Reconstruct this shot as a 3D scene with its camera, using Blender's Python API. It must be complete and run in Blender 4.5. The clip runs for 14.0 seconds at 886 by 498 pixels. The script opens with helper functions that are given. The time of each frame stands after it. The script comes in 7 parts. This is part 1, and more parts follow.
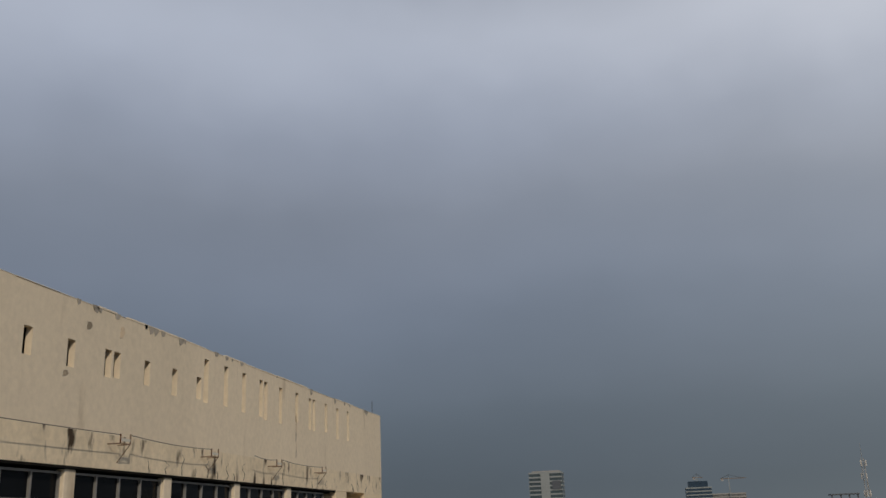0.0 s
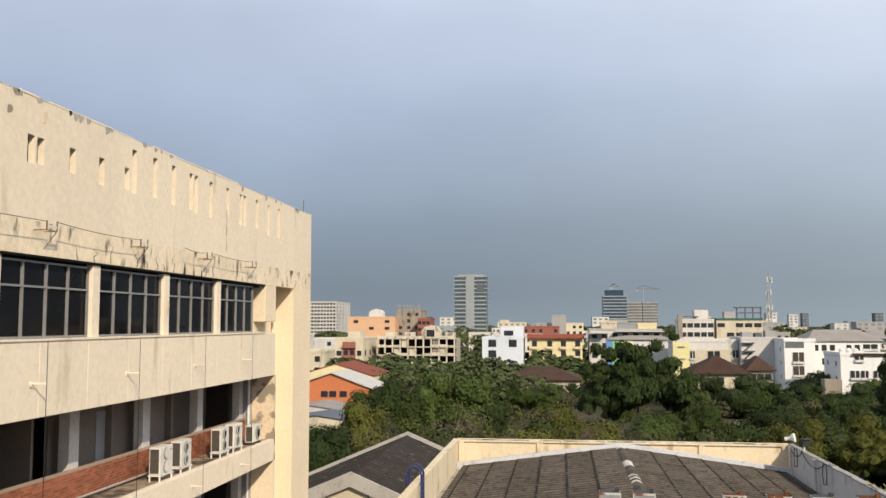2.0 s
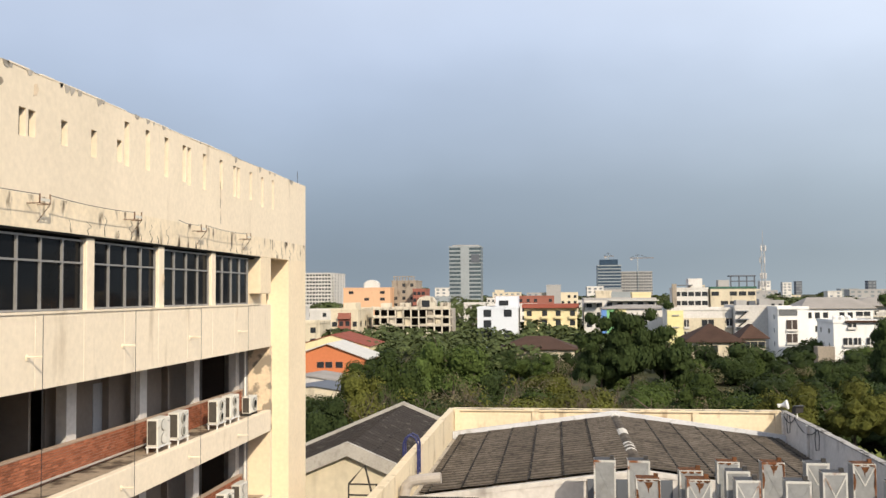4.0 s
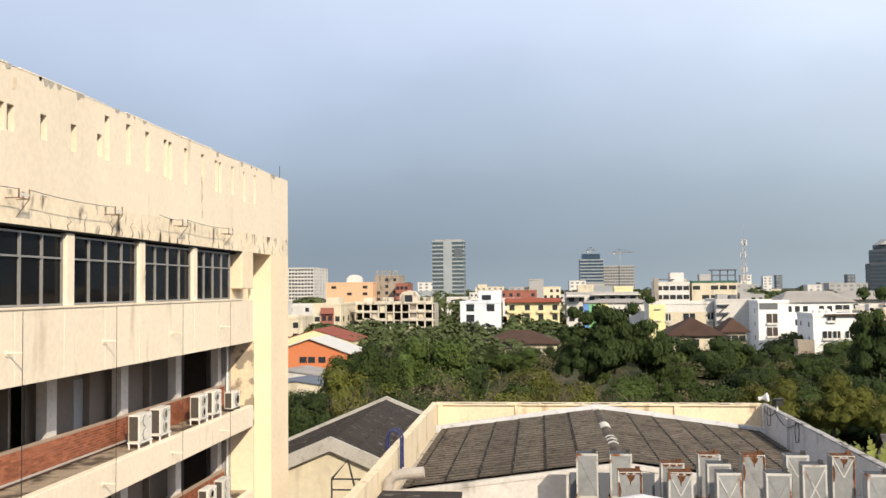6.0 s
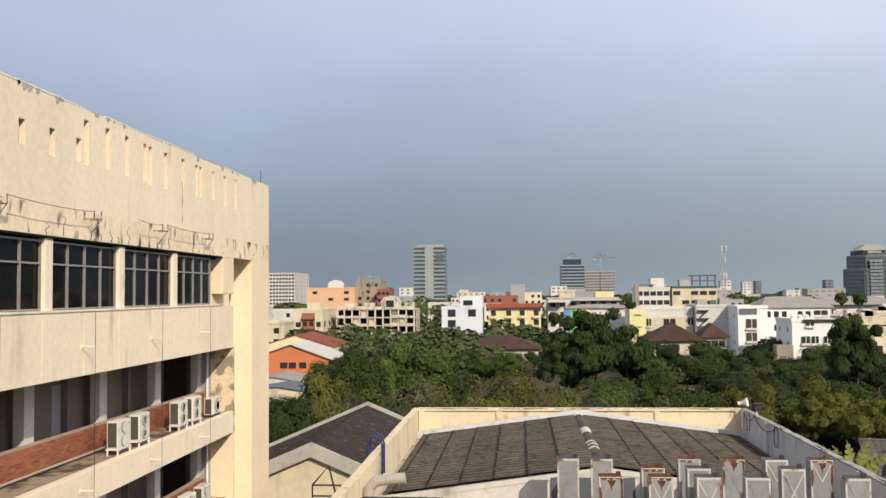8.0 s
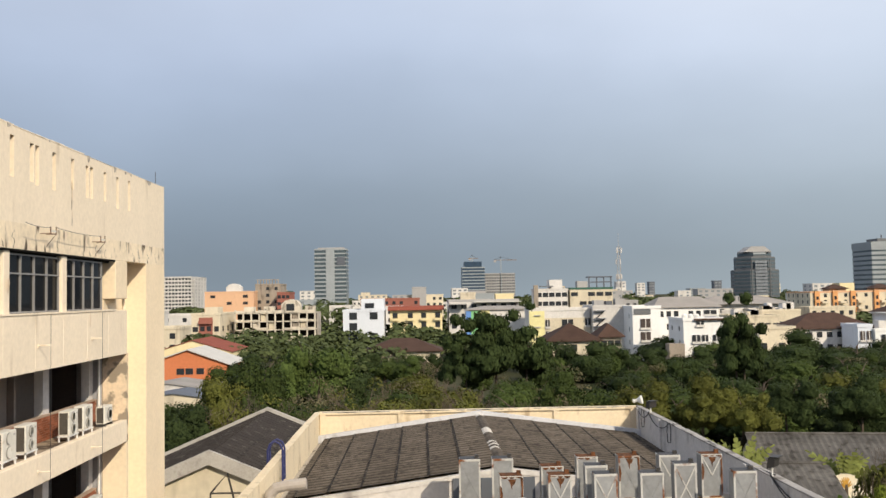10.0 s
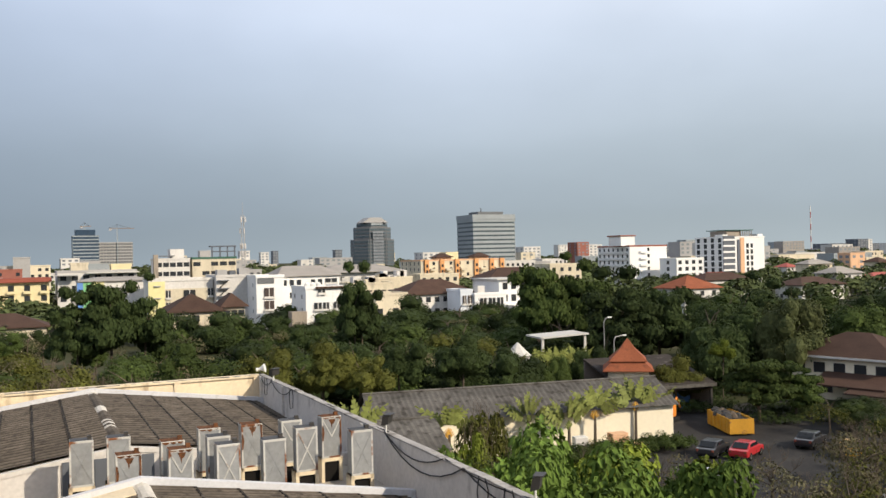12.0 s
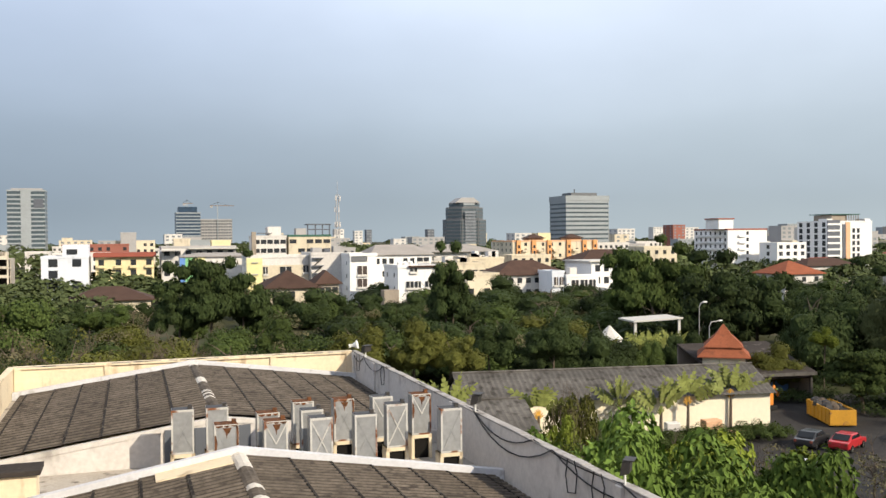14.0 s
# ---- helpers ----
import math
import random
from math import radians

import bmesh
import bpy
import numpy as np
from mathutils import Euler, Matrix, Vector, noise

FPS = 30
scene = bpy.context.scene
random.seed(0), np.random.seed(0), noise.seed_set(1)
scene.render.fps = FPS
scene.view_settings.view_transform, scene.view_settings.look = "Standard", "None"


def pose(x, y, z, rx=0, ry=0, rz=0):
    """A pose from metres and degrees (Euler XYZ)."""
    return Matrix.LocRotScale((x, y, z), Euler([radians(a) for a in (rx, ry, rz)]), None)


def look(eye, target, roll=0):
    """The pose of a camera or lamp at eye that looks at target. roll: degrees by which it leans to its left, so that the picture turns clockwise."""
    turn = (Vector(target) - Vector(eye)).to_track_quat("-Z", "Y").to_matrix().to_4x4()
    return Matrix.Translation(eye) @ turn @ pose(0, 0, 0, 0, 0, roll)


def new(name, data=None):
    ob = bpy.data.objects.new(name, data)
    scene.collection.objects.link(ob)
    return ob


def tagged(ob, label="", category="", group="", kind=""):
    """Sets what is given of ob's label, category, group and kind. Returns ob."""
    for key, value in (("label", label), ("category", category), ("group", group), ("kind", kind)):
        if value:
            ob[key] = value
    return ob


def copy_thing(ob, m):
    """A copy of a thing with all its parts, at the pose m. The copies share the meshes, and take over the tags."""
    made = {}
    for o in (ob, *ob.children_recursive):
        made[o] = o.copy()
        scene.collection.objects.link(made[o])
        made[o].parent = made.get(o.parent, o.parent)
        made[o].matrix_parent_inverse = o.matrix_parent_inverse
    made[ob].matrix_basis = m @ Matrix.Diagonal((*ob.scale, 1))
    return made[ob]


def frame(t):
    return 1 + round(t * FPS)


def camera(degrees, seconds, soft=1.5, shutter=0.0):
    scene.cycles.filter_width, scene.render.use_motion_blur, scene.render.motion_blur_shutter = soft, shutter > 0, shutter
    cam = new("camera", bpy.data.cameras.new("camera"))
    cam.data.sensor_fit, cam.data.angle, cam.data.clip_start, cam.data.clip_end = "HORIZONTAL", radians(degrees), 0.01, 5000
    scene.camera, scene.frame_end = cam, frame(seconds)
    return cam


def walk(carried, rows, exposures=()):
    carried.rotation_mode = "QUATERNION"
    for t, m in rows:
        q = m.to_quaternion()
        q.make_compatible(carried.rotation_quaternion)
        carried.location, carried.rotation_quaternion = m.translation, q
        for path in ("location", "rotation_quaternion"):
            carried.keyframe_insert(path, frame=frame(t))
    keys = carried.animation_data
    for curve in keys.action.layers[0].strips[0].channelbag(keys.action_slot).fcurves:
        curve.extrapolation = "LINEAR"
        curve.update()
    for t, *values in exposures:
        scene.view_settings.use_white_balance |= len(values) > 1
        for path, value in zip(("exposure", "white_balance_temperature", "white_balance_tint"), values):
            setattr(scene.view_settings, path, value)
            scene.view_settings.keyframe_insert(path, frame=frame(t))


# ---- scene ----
EYE = 18.0
cam = camera(51.98, 14.0)
# seconds, yaw, pitch, roll: the camera turns on the spot
ROWS = [
    (0.0, 12.019, 17.031, 2.173),
    (0.5, 11.097, 13.221, 2.094),
    (1.0, 9.430, 9.217, 1.619),
    (1.5, 7.760, 6.339, 0.660),
    (2.0, 7.394, 4.667, 0.028),
    (2.5, 7.816, 3.840, 0.081),
    (3.0, 7.741, 3.441, 0.325),
    (5.5, 6.093, 2.333, 0.359),
    (6.0, 6.005, 2.460, 0.561),
    (6.5, 6.035, 2.749, 0.822),
    (7.0, 5.495, 2.796, 0.705),
    (9.5, 2.057, 2.818, 0.598),
    (10.0, -1.351, 2.866, 0.993),
    (10.5, -6.777, 2.567, 1.168),
    (11.0, -12.372, 1.868, 0.829),
    (11.5, -18.709, 1.059, 0.711),
    (12.0, -24.730, 0.461, 1.305),
    (12.5, -30.093, -0.774, 0.737),
    (13.0, -31.776, -1.341, 0.565),
    (13.5, -29.409, -1.413, 0.604),
    (14.0, -18.944, -0.689, 0.503),
]
EXPOSURES = [(0.0, -1.62), (0.5, -1.2), (1.0, -0.75), (1.5, -0.45), (2.0, -0.3), (3.0, -0.2), (5.5, 0.04), (6.1, 0.02), (6.5, -0.22),
             (7.0, -0.28), (9.5, -0.22), (10.5, -0.25), (11.5, -0.15), (12.0, -0.12), (12.5, 0.04), (13.0, 0.14), (13.5, 0.24), (14.0, 0.08)]
SWAY = {12.0: (-0.004, 0.006), 12.5: (-0.006, 0.009)}
walk(cam, [(t, pose(*SWAY.get(t, (0, 0)), EYE, 90 + pitch, roll, yaw)) for t, yaw, pitch, roll in ROWS], EXPOSURES)

# ---- light ----
SUN_TO = Vector((1.0, -1.7, 1.2)).normalized()
sun = new("sun", bpy.data.lights.new("sun", "SUN"))
sun.data.energy, sun.data.angle, sun.data.color = 5.0, radians(0.6), (1.0, 0.87, 0.68)
sun.matrix_world = look((30, -50, 60), Vector((30, -50, 60)) - SUN_TO)

world = bpy.data.worlds.new("sky")
scene.world = world
world.use_nodes = True
wn, wl = world.node_tree.nodes, world.node_tree.links
wn.clear()
w_out = wn.new("ShaderNodeOutputWorld")
w_bg = wn.new("ShaderNodeBackground")
w_sky = wn.new("ShaderNodeTexSky")
w_sky.sky_type, w_sky.sun_disc = "NISHITA", False
w_sky.sun_elevation = math.asin(SUN_TO.z)
w_sky.sun_rotation = math.atan2(SUN_TO.x, SUN_TO.y)
w_sky.dust_density, w_sky.air_density = 3.0, 1.2
w_co = wn.new("ShaderNodeTexCoord")
w_sep = wn.new("ShaderNodeSeparateXYZ")
wl.new(w_co.outputs["Generated"], w_sep.inputs[0])
# a veil of high cloud that thickens to slate grey near the horizon
w_ramp = wn.new("ShaderNodeValToRGB")
er = w_ramp.color_ramp
er.elements[0].position, er.elements[0].color = 0.0, (0.1375, 0.1625, 0.180, 1)
er.elements[1].position, er.elements[1].color = 1.0, (0.15, 0.165, 0.19, 1)
for p_, c_ in ((0.05, (0.1275, 0.1535, 0.1775, 1)), (0.13, (0.1675, 0.1985, 0.235, 1)), (0.24, (0.2375, 0.2725, 0.330, 1)), (0.34, (0.305, 0.335, 0.392, 1)), (0.42, (0.43, 0.465, 0.54, 1)), (0.52, (0.56, 0.59, 0.66, 1)), (0.66, (0.27, 0.29, 0.33, 1))):
    e_ = er.elements.new(p_)
    e_.color = c_
er.interpolation = "CARDINAL"
# slow billows bend the layers of the veil
w_bil = wn.new("ShaderNodeTexNoise")
w_bil.inputs["Scale"].default_value, w_bil.inputs["Detail"].default_value = 2.6, 4.0
wl.new(w_co.outputs["Generated"], w_bil.inputs[0])
w_bmr = wn.new("ShaderNodeMapRange")
w_bmr.inputs[1].default_value, w_bmr.inputs[2].default_value, w_bmr.inputs[3].default_value, w_bmr.inputs[4].default_value = 0.3, 0.7, 0.92, 1.08
wl.new(w_bil.outputs[0], w_bmr.inputs[0])
w_bm = wn.new("ShaderNodeMath")
w_bm.operation = "MULTIPLY"
wl.new(w_sep.outputs["Z"], w_bm.inputs[0])
wl.new(w_bmr.outputs[0], w_bm.inputs[1])
wl.new(w_bm.outputs[0], w_ramp.inputs[0])
w_map = wn.new("ShaderNodeMapping")
w_map.inputs["Scale"].default_value = (1.1, 1.1, 2.4)
wl.new(w_co.outputs["Generated"], w_map.inputs[0])
w_noise = wn.new("ShaderNodeTexNoise")
w_noise.inputs["Scale"].default_value, w_noise.inputs["Detail"].default_value, w_noise.inputs["Roughness"].default_value = 2.1, 5.0, 0.5
wl.new(w_map.outputs[0], w_noise.inputs[0])
w_mr = wn.new("ShaderNodeMapRange")
w_mr.inputs[1].default_value, w_mr.inputs[2].default_value, w_mr.inputs[3].default_value, w_mr.inputs[4].default_value = 0.3, 0.72, 0.93, 1.08
wl.new(w_noise.outputs[0], w_mr.inputs[0])
w_mul = wn.new("ShaderNodeVectorMath")
w_mul.operation = "SCALE"
w_tint = wn.new("ShaderNodeMix")
w_tint.data_type = "RGBA"
w_tint.inputs["A"].default_value, w_tint.inputs["B"].default_value = (2.16, 2.24, 2.38, 1), (3.32, 3.24, 3.12, 1)
w_prod = wn.new("ShaderNodeVectorMath")
w_prod.operation = "MULTIPLY"
wl.new(w_ramp.outputs[0], w_prod.inputs[0])
wl.new(w_tint.outputs["Result"], w_prod.inputs[1])
wl.new(w_prod.outputs[0], w_mul.inputs[0])
w_az = wn.new("ShaderNodeMapRange")
w_az.interpolation_type = "SMOOTHSTEP"
w_az.inputs[1].default_value, w_az.inputs[2].default_value, w_az.inputs[3].default_value, w_az.inputs[4].default_value = -0.3, 0.75, 0.0, 1.0
wl.new(w_sep.outputs["X"], w_az.inputs[0])
wl.new(w_az.outputs[0], w_tint.inputs["Factor"])
wl.new(w_mr.outputs[0], w_mul.inputs["Scale"])
w_sc = wn.new("ShaderNodeVectorMath")
w_sc.operation = "SCALE"
w_sc.inputs["Scale"].default_value = 0.004
wl.new(w_sky.outputs[0], w_sc.inputs[0])
w_add = wn.new("ShaderNodeVectorMath")
w_add.operation = "ADD"
wl.new(w_mul.outputs[0], w_add.inputs[0])
wl.new(w_sc.outputs[0], w_add.inputs[1])
wl.new(w_add.outputs[0], w_bg.inputs[0])
w_bg.inputs[1].default_value = 1.0
wl.new(w_bg.outputs[0], w_out.inputs[0])


# ---- materials ----
def mat(name, col, rough=0.85, var=0.18, scale=0.6, fine=9.0, bump=0.15, metal=0.0, spot=None, spot_at=(0.6, 0.72), spot_scale=1.5, stretch=1.0, each=0.0, island=0.0):
    """A weathered surface: colour varied at two scales, fine relief, and stains of a second colour."""
    m = bpy.data.materials.new(name)
    m.use_nodes = True
    n, l = m.node_tree.nodes, m.node_tree.links
    b = n["Principled BSDF"]
    b.inputs["Roughness"].default_value, b.inputs["Metallic"].default_value = rough, metal
    b.inputs["Specular IOR Level"].default_value = 0.12 if rough >= 0.8 else 0.4
    geo = n.new("ShaderNodeNewGeometry")
    mp = n.new("ShaderNodeMapping")
    mp.inputs["Scale"].default_value = (1, 1, stretch)
    l.new(geo.outputs["Position"], mp.inputs[0])
    big, small = n.new("ShaderNodeTexNoise"), n.new("ShaderNodeTexNoise")
    big.inputs["Scale"].default_value, big.inputs["Detail"].default_value = scale, 5
    small.inputs["Scale"].default_value, small.inputs["Detail"].default_value = fine, 4
    l.new(mp.outputs[0], big.inputs[0])
    l.new(geo.outputs["Position"], small.inputs[0])
    add = n.new("ShaderNodeMath")
    add.operation = "ADD"
    l.new(big.outputs[0], add.inputs[0])
    l.new(small.outputs[0], add.inputs[1])
    mr = n.new("ShaderNodeMapRange")
    mr.inputs[1].default_value, mr.inputs[2].default_value = 0.65, 1.35
    mr.inputs[3].default_value, mr.inputs[4].default_value = 1 - var, 1 + var
    l.new(add.outputs[0], mr.inputs[0])
    factor = mr.outputs[0]
    for amount, node, out in ((each, "ShaderNodeObjectInfo", "Random"), (island, "ShaderNodeNewGeometry", "Random Per Island")):
        if amount:
            rnd = n.new(node)
            r2 = n.new("ShaderNodeMapRange")
            r2.inputs[3].default_value, r2.inputs[4].default_value = 1 - amount, 1 + amount
            l.new(rnd.outputs[out], r2.inputs[0])
            mu = n.new("ShaderNodeMath")
            mu.operation = "MULTIPLY"
            l.new(factor, mu.inputs[0])
            l.new(r2.outputs[0], mu.inputs[1])
            factor = mu.outputs[0]
    sc = n.new("ShaderNodeVectorMath")
    sc.operation = "SCALE"
    sc.inputs[0].default_value = col
    l.new(factor, sc.inputs["Scale"])
    colour = sc.outputs[0]
    if spot:
        sn = n.new("ShaderNodeTexNoise")
        sn.inputs["Scale"].default_value, sn.inputs["Detail"].default_value = spot_scale, 7
        l.new(mp.outputs[0], sn.inputs[0])
        sr = n.new("ShaderNodeMapRange")
        sr.inputs[1].default_value, sr.inputs[2].default_value = spot_at
        l.new(sn.outputs[0], sr.inputs[0])
        mx = n.new("ShaderNodeMix")
        mx.data_type = "RGBA"
        l.new(sr.outputs[0], mx.inputs["Factor"])
        l.new(colour, mx.inputs["A"])
        mx.inputs["B"].default_value = (*spot, 1)
        colour = mx.outputs["Result"]
    l.new(colour, b.inputs["Base Color"])
    if bump:
        bp = n.new("ShaderNodeBump")
        bp.inputs["Strength"].default_value, bp.inputs["Distance"].default_value = bump, 0.03
        l.new(small.outputs[0], bp.inputs["Height"])
        l.new(bp.outputs[0], b.inputs["Normal"])
    return m


def leaf_mat(name, col, gloss=0.75):
    m = mat(name, col, gloss, 0.3, 0.25, 3.0, 0, each=0.3, island=0.22)
    b = m.node_tree.nodes["Principled BSDF"]
    b.inputs["Specular IOR Level"].default_value = 0.08
    b.inputs["Transmission Weight"].default_value = 0.0
    b.inputs["Subsurface Weight"].default_value = 0.0
    return m


M_CREAM = mat("cream_paint", (0.79, 0.68, 0.53), 0.9, 0.09, 0.35, 7, 0.12, spot=(0.36, 0.27, 0.17), spot_at=(0.60, 0.82), spot_scale=1.1, stretch=0.22)
M_STAINED = mat("mould_streaked_paint", (0.78, 0.66, 0.49), 0.92, 0.16, 0.8, 7, 0.2, spot=(0.07, 0.05, 0.035), spot_at=(0.575, 0.67), spot_scale=2.6, stretch=0.35)
M_ENDWALL = mat("warm_cream_paint", (0.78, 0.65, 0.47), 0.9, 0.08, 0.4, 7, 0.1)
M_PATCH = mat("peeling_plaster", (0.70, 0.56, 0.40), 0.95, 0.15, 1.0, 8, 0.3, spot=(0.30, 0.25, 0.19), spot_at=(0.5, 0.56), spot_scale=1.8)
M_PARAPET = mat("cream_parapet_paint", (0.70, 0.59, 0.42), 0.9, 0.10, 0.5, 6, 0.12, spot=(0.34, 0.25, 0.16), spot_at=(0.57, 0.76), spot_scale=1.6, stretch=0.4)
M_GREYWALL = mat("weathered_white_paint", (0.56, 0.53, 0.50), 0.92, 0.14, 0.4, 6, 0.2, spot=(0.26, 0.24, 0.22), spot_at=(0.56, 0.74), spot_scale=0.9, stretch=0.6)
M_WALLTOP = mat("grimy_wall_top", (0.36, 0.34, 0.32), 0.95, 0.2, 0.9, 8, 0.25, spot=(0.16, 0.145, 0.13), spot_at=(0.52, 0.68), spot_scale=1.8)
M_COPING = mat("pale_cement_coping", (0.58, 0.58, 0.60), 0.9, 0.12, 0.8, 9, 0.15, spot=(0.35, 0.34, 0.33), spot_at=(0.6, 0.75))
M_DULLCOPING = mat("dull_cement_coping", (0.40, 0.375, 0.34), 0.92, 0.14, 0.7, 8, 0.15, spot=(0.22, 0.20, 0.18), spot_at=(0.55, 0.75))
M_RIDGE = mat("pale_cement_ridge", (0.58, 0.54, 0.48), 0.9, 0.2, 2, 9, 0.2)
M_CONCRETE = mat("bare_concrete", (0.42, 0.38, 0.33), 0.95, 0.2, 0.7, 8, 0.3, spot=(0.14, 0.12, 0.10), spot_at=(0.58, 0.7))
M_LEDGE = mat("dirty_brown_ledge", (0.33, 0.265, 0.195), 0.95, 0.25, 0.9, 8, 0.3, spot=(0.10, 0.075, 0.055), spot_at=(0.5, 0.62), spot_scale=1.6)
M_COLUMN = mat("grey_painted_column", (0.40, 0.365, 0.34), 0.8, 0.09, 3.0, 30, 0.3, spot=(0.34, 0.30, 0.27), spot_at=(0.5, 0.7), spot_scale=5)
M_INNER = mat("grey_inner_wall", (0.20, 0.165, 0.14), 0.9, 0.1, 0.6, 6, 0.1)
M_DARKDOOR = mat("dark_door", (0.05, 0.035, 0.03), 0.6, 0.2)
M_DOORGREY = mat("grey_door", (0.30, 0.30, 0.31), 0.6, 0.1)
M_BRICK = mat("red_brick", (0.35, 0.13, 0.072), 0.9, 0.2, 2.0, 20, 0.3, each=0.3, island=0.3)
M_MORTAR = mat("mortar", (0.40, 0.30, 0.23), 0.95, 0.15)
# darker roof colour that paints in the shade between the ribs
M_ROOFVALLEY = mat("rib_shade_valley", (0.048, 0.040, 0.033), 0.95, 0.4, 0.8, 6, 0.2)
M_ROOFLAP = mat("dark_sheet_lap", (0.026, 0.022, 0.019), 0.95, 0.5, 2.5, 9, 0.2, spot=(0.10, 0.085, 0.07), spot_at=(0.55, 0.62), spot_scale=3.0)
M_ROOF = mat("weathered_fibre_cement", (0.108, 0.090, 0.072), 0.95, 0.42, 0.7, 6, 0.35, spot=(0.052, 0.043, 0.036), spot_at=(0.53, 0.68), spot_scale=2.6, each=0.14)
M_ROOFDARK = mat("dark_fibre_cement", (0.045, 0.038, 0.034), 0.95, 0.25, 0.5, 6, 0.2, spot=(0.2, 0.18, 0.16), spot_at=(0.6, 0.8))
M_SHEDROOF = mat("grey_shed_sheeting", (0.105, 0.098, 0.090), 0.9, 0.3, 0.35, 3, 0.15, spot=(0.05, 0.045, 0.04), spot_at=(0.52, 0.66), each=0.12)
M_GALV = mat("galvanised_sheet", (0.28, 0.285, 0.285), 0.5, 0.2, 1.2, 5, 0.1, metal=0.35, each=0.12)
M_RUSTYSTEEL = mat("rusty_thin_steel", (0.22, 0.15, 0.10), 0.9, 0.3, 3, 12, 0.1)
M_GALVTRIM = mat("galvanised_edge_with_rust", (0.50, 0.49, 0.46), 0.6, 0.12, 1.5, 8, 0.1, metal=0.1, spot=(0.19, 0.07, 0.028), spot_at=(0.56, 0.64), spot_scale=1.6)
M_RUST = mat("rust", (0.135, 0.058, 0.027), 0.95, 0.45, 4, 14, 0.3, spot=(0.05, 0.03, 0.02), spot_at=(0.5, 0.65), spot_scale=6)
# flat black that stands in for shade in hollows and below the ledge
M_BLACK = mat("black_shade_fill", (0.012, 0.011, 0.010), 0.9, 0.2)
M_CABLE = mat("black_cable", (0.02, 0.02, 0.022), 0.6, 0.1, bump=0)
M_STEELDARK = mat("dark_steel", (0.035, 0.032, 0.03), 0.6, 0.2)
M_BLUESTEEL = mat("dark_blue_painted_steel", (0.025, 0.03, 0.11), 0.5, 0.2)
M_WHITEMETAL = mat("white_painted_metal", (0.72, 0.71, 0.68), 0.5, 0.08, spot=(0.45, 0.36, 0.26), spot_at=(0.62, 0.8), spot_scale=3)
M_ALU = mat("aluminium_frame", (0.30, 0.29, 0.28), 0.5, 0.1, metal=0.3)
M_PVC = mat("grey_pvc_pipe", (0.40, 0.36, 0.32), 0.5, 0.1)
M_ACBODY = mat("off_white_unit_casing", (0.66, 0.63, 0.56), 0.6, 0.08, 2, 12, 0.05, spot=(0.42, 0.33, 0.22), spot_at=(0.62, 0.8), spot_scale=4, each=0.08)
M_FAN = mat("grey_fan_grille", (0.25, 0.24, 0.22), 0.6, 0.1)
M_FIN = mat("dark_coil_fins", (0.07, 0.06, 0.05), 0.7, 0.25, 6, 30)
M_ASPHALT = mat("asphalt", (0.036, 0.034, 0.033), 0.95, 0.3, 0.2, 4, 0.2, spot=(0.060, 0.056, 0.050), spot_at=(0.55, 0.75), spot_scale=0.4)
M_GROUND = mat("dry_grass_and_soil", (0.045, 0.048, 0.022), 0.98, 0.4, 0.05, 1.5, 0.3, spot=(0.075, 0.062, 0.038), spot_at=(0.52, 0.66), spot_scale=0.12)
M_BARK = mat("grey_brown_bark", (0.105, 0.083, 0.064), 0.95, 0.3, 2, 14, 0.4)
M_WHITEB = mat("white_render", (0.60, 0.575, 0.54), 0.9, 0.14, 0.2, 2, 0.05, spot=(0.40, 0.375, 0.34), spot_at=(0.58, 0.82), spot_scale=0.5, stretch=0.3, each=0.08)
M_PUREWHITE = mat("fresh_white_paint", (0.78, 0.77, 0.75), 0.85, 0.06, 0.2, 2, 0.05, spot=(0.62, 0.60, 0.57), spot_at=(0.6, 0.8), spot_scale=0.4, stretch=0.3)
M_BLUEWHITE = mat("cool_white_render", (0.66, 0.69, 0.74), 0.9, 0.07, 0.15, 2, 0.05, spot=(0.45, 0.48, 0.52), spot_at=(0.6, 0.8), spot_scale=0.4, stretch=0.3)
M_YELLOWB = mat("pale_yellow_render", (0.70, 0.60, 0.36), 0.9, 0.08, 0.2, 2, 0.05, spot=(0.5, 0.42, 0.28), spot_at=(0.6, 0.8), spot_scale=0.5, stretch=0.3)
M_LEMON = mat("lemon_render", (0.70, 0.64, 0.33), 0.9, 0.08, 0.2, 2, 0.05)
M_CREAMB = mat("cream_render", (0.62, 0.545, 0.41), 0.9, 0.12, 0.2, 2, 0.05, spot=(0.30, 0.255, 0.20), spot_at=(0.56, 0.78), spot_scale=0.5, stretch=0.3, each=0.08)
M_RAW = mat("stained_raw_concrete", (0.60, 0.54, 0.44), 0.95, 0.2, 0.4, 3, 0.1, spot=(0.15, 0.125, 0.10), spot_at=(0.55, 0.72), spot_scale=0.6, stretch=0.4, each=0.15)
M_SOOTY = mat("sooty_brown_render", (0.31, 0.265, 0.215), 0.95, 0.2, 0.3, 3, 0.1, spot=(0.12, 0.10, 0.08), spot_at=(0.55, 0.75), spot_scale=0.5, stretch=0.3)
M_BROWNB = mat("red_brown_render", (0.30, 0.12, 0.09), 0.9, 0.1, 0.2, 2, 0.05)
M_PEACH = mat("peach_render", (0.68, 0.42, 0.26), 0.9, 0.08, 0.2, 2, 0.05, spot=(0.45, 0.28, 0.18), spot_at=(0.6, 0.8), spot_scale=0.3, stretch=0.3)
M_ORANGEB = mat("orange_render", (0.66, 0.33, 0.14), 0.9, 0.08, 0.2, 2, 0.05)
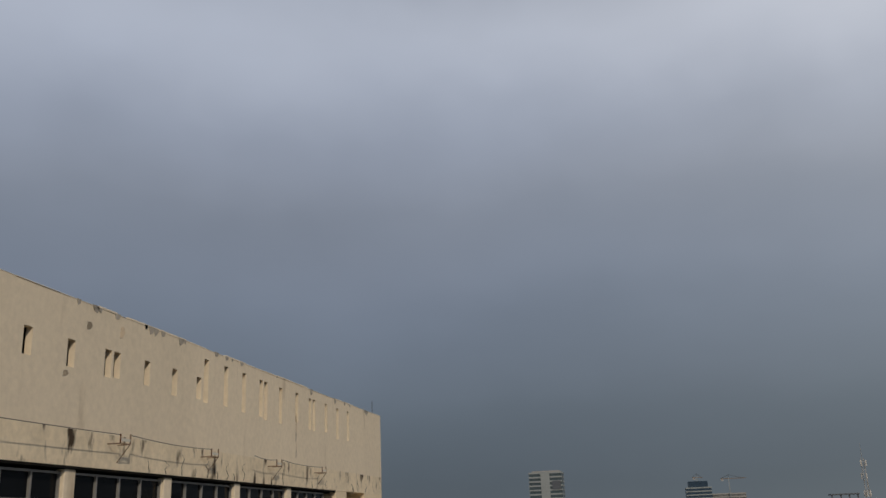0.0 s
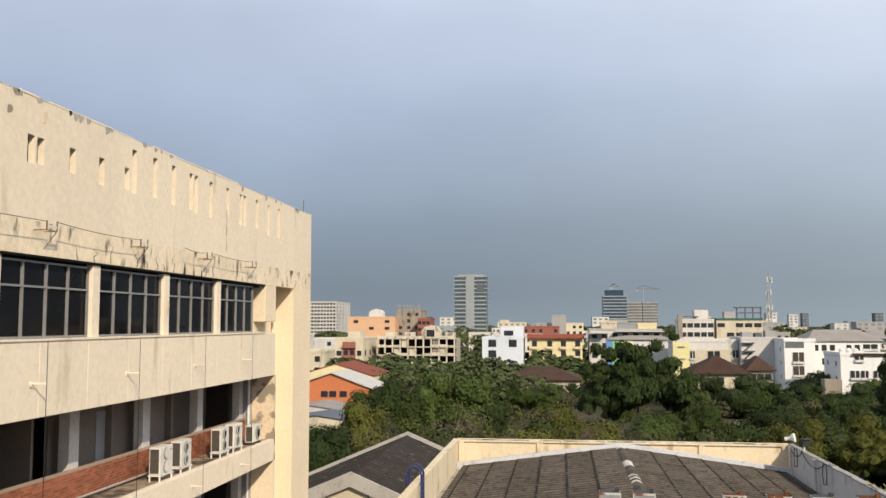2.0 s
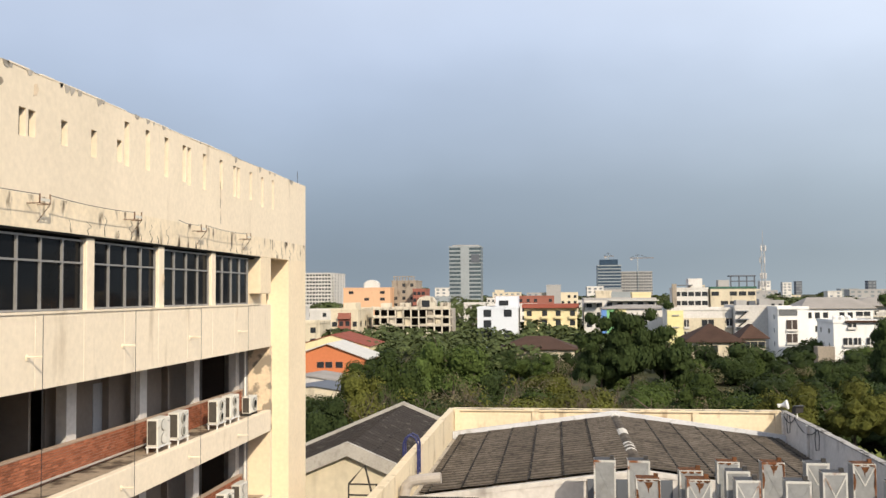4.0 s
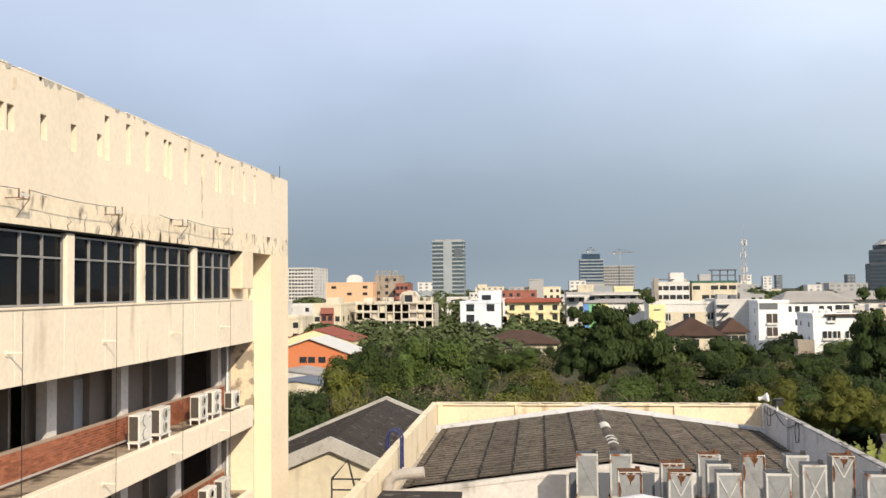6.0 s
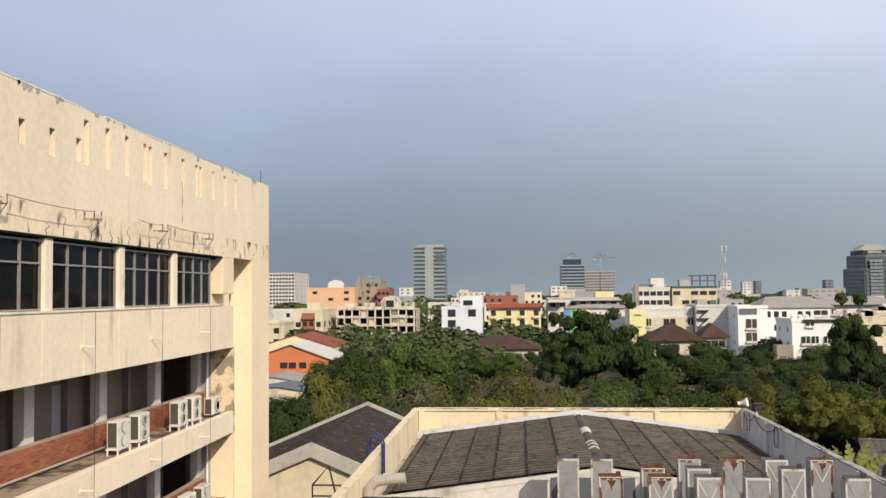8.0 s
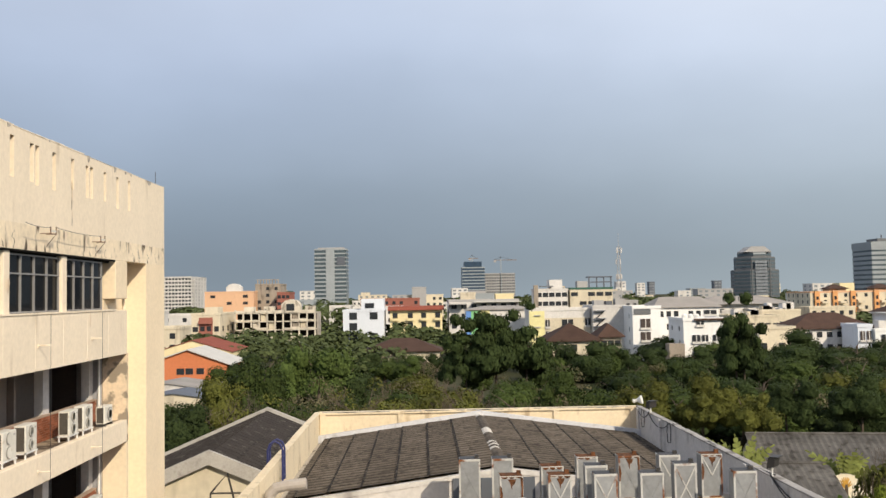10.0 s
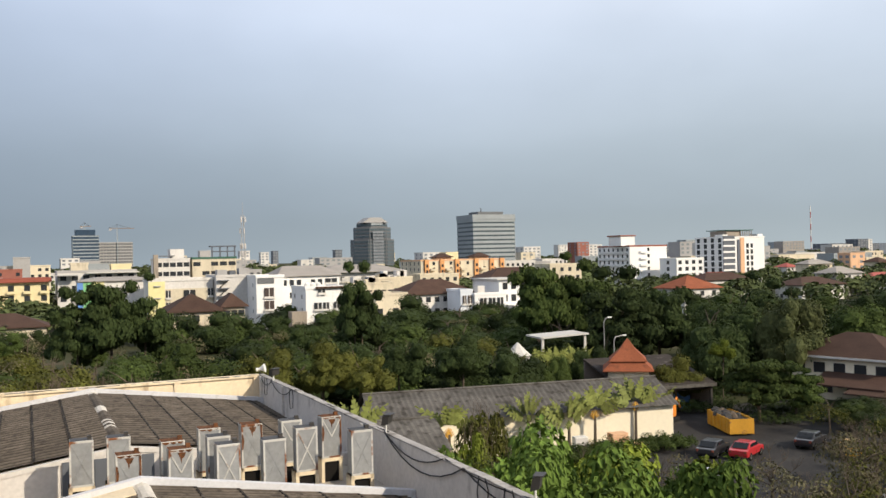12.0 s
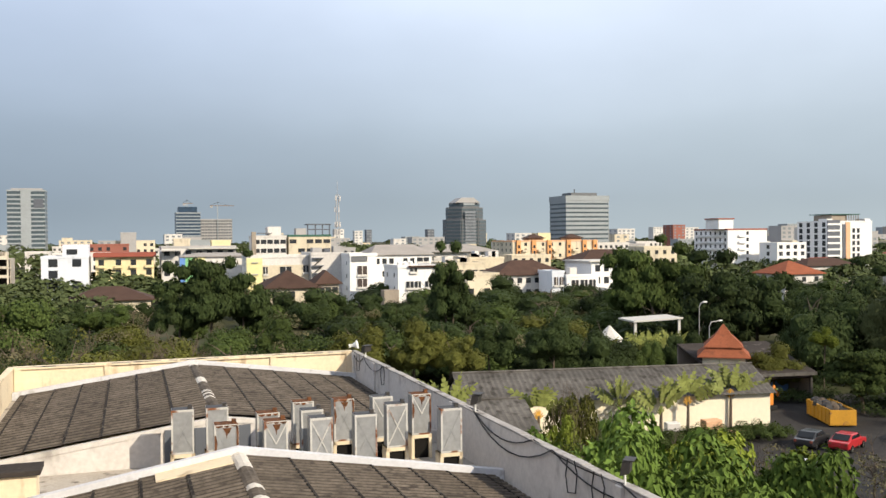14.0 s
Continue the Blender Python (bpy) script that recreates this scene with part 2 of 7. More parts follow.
M_BRICKORANGE = mat("orange_painted_wall", (0.56, 0.19, 0.085), 0.9, 0.08, 0.2, 2, 0.05)
M_GREENB = mat("bright_green_cladding", (0.20, 0.46, 0.20), 0.7, 0.06)
M_BLUEB = mat("blue_cladding", (0.12, 0.25, 0.55), 0.7, 0.06)
M_GREYB = mat("grey_concrete_facade", (0.36, 0.35, 0.34), 0.9, 0.1, 0.1, 1, 0.05)
M_DARKB = mat("dark_slate_facade", (0.10, 0.11, 0.13), 0.6, 0.1, 0.1, 1, 0.05)
M_DGREYB = mat("dark_grey_stone_facade", (0.125, 0.13, 0.135), 0.7, 0.12, 0.1, 1, 0.05)
M_BANDB = mat("pale_facade_bands", (0.30, 0.325, 0.335), 0.8, 0.1, 0.1, 1, 0.05)
M_TEALROOF = mat("dark_green_roof", (0.06, 0.13, 0.10), 0.8, 0.1)
M_BROWNROOF = mat("brown_tile_roof", (0.070, 0.042, 0.032), 0.85, 0.2, 0.5, 5, 0.2, each=0.1)
M_REDROOF = mat("red_tile_roof", (0.24, 0.072, 0.048), 0.85, 0.18, 0.5, 5, 0.2)
M_PINKROOF = mat("faded_red_roof", (0.34, 0.10, 0.085), 0.85, 0.12, 0.5, 5, 0.1)
M_ORANGEROOF = mat("orange_tile_roof", (0.245, 0.080, 0.040), 0.8, 0.18, 0.5, 5, 0.25, spot=(0.14, 0.05, 0.03), spot_at=(0.58, 0.75), spot_scale=1.2)
M_GREYROOF = mat("pale_grey_sheet_roof", (0.30, 0.275, 0.25), 0.8, 0.15, 0.3, 3, 0.1)
M_LIGHTROOF = mat("pale_sheet_roof", (0.52, 0.50, 0.46), 0.7, 0.08, 0.3, 3, 0.05)
M_YELLOWPAINT = mat("yellow_painted_steel", (0.50, 0.25, 0.02), 0.6, 0.15, 1.0, 8, 0.1, spot=(0.25, 0.12, 0.04), spot_at=(0.62, 0.7), spot_scale=2)
M_TYRE = mat("tyre_rubber", (0.02, 0.02, 0.02), 0.85, 0.1)
M_HOUSEWALL = mat("ivory_house_wall", (0.78, 0.70, 0.54), 0.9, 0.06, 0.3, 3, 0.05)
M_ORANGEMETAL = mat("orange_machine_paint", (0.65, 0.22, 0.03), 0.6, 0.1)


def glass_mat(name, col, rough=0.08, spec=0.3):
    m = mat(name, col, rough, 0.25, 0.3, 2, 0)
    m.node_tree.nodes["Principled BSDF"].inputs["Specular IOR Level"].default_value = spec
    return m


M_GLASS = glass_mat("dark_window_glass", (0.007, 0.008, 0.010), 0.05, 0.06)
M_FARGLASS = glass_mat("far_window_glass", (0.026, 0.029, 0.033), 0.35)
# glass lightened so that distance haze is in its colour
M_HAZEGLASS = glass_mat("haze_paled_glass", (0.19, 0.21, 0.23), 0.4)
M_TOWERGLASS = glass_mat("blue_grey_curtain_glass", (0.070, 0.095, 0.110), 0.3)
M_BLUEGLASS = glass_mat("deep_blue_curtain_glass", (0.035, 0.06, 0.095), 0.3)
M_CARGLASS = glass_mat("car_glass", (0.015, 0.017, 0.02), 0.1)


# ---- mesh helpers ----
def part(name, bm, material, parent=None, label=""):
    me = bpy.data.meshes.new(name)
    bm.normal_update()
    bm.to_mesh(me)
    bm.free()
    return hang(name, me, material, parent, label)


def hang(name, me, material, parent=None, label=""):
    if material and not me.materials:
        me.materials.append(material)
    ob = new(name, me)
    if parent:
        ob.parent = parent
    if label:
        ob["label"] = label
    return ob


def thing(name, label, category, at=(0, 0, 0), rz=0.0, group="", kind=""):
    ob = new(name)
    ob.matrix_basis = pose(*at, 0, 0, rz)
    return tagged(ob, label, category, group, kind)


def box(bm, x0, x1, y0, y1, z0, z1, bevel=0.0):
    v = [bm.verts.new(p) for p in ((x0, y0, z0), (x1, y0, z0), (x1, y1, z0), (x0, y1, z0), (x0, y0, z1), (x1, y0, z1), (x1, y1, z1), (x0, y1, z1))]
    fs = [bm.faces.new([v[i] for i in q]) for q in ((3, 2, 1, 0), (4, 5, 6, 7), (0, 1, 5, 4), (1, 2, 6, 5), (2, 3, 7, 6), (3, 0, 4, 7))]
    if bevel:
        es = {e for f in fs for e in f.edges}
        bmesh.ops.bevel(bm, geom=list(es), offset=bevel, segments=1, affect="EDGES")
    return bm


def B(*a, **k):
    return box(bmesh.new(), *a, **k)


def prism(bm, outline, axis, a, b):
    """Extrude an outline (pairs) along an axis, 'x', 'y' or 'z', from a to b."""
    def put(p, q, s):
        return {"x": (s, p, q), "y": (p, s, q), "z": (p, q, s)}[axis]
    lo = [bm.verts.new(put(p, q, a)) for p, q in outline]
    hi = [bm.verts.new(put(p, q, b)) for p, q in outline]
    n = len(outline)
    bm.faces.new(lo[::-1])
    bm.faces.new(hi)
    for i in range(n):
        bm.faces.new((lo[i], lo[(i + 1) % n], hi[(i + 1) % n], hi[i]))
    bmesh.ops.recalc_face_normals(bm, faces=bm.faces)
    return bm


def tube(bm, pts, r, sides=6, r1=None):
    """A round bar along points, tapering from r to r1."""
    pts = [Vector(p) for p in pts]
    rings = []
    for i, p in enumerate(pts):
        d = (pts[min(i + 1, len(pts) - 1)] - pts[max(i - 1, 0)]).normalized()
        u = d.orthogonal().normalized() if i == 0 else (u0 - d * u0.dot(d)).normalized()
        u0 = u
        w = d.cross(u)
        rr = r if r1 is None else r + (r1 - r) * i / (len(pts) - 1)
        rings.append([bm.verts.new(p + rr * (math.cos(2 * math.pi * k / sides) * u + math.sin(2 * math.pi * k / sides) * w)) for k in range(sides)])
    for a, b in zip(rings, rings[1:]):
        for k in range(sides):
            bm.faces.new((a[k], a[(k + 1) % sides], b[(k + 1) % sides], b[k]))
    bm.faces.new(rings[0][::-1])
    bm.faces.new(rings[-1])
    return bm


def sag(a, b, drop, n=8):
    a, b = Vector(a), Vector(b)
    return [a.lerp(b, i / n) - Vector((0, 0, drop * 4 * (i / n) * (1 - i / n))) for i in range(n + 1)]


def lathe(bm, prof, sides=12, m=None):
    """Turn a profile of (radius, height) round z, placed by m."""
    m = m or Matrix()
    rings = [[bm.verts.new(m @ Vector((r * math.cos(2 * math.pi * k / sides), r * math.sin(2 * math.pi * k / sides), z))) for k in range(sides)] for r, z in prof]
    for a, b in zip(rings, rings[1:]):
        for k in range(sides):
            bm.faces.new((a[k], a[(k + 1) % sides], b[(k + 1) % sides], b[k]))
    bm.faces.new(rings[0][::-1])
    bm.faces.new(rings[-1])
    bmesh.ops.recalc_face_normals(bm, faces=bm.faces)
    return bm


# ---- ground ----
def flat(name, x0, x1, y0, y1, z, material, label, category, thick=0.3):
    ob = part(name, B(x0, x1, y0, y1, z - thick, z), material)
    return tagged(ob, label, category, kind="structure")


flat("ground", -3500, 4500, -600, 4700, 0.0, M_GROUND, "dry grass and bare soil of the city ground", "ground", 1.0)

# ---- the concrete office building with the slotted parapet ----
FX = -11.2          # its long face
FLOOR = 3.3
office = thing("office_building", "cream concrete office building with slotted parapet and stained ledge", "building", (FX, 0, 0))
Y0, Y1, YP, YE = -8.0, 34.9, 37.3, 39.9
SLOTS = [(14.98, 21.45, 22.0), (16.39, 21.43, 22.0), (17.76, 21.42, 22.03), (18.12, 21.45, 22.03), (19.43, 21.47, 22.05), (20.78, 21.4, 22.07), (22.1, 21.48, 22.05),
         (22.5, 21.43, 22.6), (23.74, 21.48, 22.6), (24.97, 21.45, 22.6), (26.25, 21.46, 22.58), (26.62, 21.4, 22.57), (27.85, 21.4, 22.56), (29.32, 21.6, 22.58),
         (30.62, 21.46, 22.55), (31.02, 21.46, 22.55), (32.33, 21.52, 22.56), (33.68, 21.38, 22.55), (35.0, 21.42, 22.58), (12.3, 21.45, 22.02), (11.0, 21.45, 22.02), (8.2, 21.45, 22.02)]
SLOTS.sort()
ZT, ZB, ZS = 22.86, 19.47, 20.2
edge = Y0
for y, zb, zt in SLOTS:
    part("parapet_panel", B(-0.15, 0, edge, y, ZS, ZT), M_CREAM, office)
    part("slot_foot", B(-0.15, 0, y, y + 0.27, ZS, zb), M_CREAM, office)
    part("slot_head", B(-0.15, 0, y, y + 0.27, zt, ZT), M_CREAM, office)
    edge = y + 0.27
part("parapet_panel", B(-0.15, 0, edge, YE, ZS, ZT), M_CREAM, office)
# added dark sheet in place of the shaded cavity behind the slots
part("slot_cavity_backing", B(-0.42, -0.36, Y0, YE - 0.3, ZS, ZT), M_INNER, office, "dark backing that stands in for the shaded cavity behind the slots")
part("parapet_end", B(-0.42, -0.15, YE - 0.3, YE, ZS, ZT), M_CREAM, office)
part("stained_ledge_band", B(-0.42, 0, Y0, YE, ZB, ZS), M_STAINED, office, "cream band with black mould streaks and cracks")
rng = random.Random(3)
y = Y0
while y < YE - 0.1:
    step = min(rng.uniform(0.4, 1.6), YE - y)
    part("coping_block", B(-0.44, 0.01 + rng.uniform(-0.006, 0.006), y, y + step - 0.01, ZT, ZT + 0.035 + rng.uniform(-0.02, 0.02), bevel=0.008), M_CREAM, office)
    y += step
for k in range(26):
    y, d = rng.uniform(12, 39), rng.uniform(0.08, 0.3)
    part("broken_edge_patch", prism(bmesh.new(), [(y, ZT + 0.03), (y + d, ZT + 0.03), (y + d * 0.8, ZT - d * rng.uniform(0.2, 0.5)), (y + d * 0.3, ZT - d * rng.uniform(0.3, 0.7))], "x", 0.0, 0.012), M_CONCRETE, office)
for y, z, w_, h_ in ((29.36, 20.9, 0.10, 1.0), (29.40, 20.4, 0.06, 0.5), (17.0, 22.3, 0.22, 0.2), (18.3, 22.35, 0.2, 0.3), (31.0, 17.1, 0.1, 0.5), (24.9, 18.3, 0.12, 0.35), (16.3, 21.2, 0.2, 0.15)):
    part("stain_patch", prism(bmesh.new(), [(y, z), (y + w_ * 0.6, z + 0.03), (y + w_, z + h_ * 0.6), (y + w_ * 0.7, z + h_), (y + w_ * 0.1, z + h_ * 0.9)], "x", 0.0, 0.004), M_PATCH, office)
part("end_parapet", B(-14, -0.42, YE - 0.3, YE, ZS, ZT), M_CREAM, office)
part("roof_slab", B(-14, -0.42, Y0, YE - 0.3, 19.6, 19.9), M_CONCRETE, office)
part("end_pier", B(-0.9, 0, YP, YE, 0, ZB), M_ENDWALL, office)
part("recess_back_wall", B(-1.3, -0.9, Y1 + 0.2, YE, 0, ZB), M_ENDWALL, office)
part("end_wall", B(-14, -1.3, YE - 0.4, YE, 0, 19.6), M_ENDWALL, office)
bm = bmesh.new()
tube(bm, [(-0.25, 35.25, 9), (-0.25, 35.25, 18.2)], 0.06, 8)
part("drain_pipe", bm, M_ENDWALL, office)
# the storey of windows
part("window_floor_slab", B(-8, -0.3, Y0, Y1, 16.0, 16.3), M_CONCRETE, office)
# beam and strip are black to paint in the shadow under the ledge
part("head_beam", B(-0.5, -0.24, Y0, 33.6, 19.36, ZB), M_BLACK, office)
part("ledge_shadow_strip", B(-0.2, -0.006, Y0, 33.6, ZB - 0.05, ZB - 0.003), M_BLACK, office, "black strip that paints the shadow line under the ledge")
PILLARS = [33.0 - 4.02 * k for k in range(1, 9)]
for p in PILLARS:
    part("pillar", B(-0.5, -0.06, p - 0.19, p + 0.19, 17.66, 19.41, bevel=0.015), M_CREAM, office)
part("corner_box", B(-1.0, 0, 33.6, 34.9, 18.05, ZB, bevel=0.02), M_ENDWALL, office)
part("window_end_wall", B(-1.0, -0.45, 33.6, 34.9, 16.0, 18.05), M_ENDWALL, office)
part("recess_wall", B(-1.2, -1.0, 32.5, 34.9, 16.0, ZB), M_ENDWALL, office)


def window_unit(y0, y1):
    w = part("window", B(-0.24, -0.21, y0, y1, 17.67, 19.36), M_GLASS, office, "dark glass with thin aluminium frame")
    bm = bmesh.new()
    n = 4
    for k in range(n + 1):
        yy = y0 + (y1 - y0) * k / n
        box(bm, -0.21, -0.15, yy - 0.022, yy + 0.022, 17.67, 19.36)
    for z in (17.70, 18.80, 19.34):
        box(bm, -0.208, -0.155, y0, y1, z - 0.022, z + 0.022)
    part("frame", bm, M_ALU, w)
    return w


edges = [33.0] + PILLARS
for a, b in zip(edges[1:], edges[:-1]):
    window_unit(a + 0.2, b - (0.2 if b < 33 else 0.4))
# sill panels under the windows, with open joints
y = Y1
while y > Y0 + 0.1:
    a = max(Y0, y - 2.05)
    part("sill_panel", B(-0.2, 0, a + 0.006, y - 0.006, 15.97, 17.62, bevel=0.006), M_CREAM, office)
    y = a
part("sill", B(-0.32, 0.03, Y0, 33.6, 17.62, 17.67), M_CREAM, office)
part("panel_backing", B(-0.35, -0.2, Y0, Y1, 16.0, 17.6), M_STEELDARK, office)


def balcony_storey(z):
    """A ledge with its edge beam, brick breast wall, columns and dark rooms behind."""
    part("ledge", B(-8, -0.25, Y0, Y1, z - 0.28, z), M_LEDGE, office, "dirty concrete ledge")
    part("edge_beam", B(-0.25, 0, Y0, Y1, z - 0.8, z + 0.02, bevel=0.015), M_CREAM, office)
    part("mortar_bed", B(-1.28, -1.12, Y0, Y1 - 0.05, z, z + 0.78), M_MORTAR, office)
    part("breast_wall_cap", B(-1.30, -1.095, Y0, Y1 - 0.05, z + 0.78, z + 0.81), M_MORTAR, office)
    for k in range(9):
        p = 34.75 - 4.14 * k
        part("column", B(-1.58, -1.29, p - 0.24, p + 0.24, z, z + 2.5), M_GREYWALL, office)
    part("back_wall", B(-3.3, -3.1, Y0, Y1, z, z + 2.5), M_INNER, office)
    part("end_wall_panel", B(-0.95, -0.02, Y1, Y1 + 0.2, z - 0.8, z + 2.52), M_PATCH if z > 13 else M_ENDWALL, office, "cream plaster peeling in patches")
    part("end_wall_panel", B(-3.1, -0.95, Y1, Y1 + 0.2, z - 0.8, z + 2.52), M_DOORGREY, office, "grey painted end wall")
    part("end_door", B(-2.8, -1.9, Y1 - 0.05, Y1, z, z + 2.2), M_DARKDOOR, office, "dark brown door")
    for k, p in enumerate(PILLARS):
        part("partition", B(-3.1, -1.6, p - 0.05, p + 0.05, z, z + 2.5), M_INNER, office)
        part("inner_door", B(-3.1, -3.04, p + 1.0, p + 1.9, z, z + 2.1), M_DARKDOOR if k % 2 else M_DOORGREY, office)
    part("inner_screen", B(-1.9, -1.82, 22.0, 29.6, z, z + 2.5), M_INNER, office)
    part("inner_door", B(-1.82, -1.80, 24.4, 25.4, z, z + 2.05), M_DOORGREY, office)
    bm = bmesh.new()
    tube(bm, [(-1.03, Y0, z + 0.1), (-1.03, 26.2, z + 0.1)], 0.034, 6)
    part("service_pipe", bm, M_PVC, office, "grey pipe along the breast wall")
    bm = bmesh.new()
    tube(bm, [(-1.02, Y1 - 0.1, z), (-1.02, Y1 - 0.1, z + 2.4)], 0.05, 6)
    part("drain_pipe", bm, M_WHITEMETAL, office)


for z in (13.47, 10.17, 6.87, 3.57):
    balcony_storey(z)
part("core", B(-14, -8, Y0, YE - 0.4, 0, 19.6), M_INNER, office)

# brackets, stays and wires on the face
for y in (18.3, 22.7, 27.2, 31.4):
    bar = part("cable_bracket", tube(bmesh.new(), [(0.0, y - 0.2, 20.0), (0.3, y - 0.2, 20.0), (0.3, y + 0.2, 20.0), (0.0, y + 0.2, 20.0)], 0.014, 5), M_RUSTYSTEEL, office, "rusty bent steel cable bracket")
    part("insulator", tube(bmesh.new(), [(0.3, y - 0.2, 20.0), (0.3, y - 0.2, 20.2)], 0.016, 6), M_RUST, bar)
    part("insulator", tube(bmesh.new(), [(0.3, y + 0.2, 20.0), (0.3, y + 0.2, 20.22)], 0.018, 6), M_RUSTYSTEEL, bar)
    part("cross_plate", B(0.29, 0.31, y - 0.2, y + 0.2, 20.05, 20.11), M_ACBODY, bar, "off-white cross plate")
    part("stay", tube(bmesh.new(), [(0.0, y + 0.2, 19.62), (0.3, y + 0.2, 20.0)], 0.010, 5), M_RUSTYSTEEL, bar)
for z in (16.72, 13.07):
    for y in (14.0, 18.2, 22.5, 26.9, 31.2):
        bm = bmesh.new()
        tube(bm, [(0.0, y, z), (0.36, y, z)], 0.02, 6)
        tube(bm, [(0.0, y, z - 0.02), (0.03, y, z - 0.02)], 0.07, 6)
        part("stay_bracket", bm, M_CREAM, office, "short white steel stay")
for a, b in ((8.0, 18.1), (18.5, 22.5), (25.3, 27.0), (27.4, 31.2)):
    part("wire", tube(bmesh.new(), sag((0.3, a, 20.2), (0.3, b, 20.18), 0.05), 0.009, 4), M_CABLE, office, "thin black wire strung along the face")
rw = random.Random(8)
for y in (19.9, 20.7, 21.5, 22.2, 22.9, 23.5, 24.1, 24.6, 25.2, 26.0, 28.3, 30.4, 31.0, 31.6, 32.5, 35.6, 36.4, 37.5):
    p = [(0.004, y, 19.49)]
    for k in range(rw.randint(2, 5)):
        p.append((0.004, y + rw.uniform(-0.14, 0.14), 19.49 + 0.1 * (k + 1)))
    part("crack", tube(bmesh.new(), p, rw.uniform(0.007, 0.016), 4, 0.003), M_STEELDARK, office, "black mouldy crack in the ledge band")
for y in (14.3, 18.5, 22.8, 27.2, 31.5):
    bm = bmesh.new()
    tube(bm, [(0.36, y - 0.3, 0.5), (0.36, y - 0.3, 17.6)], 0.0075, 4)
    part("hanging_wire", bm, M_CABLE, office)
bm = bmesh.new()
tube(bm, [(-0.2, 39.3, 22.9), (-0.2, 39.3, 23.5)], 0.012, 5)
part("lightning_rod", bm, M_STEELDARK, office)


# ---- air-conditioner units on the ledge ----
def ac_unit(x, y, z):
    t = thing("air_conditioner", "off-white outdoor air-conditioner unit on a steel stand", "air conditioner", (x, y, z), group="air conditioners on the ledge")
    part("casing", B(-0.17, 0.17, -0.43, 0.43, 0.2, 0.98, bevel=0.02), M_ACBODY, t)
    part("side_coil", B(-0.13, 0.13, -0.437, -0.43, 0.25, 0.93), M_FIN, t, "dark coil fins")
    for zz in (0.40, 0.78):
        bm = lathe(bmesh.new(), [(0.165, 0.0), (0.165, 0.02), (0.14, 0.03), (0.05, 0.032)], 16, pose(0.17, -0.06, zz, 0, 90, 0))
        g = part("fan_grille", bm, M_FAN, t)
        bm = bmesh.new()
        for k in range(4):
            lathe(bm, [(0.045 + 0.035 * k, 0.034), (0.052 + 0.035 * k, 0.04)], 14, pose(0.17, -0.06, zz, 0, 90, 0))
        part("guard_ring", bm, M_ACBODY, g)
    part("badge", B(0.17, 0.174, 0.24, 0.36, 0.84, 0.87), M_FAN, t)
    bm = bmesh.new()
    for yy in (-0.4, 0.4):
        for xx in (-0.15, 0.15):
            box(bm, xx - 0.02, xx + 0.02, yy - 0.02, yy + 0.02, 0, 0.2)
        box(bm, -0.2, 0.2, yy - 0.02, yy + 0.02, 0.16, 0.2)
    box(bm, 0.14, 0.18, -0.42, 0.42, 0.16, 0.2)
    box(bm, -0.18, -0.14, -0.42, 0.42, 0.16, 0.2)
    part("stand", bm, M_WHITEMETAL, t, "rusted steel stand")
    return t


def small_ac(x, y, z):
    t = thing("air_conditioner", "low off-white single-fan air-conditioner unit by the end wall", "air conditioner", (x, y, z), group="air conditioners on the ledge")
    part("casing", B(-0.16, 0.16, -0.42, 0.42, 0.1, 0.72, bevel=0.02), M_ACBODY, t)
    part("side_coil", B(-0.12, 0.12, -0.427, -0.42, 0.14, 0.68), M_FIN, t, "dark coil fins")
    g = part("fan_grille", lathe(bmesh.new(), [(0.25, 0.0), (0.25, 0.02), (0.2, 0.03), (0.05, 0.032)], 18, pose(0.16, 0.08, 0.41, 0, 90, 0)), M_FAN, t)
    for k in range(4):
        part("guard_ring", lathe(bmesh.new(), [(0.05 + 0.05 * k, 0.034), (0.06 + 0.05 * k, 0.04)], 14, pose(0.16, 0.08, 0.41, 0, 90, 0)), M_ACBODY, g)
    for yy in (-0.35, 0.35):
        part("foot", B(-0.18, 0.18, yy - 0.03, yy + 0.03, 0, 0.1), M_STEELDARK, t)


small_ac(FX - 0.36, 33.45, 13.474)
first_ac = ac_unit(FX - 0.36, 25.5, 13.474)
for y, z in ((26.9, 13.474), (30.1, 13.474), (31.4, 13.474), (30.9, 10.174), (32.4, 10.174), (18.2, 10.174), (15.0, 13.474)):
    copy_thing(first_ac, pose(FX - 0.36, y, z, 0, 0, random.uniform(-4, 4)))

# ---- the low hall with two gabled roofs behind parapets ----
HX0, HX1, HY1, HZ = -5.85, 12.1, 51.7, 11.5
hall = thing("hall", "cream walled hall with fibre cement roofs behind parapets", "building")
RX, RZ = 3.1, 11.25
part("left_parapet", B(HX0 - 0.25, HX0, 6, HY1 + 0.25, 0, HZ - 0.06), M_PARAPET, hall)
part("right_parapet", B(HX1, HX1 + 0.25, 2, HY1 + 0.25, 0, HZ - 0.05), M_GREYWALL, hall, "weathered white parapet with stains")
part("far_parapet", B(HX0, HX1, HY1 + 0.02, HY1 + 0.25, 0, HZ - 0.14), M_PARAPET, hall)
bm = bmesh.new()
box(bm, HX0 - 0.02, HX1 - 0.02, HY1 - 0.1, HY1 + 0.3, HZ - 0.14, HZ)
part("far_coping", bm, M_PARAPET, hall)
rg = random.Random(17)
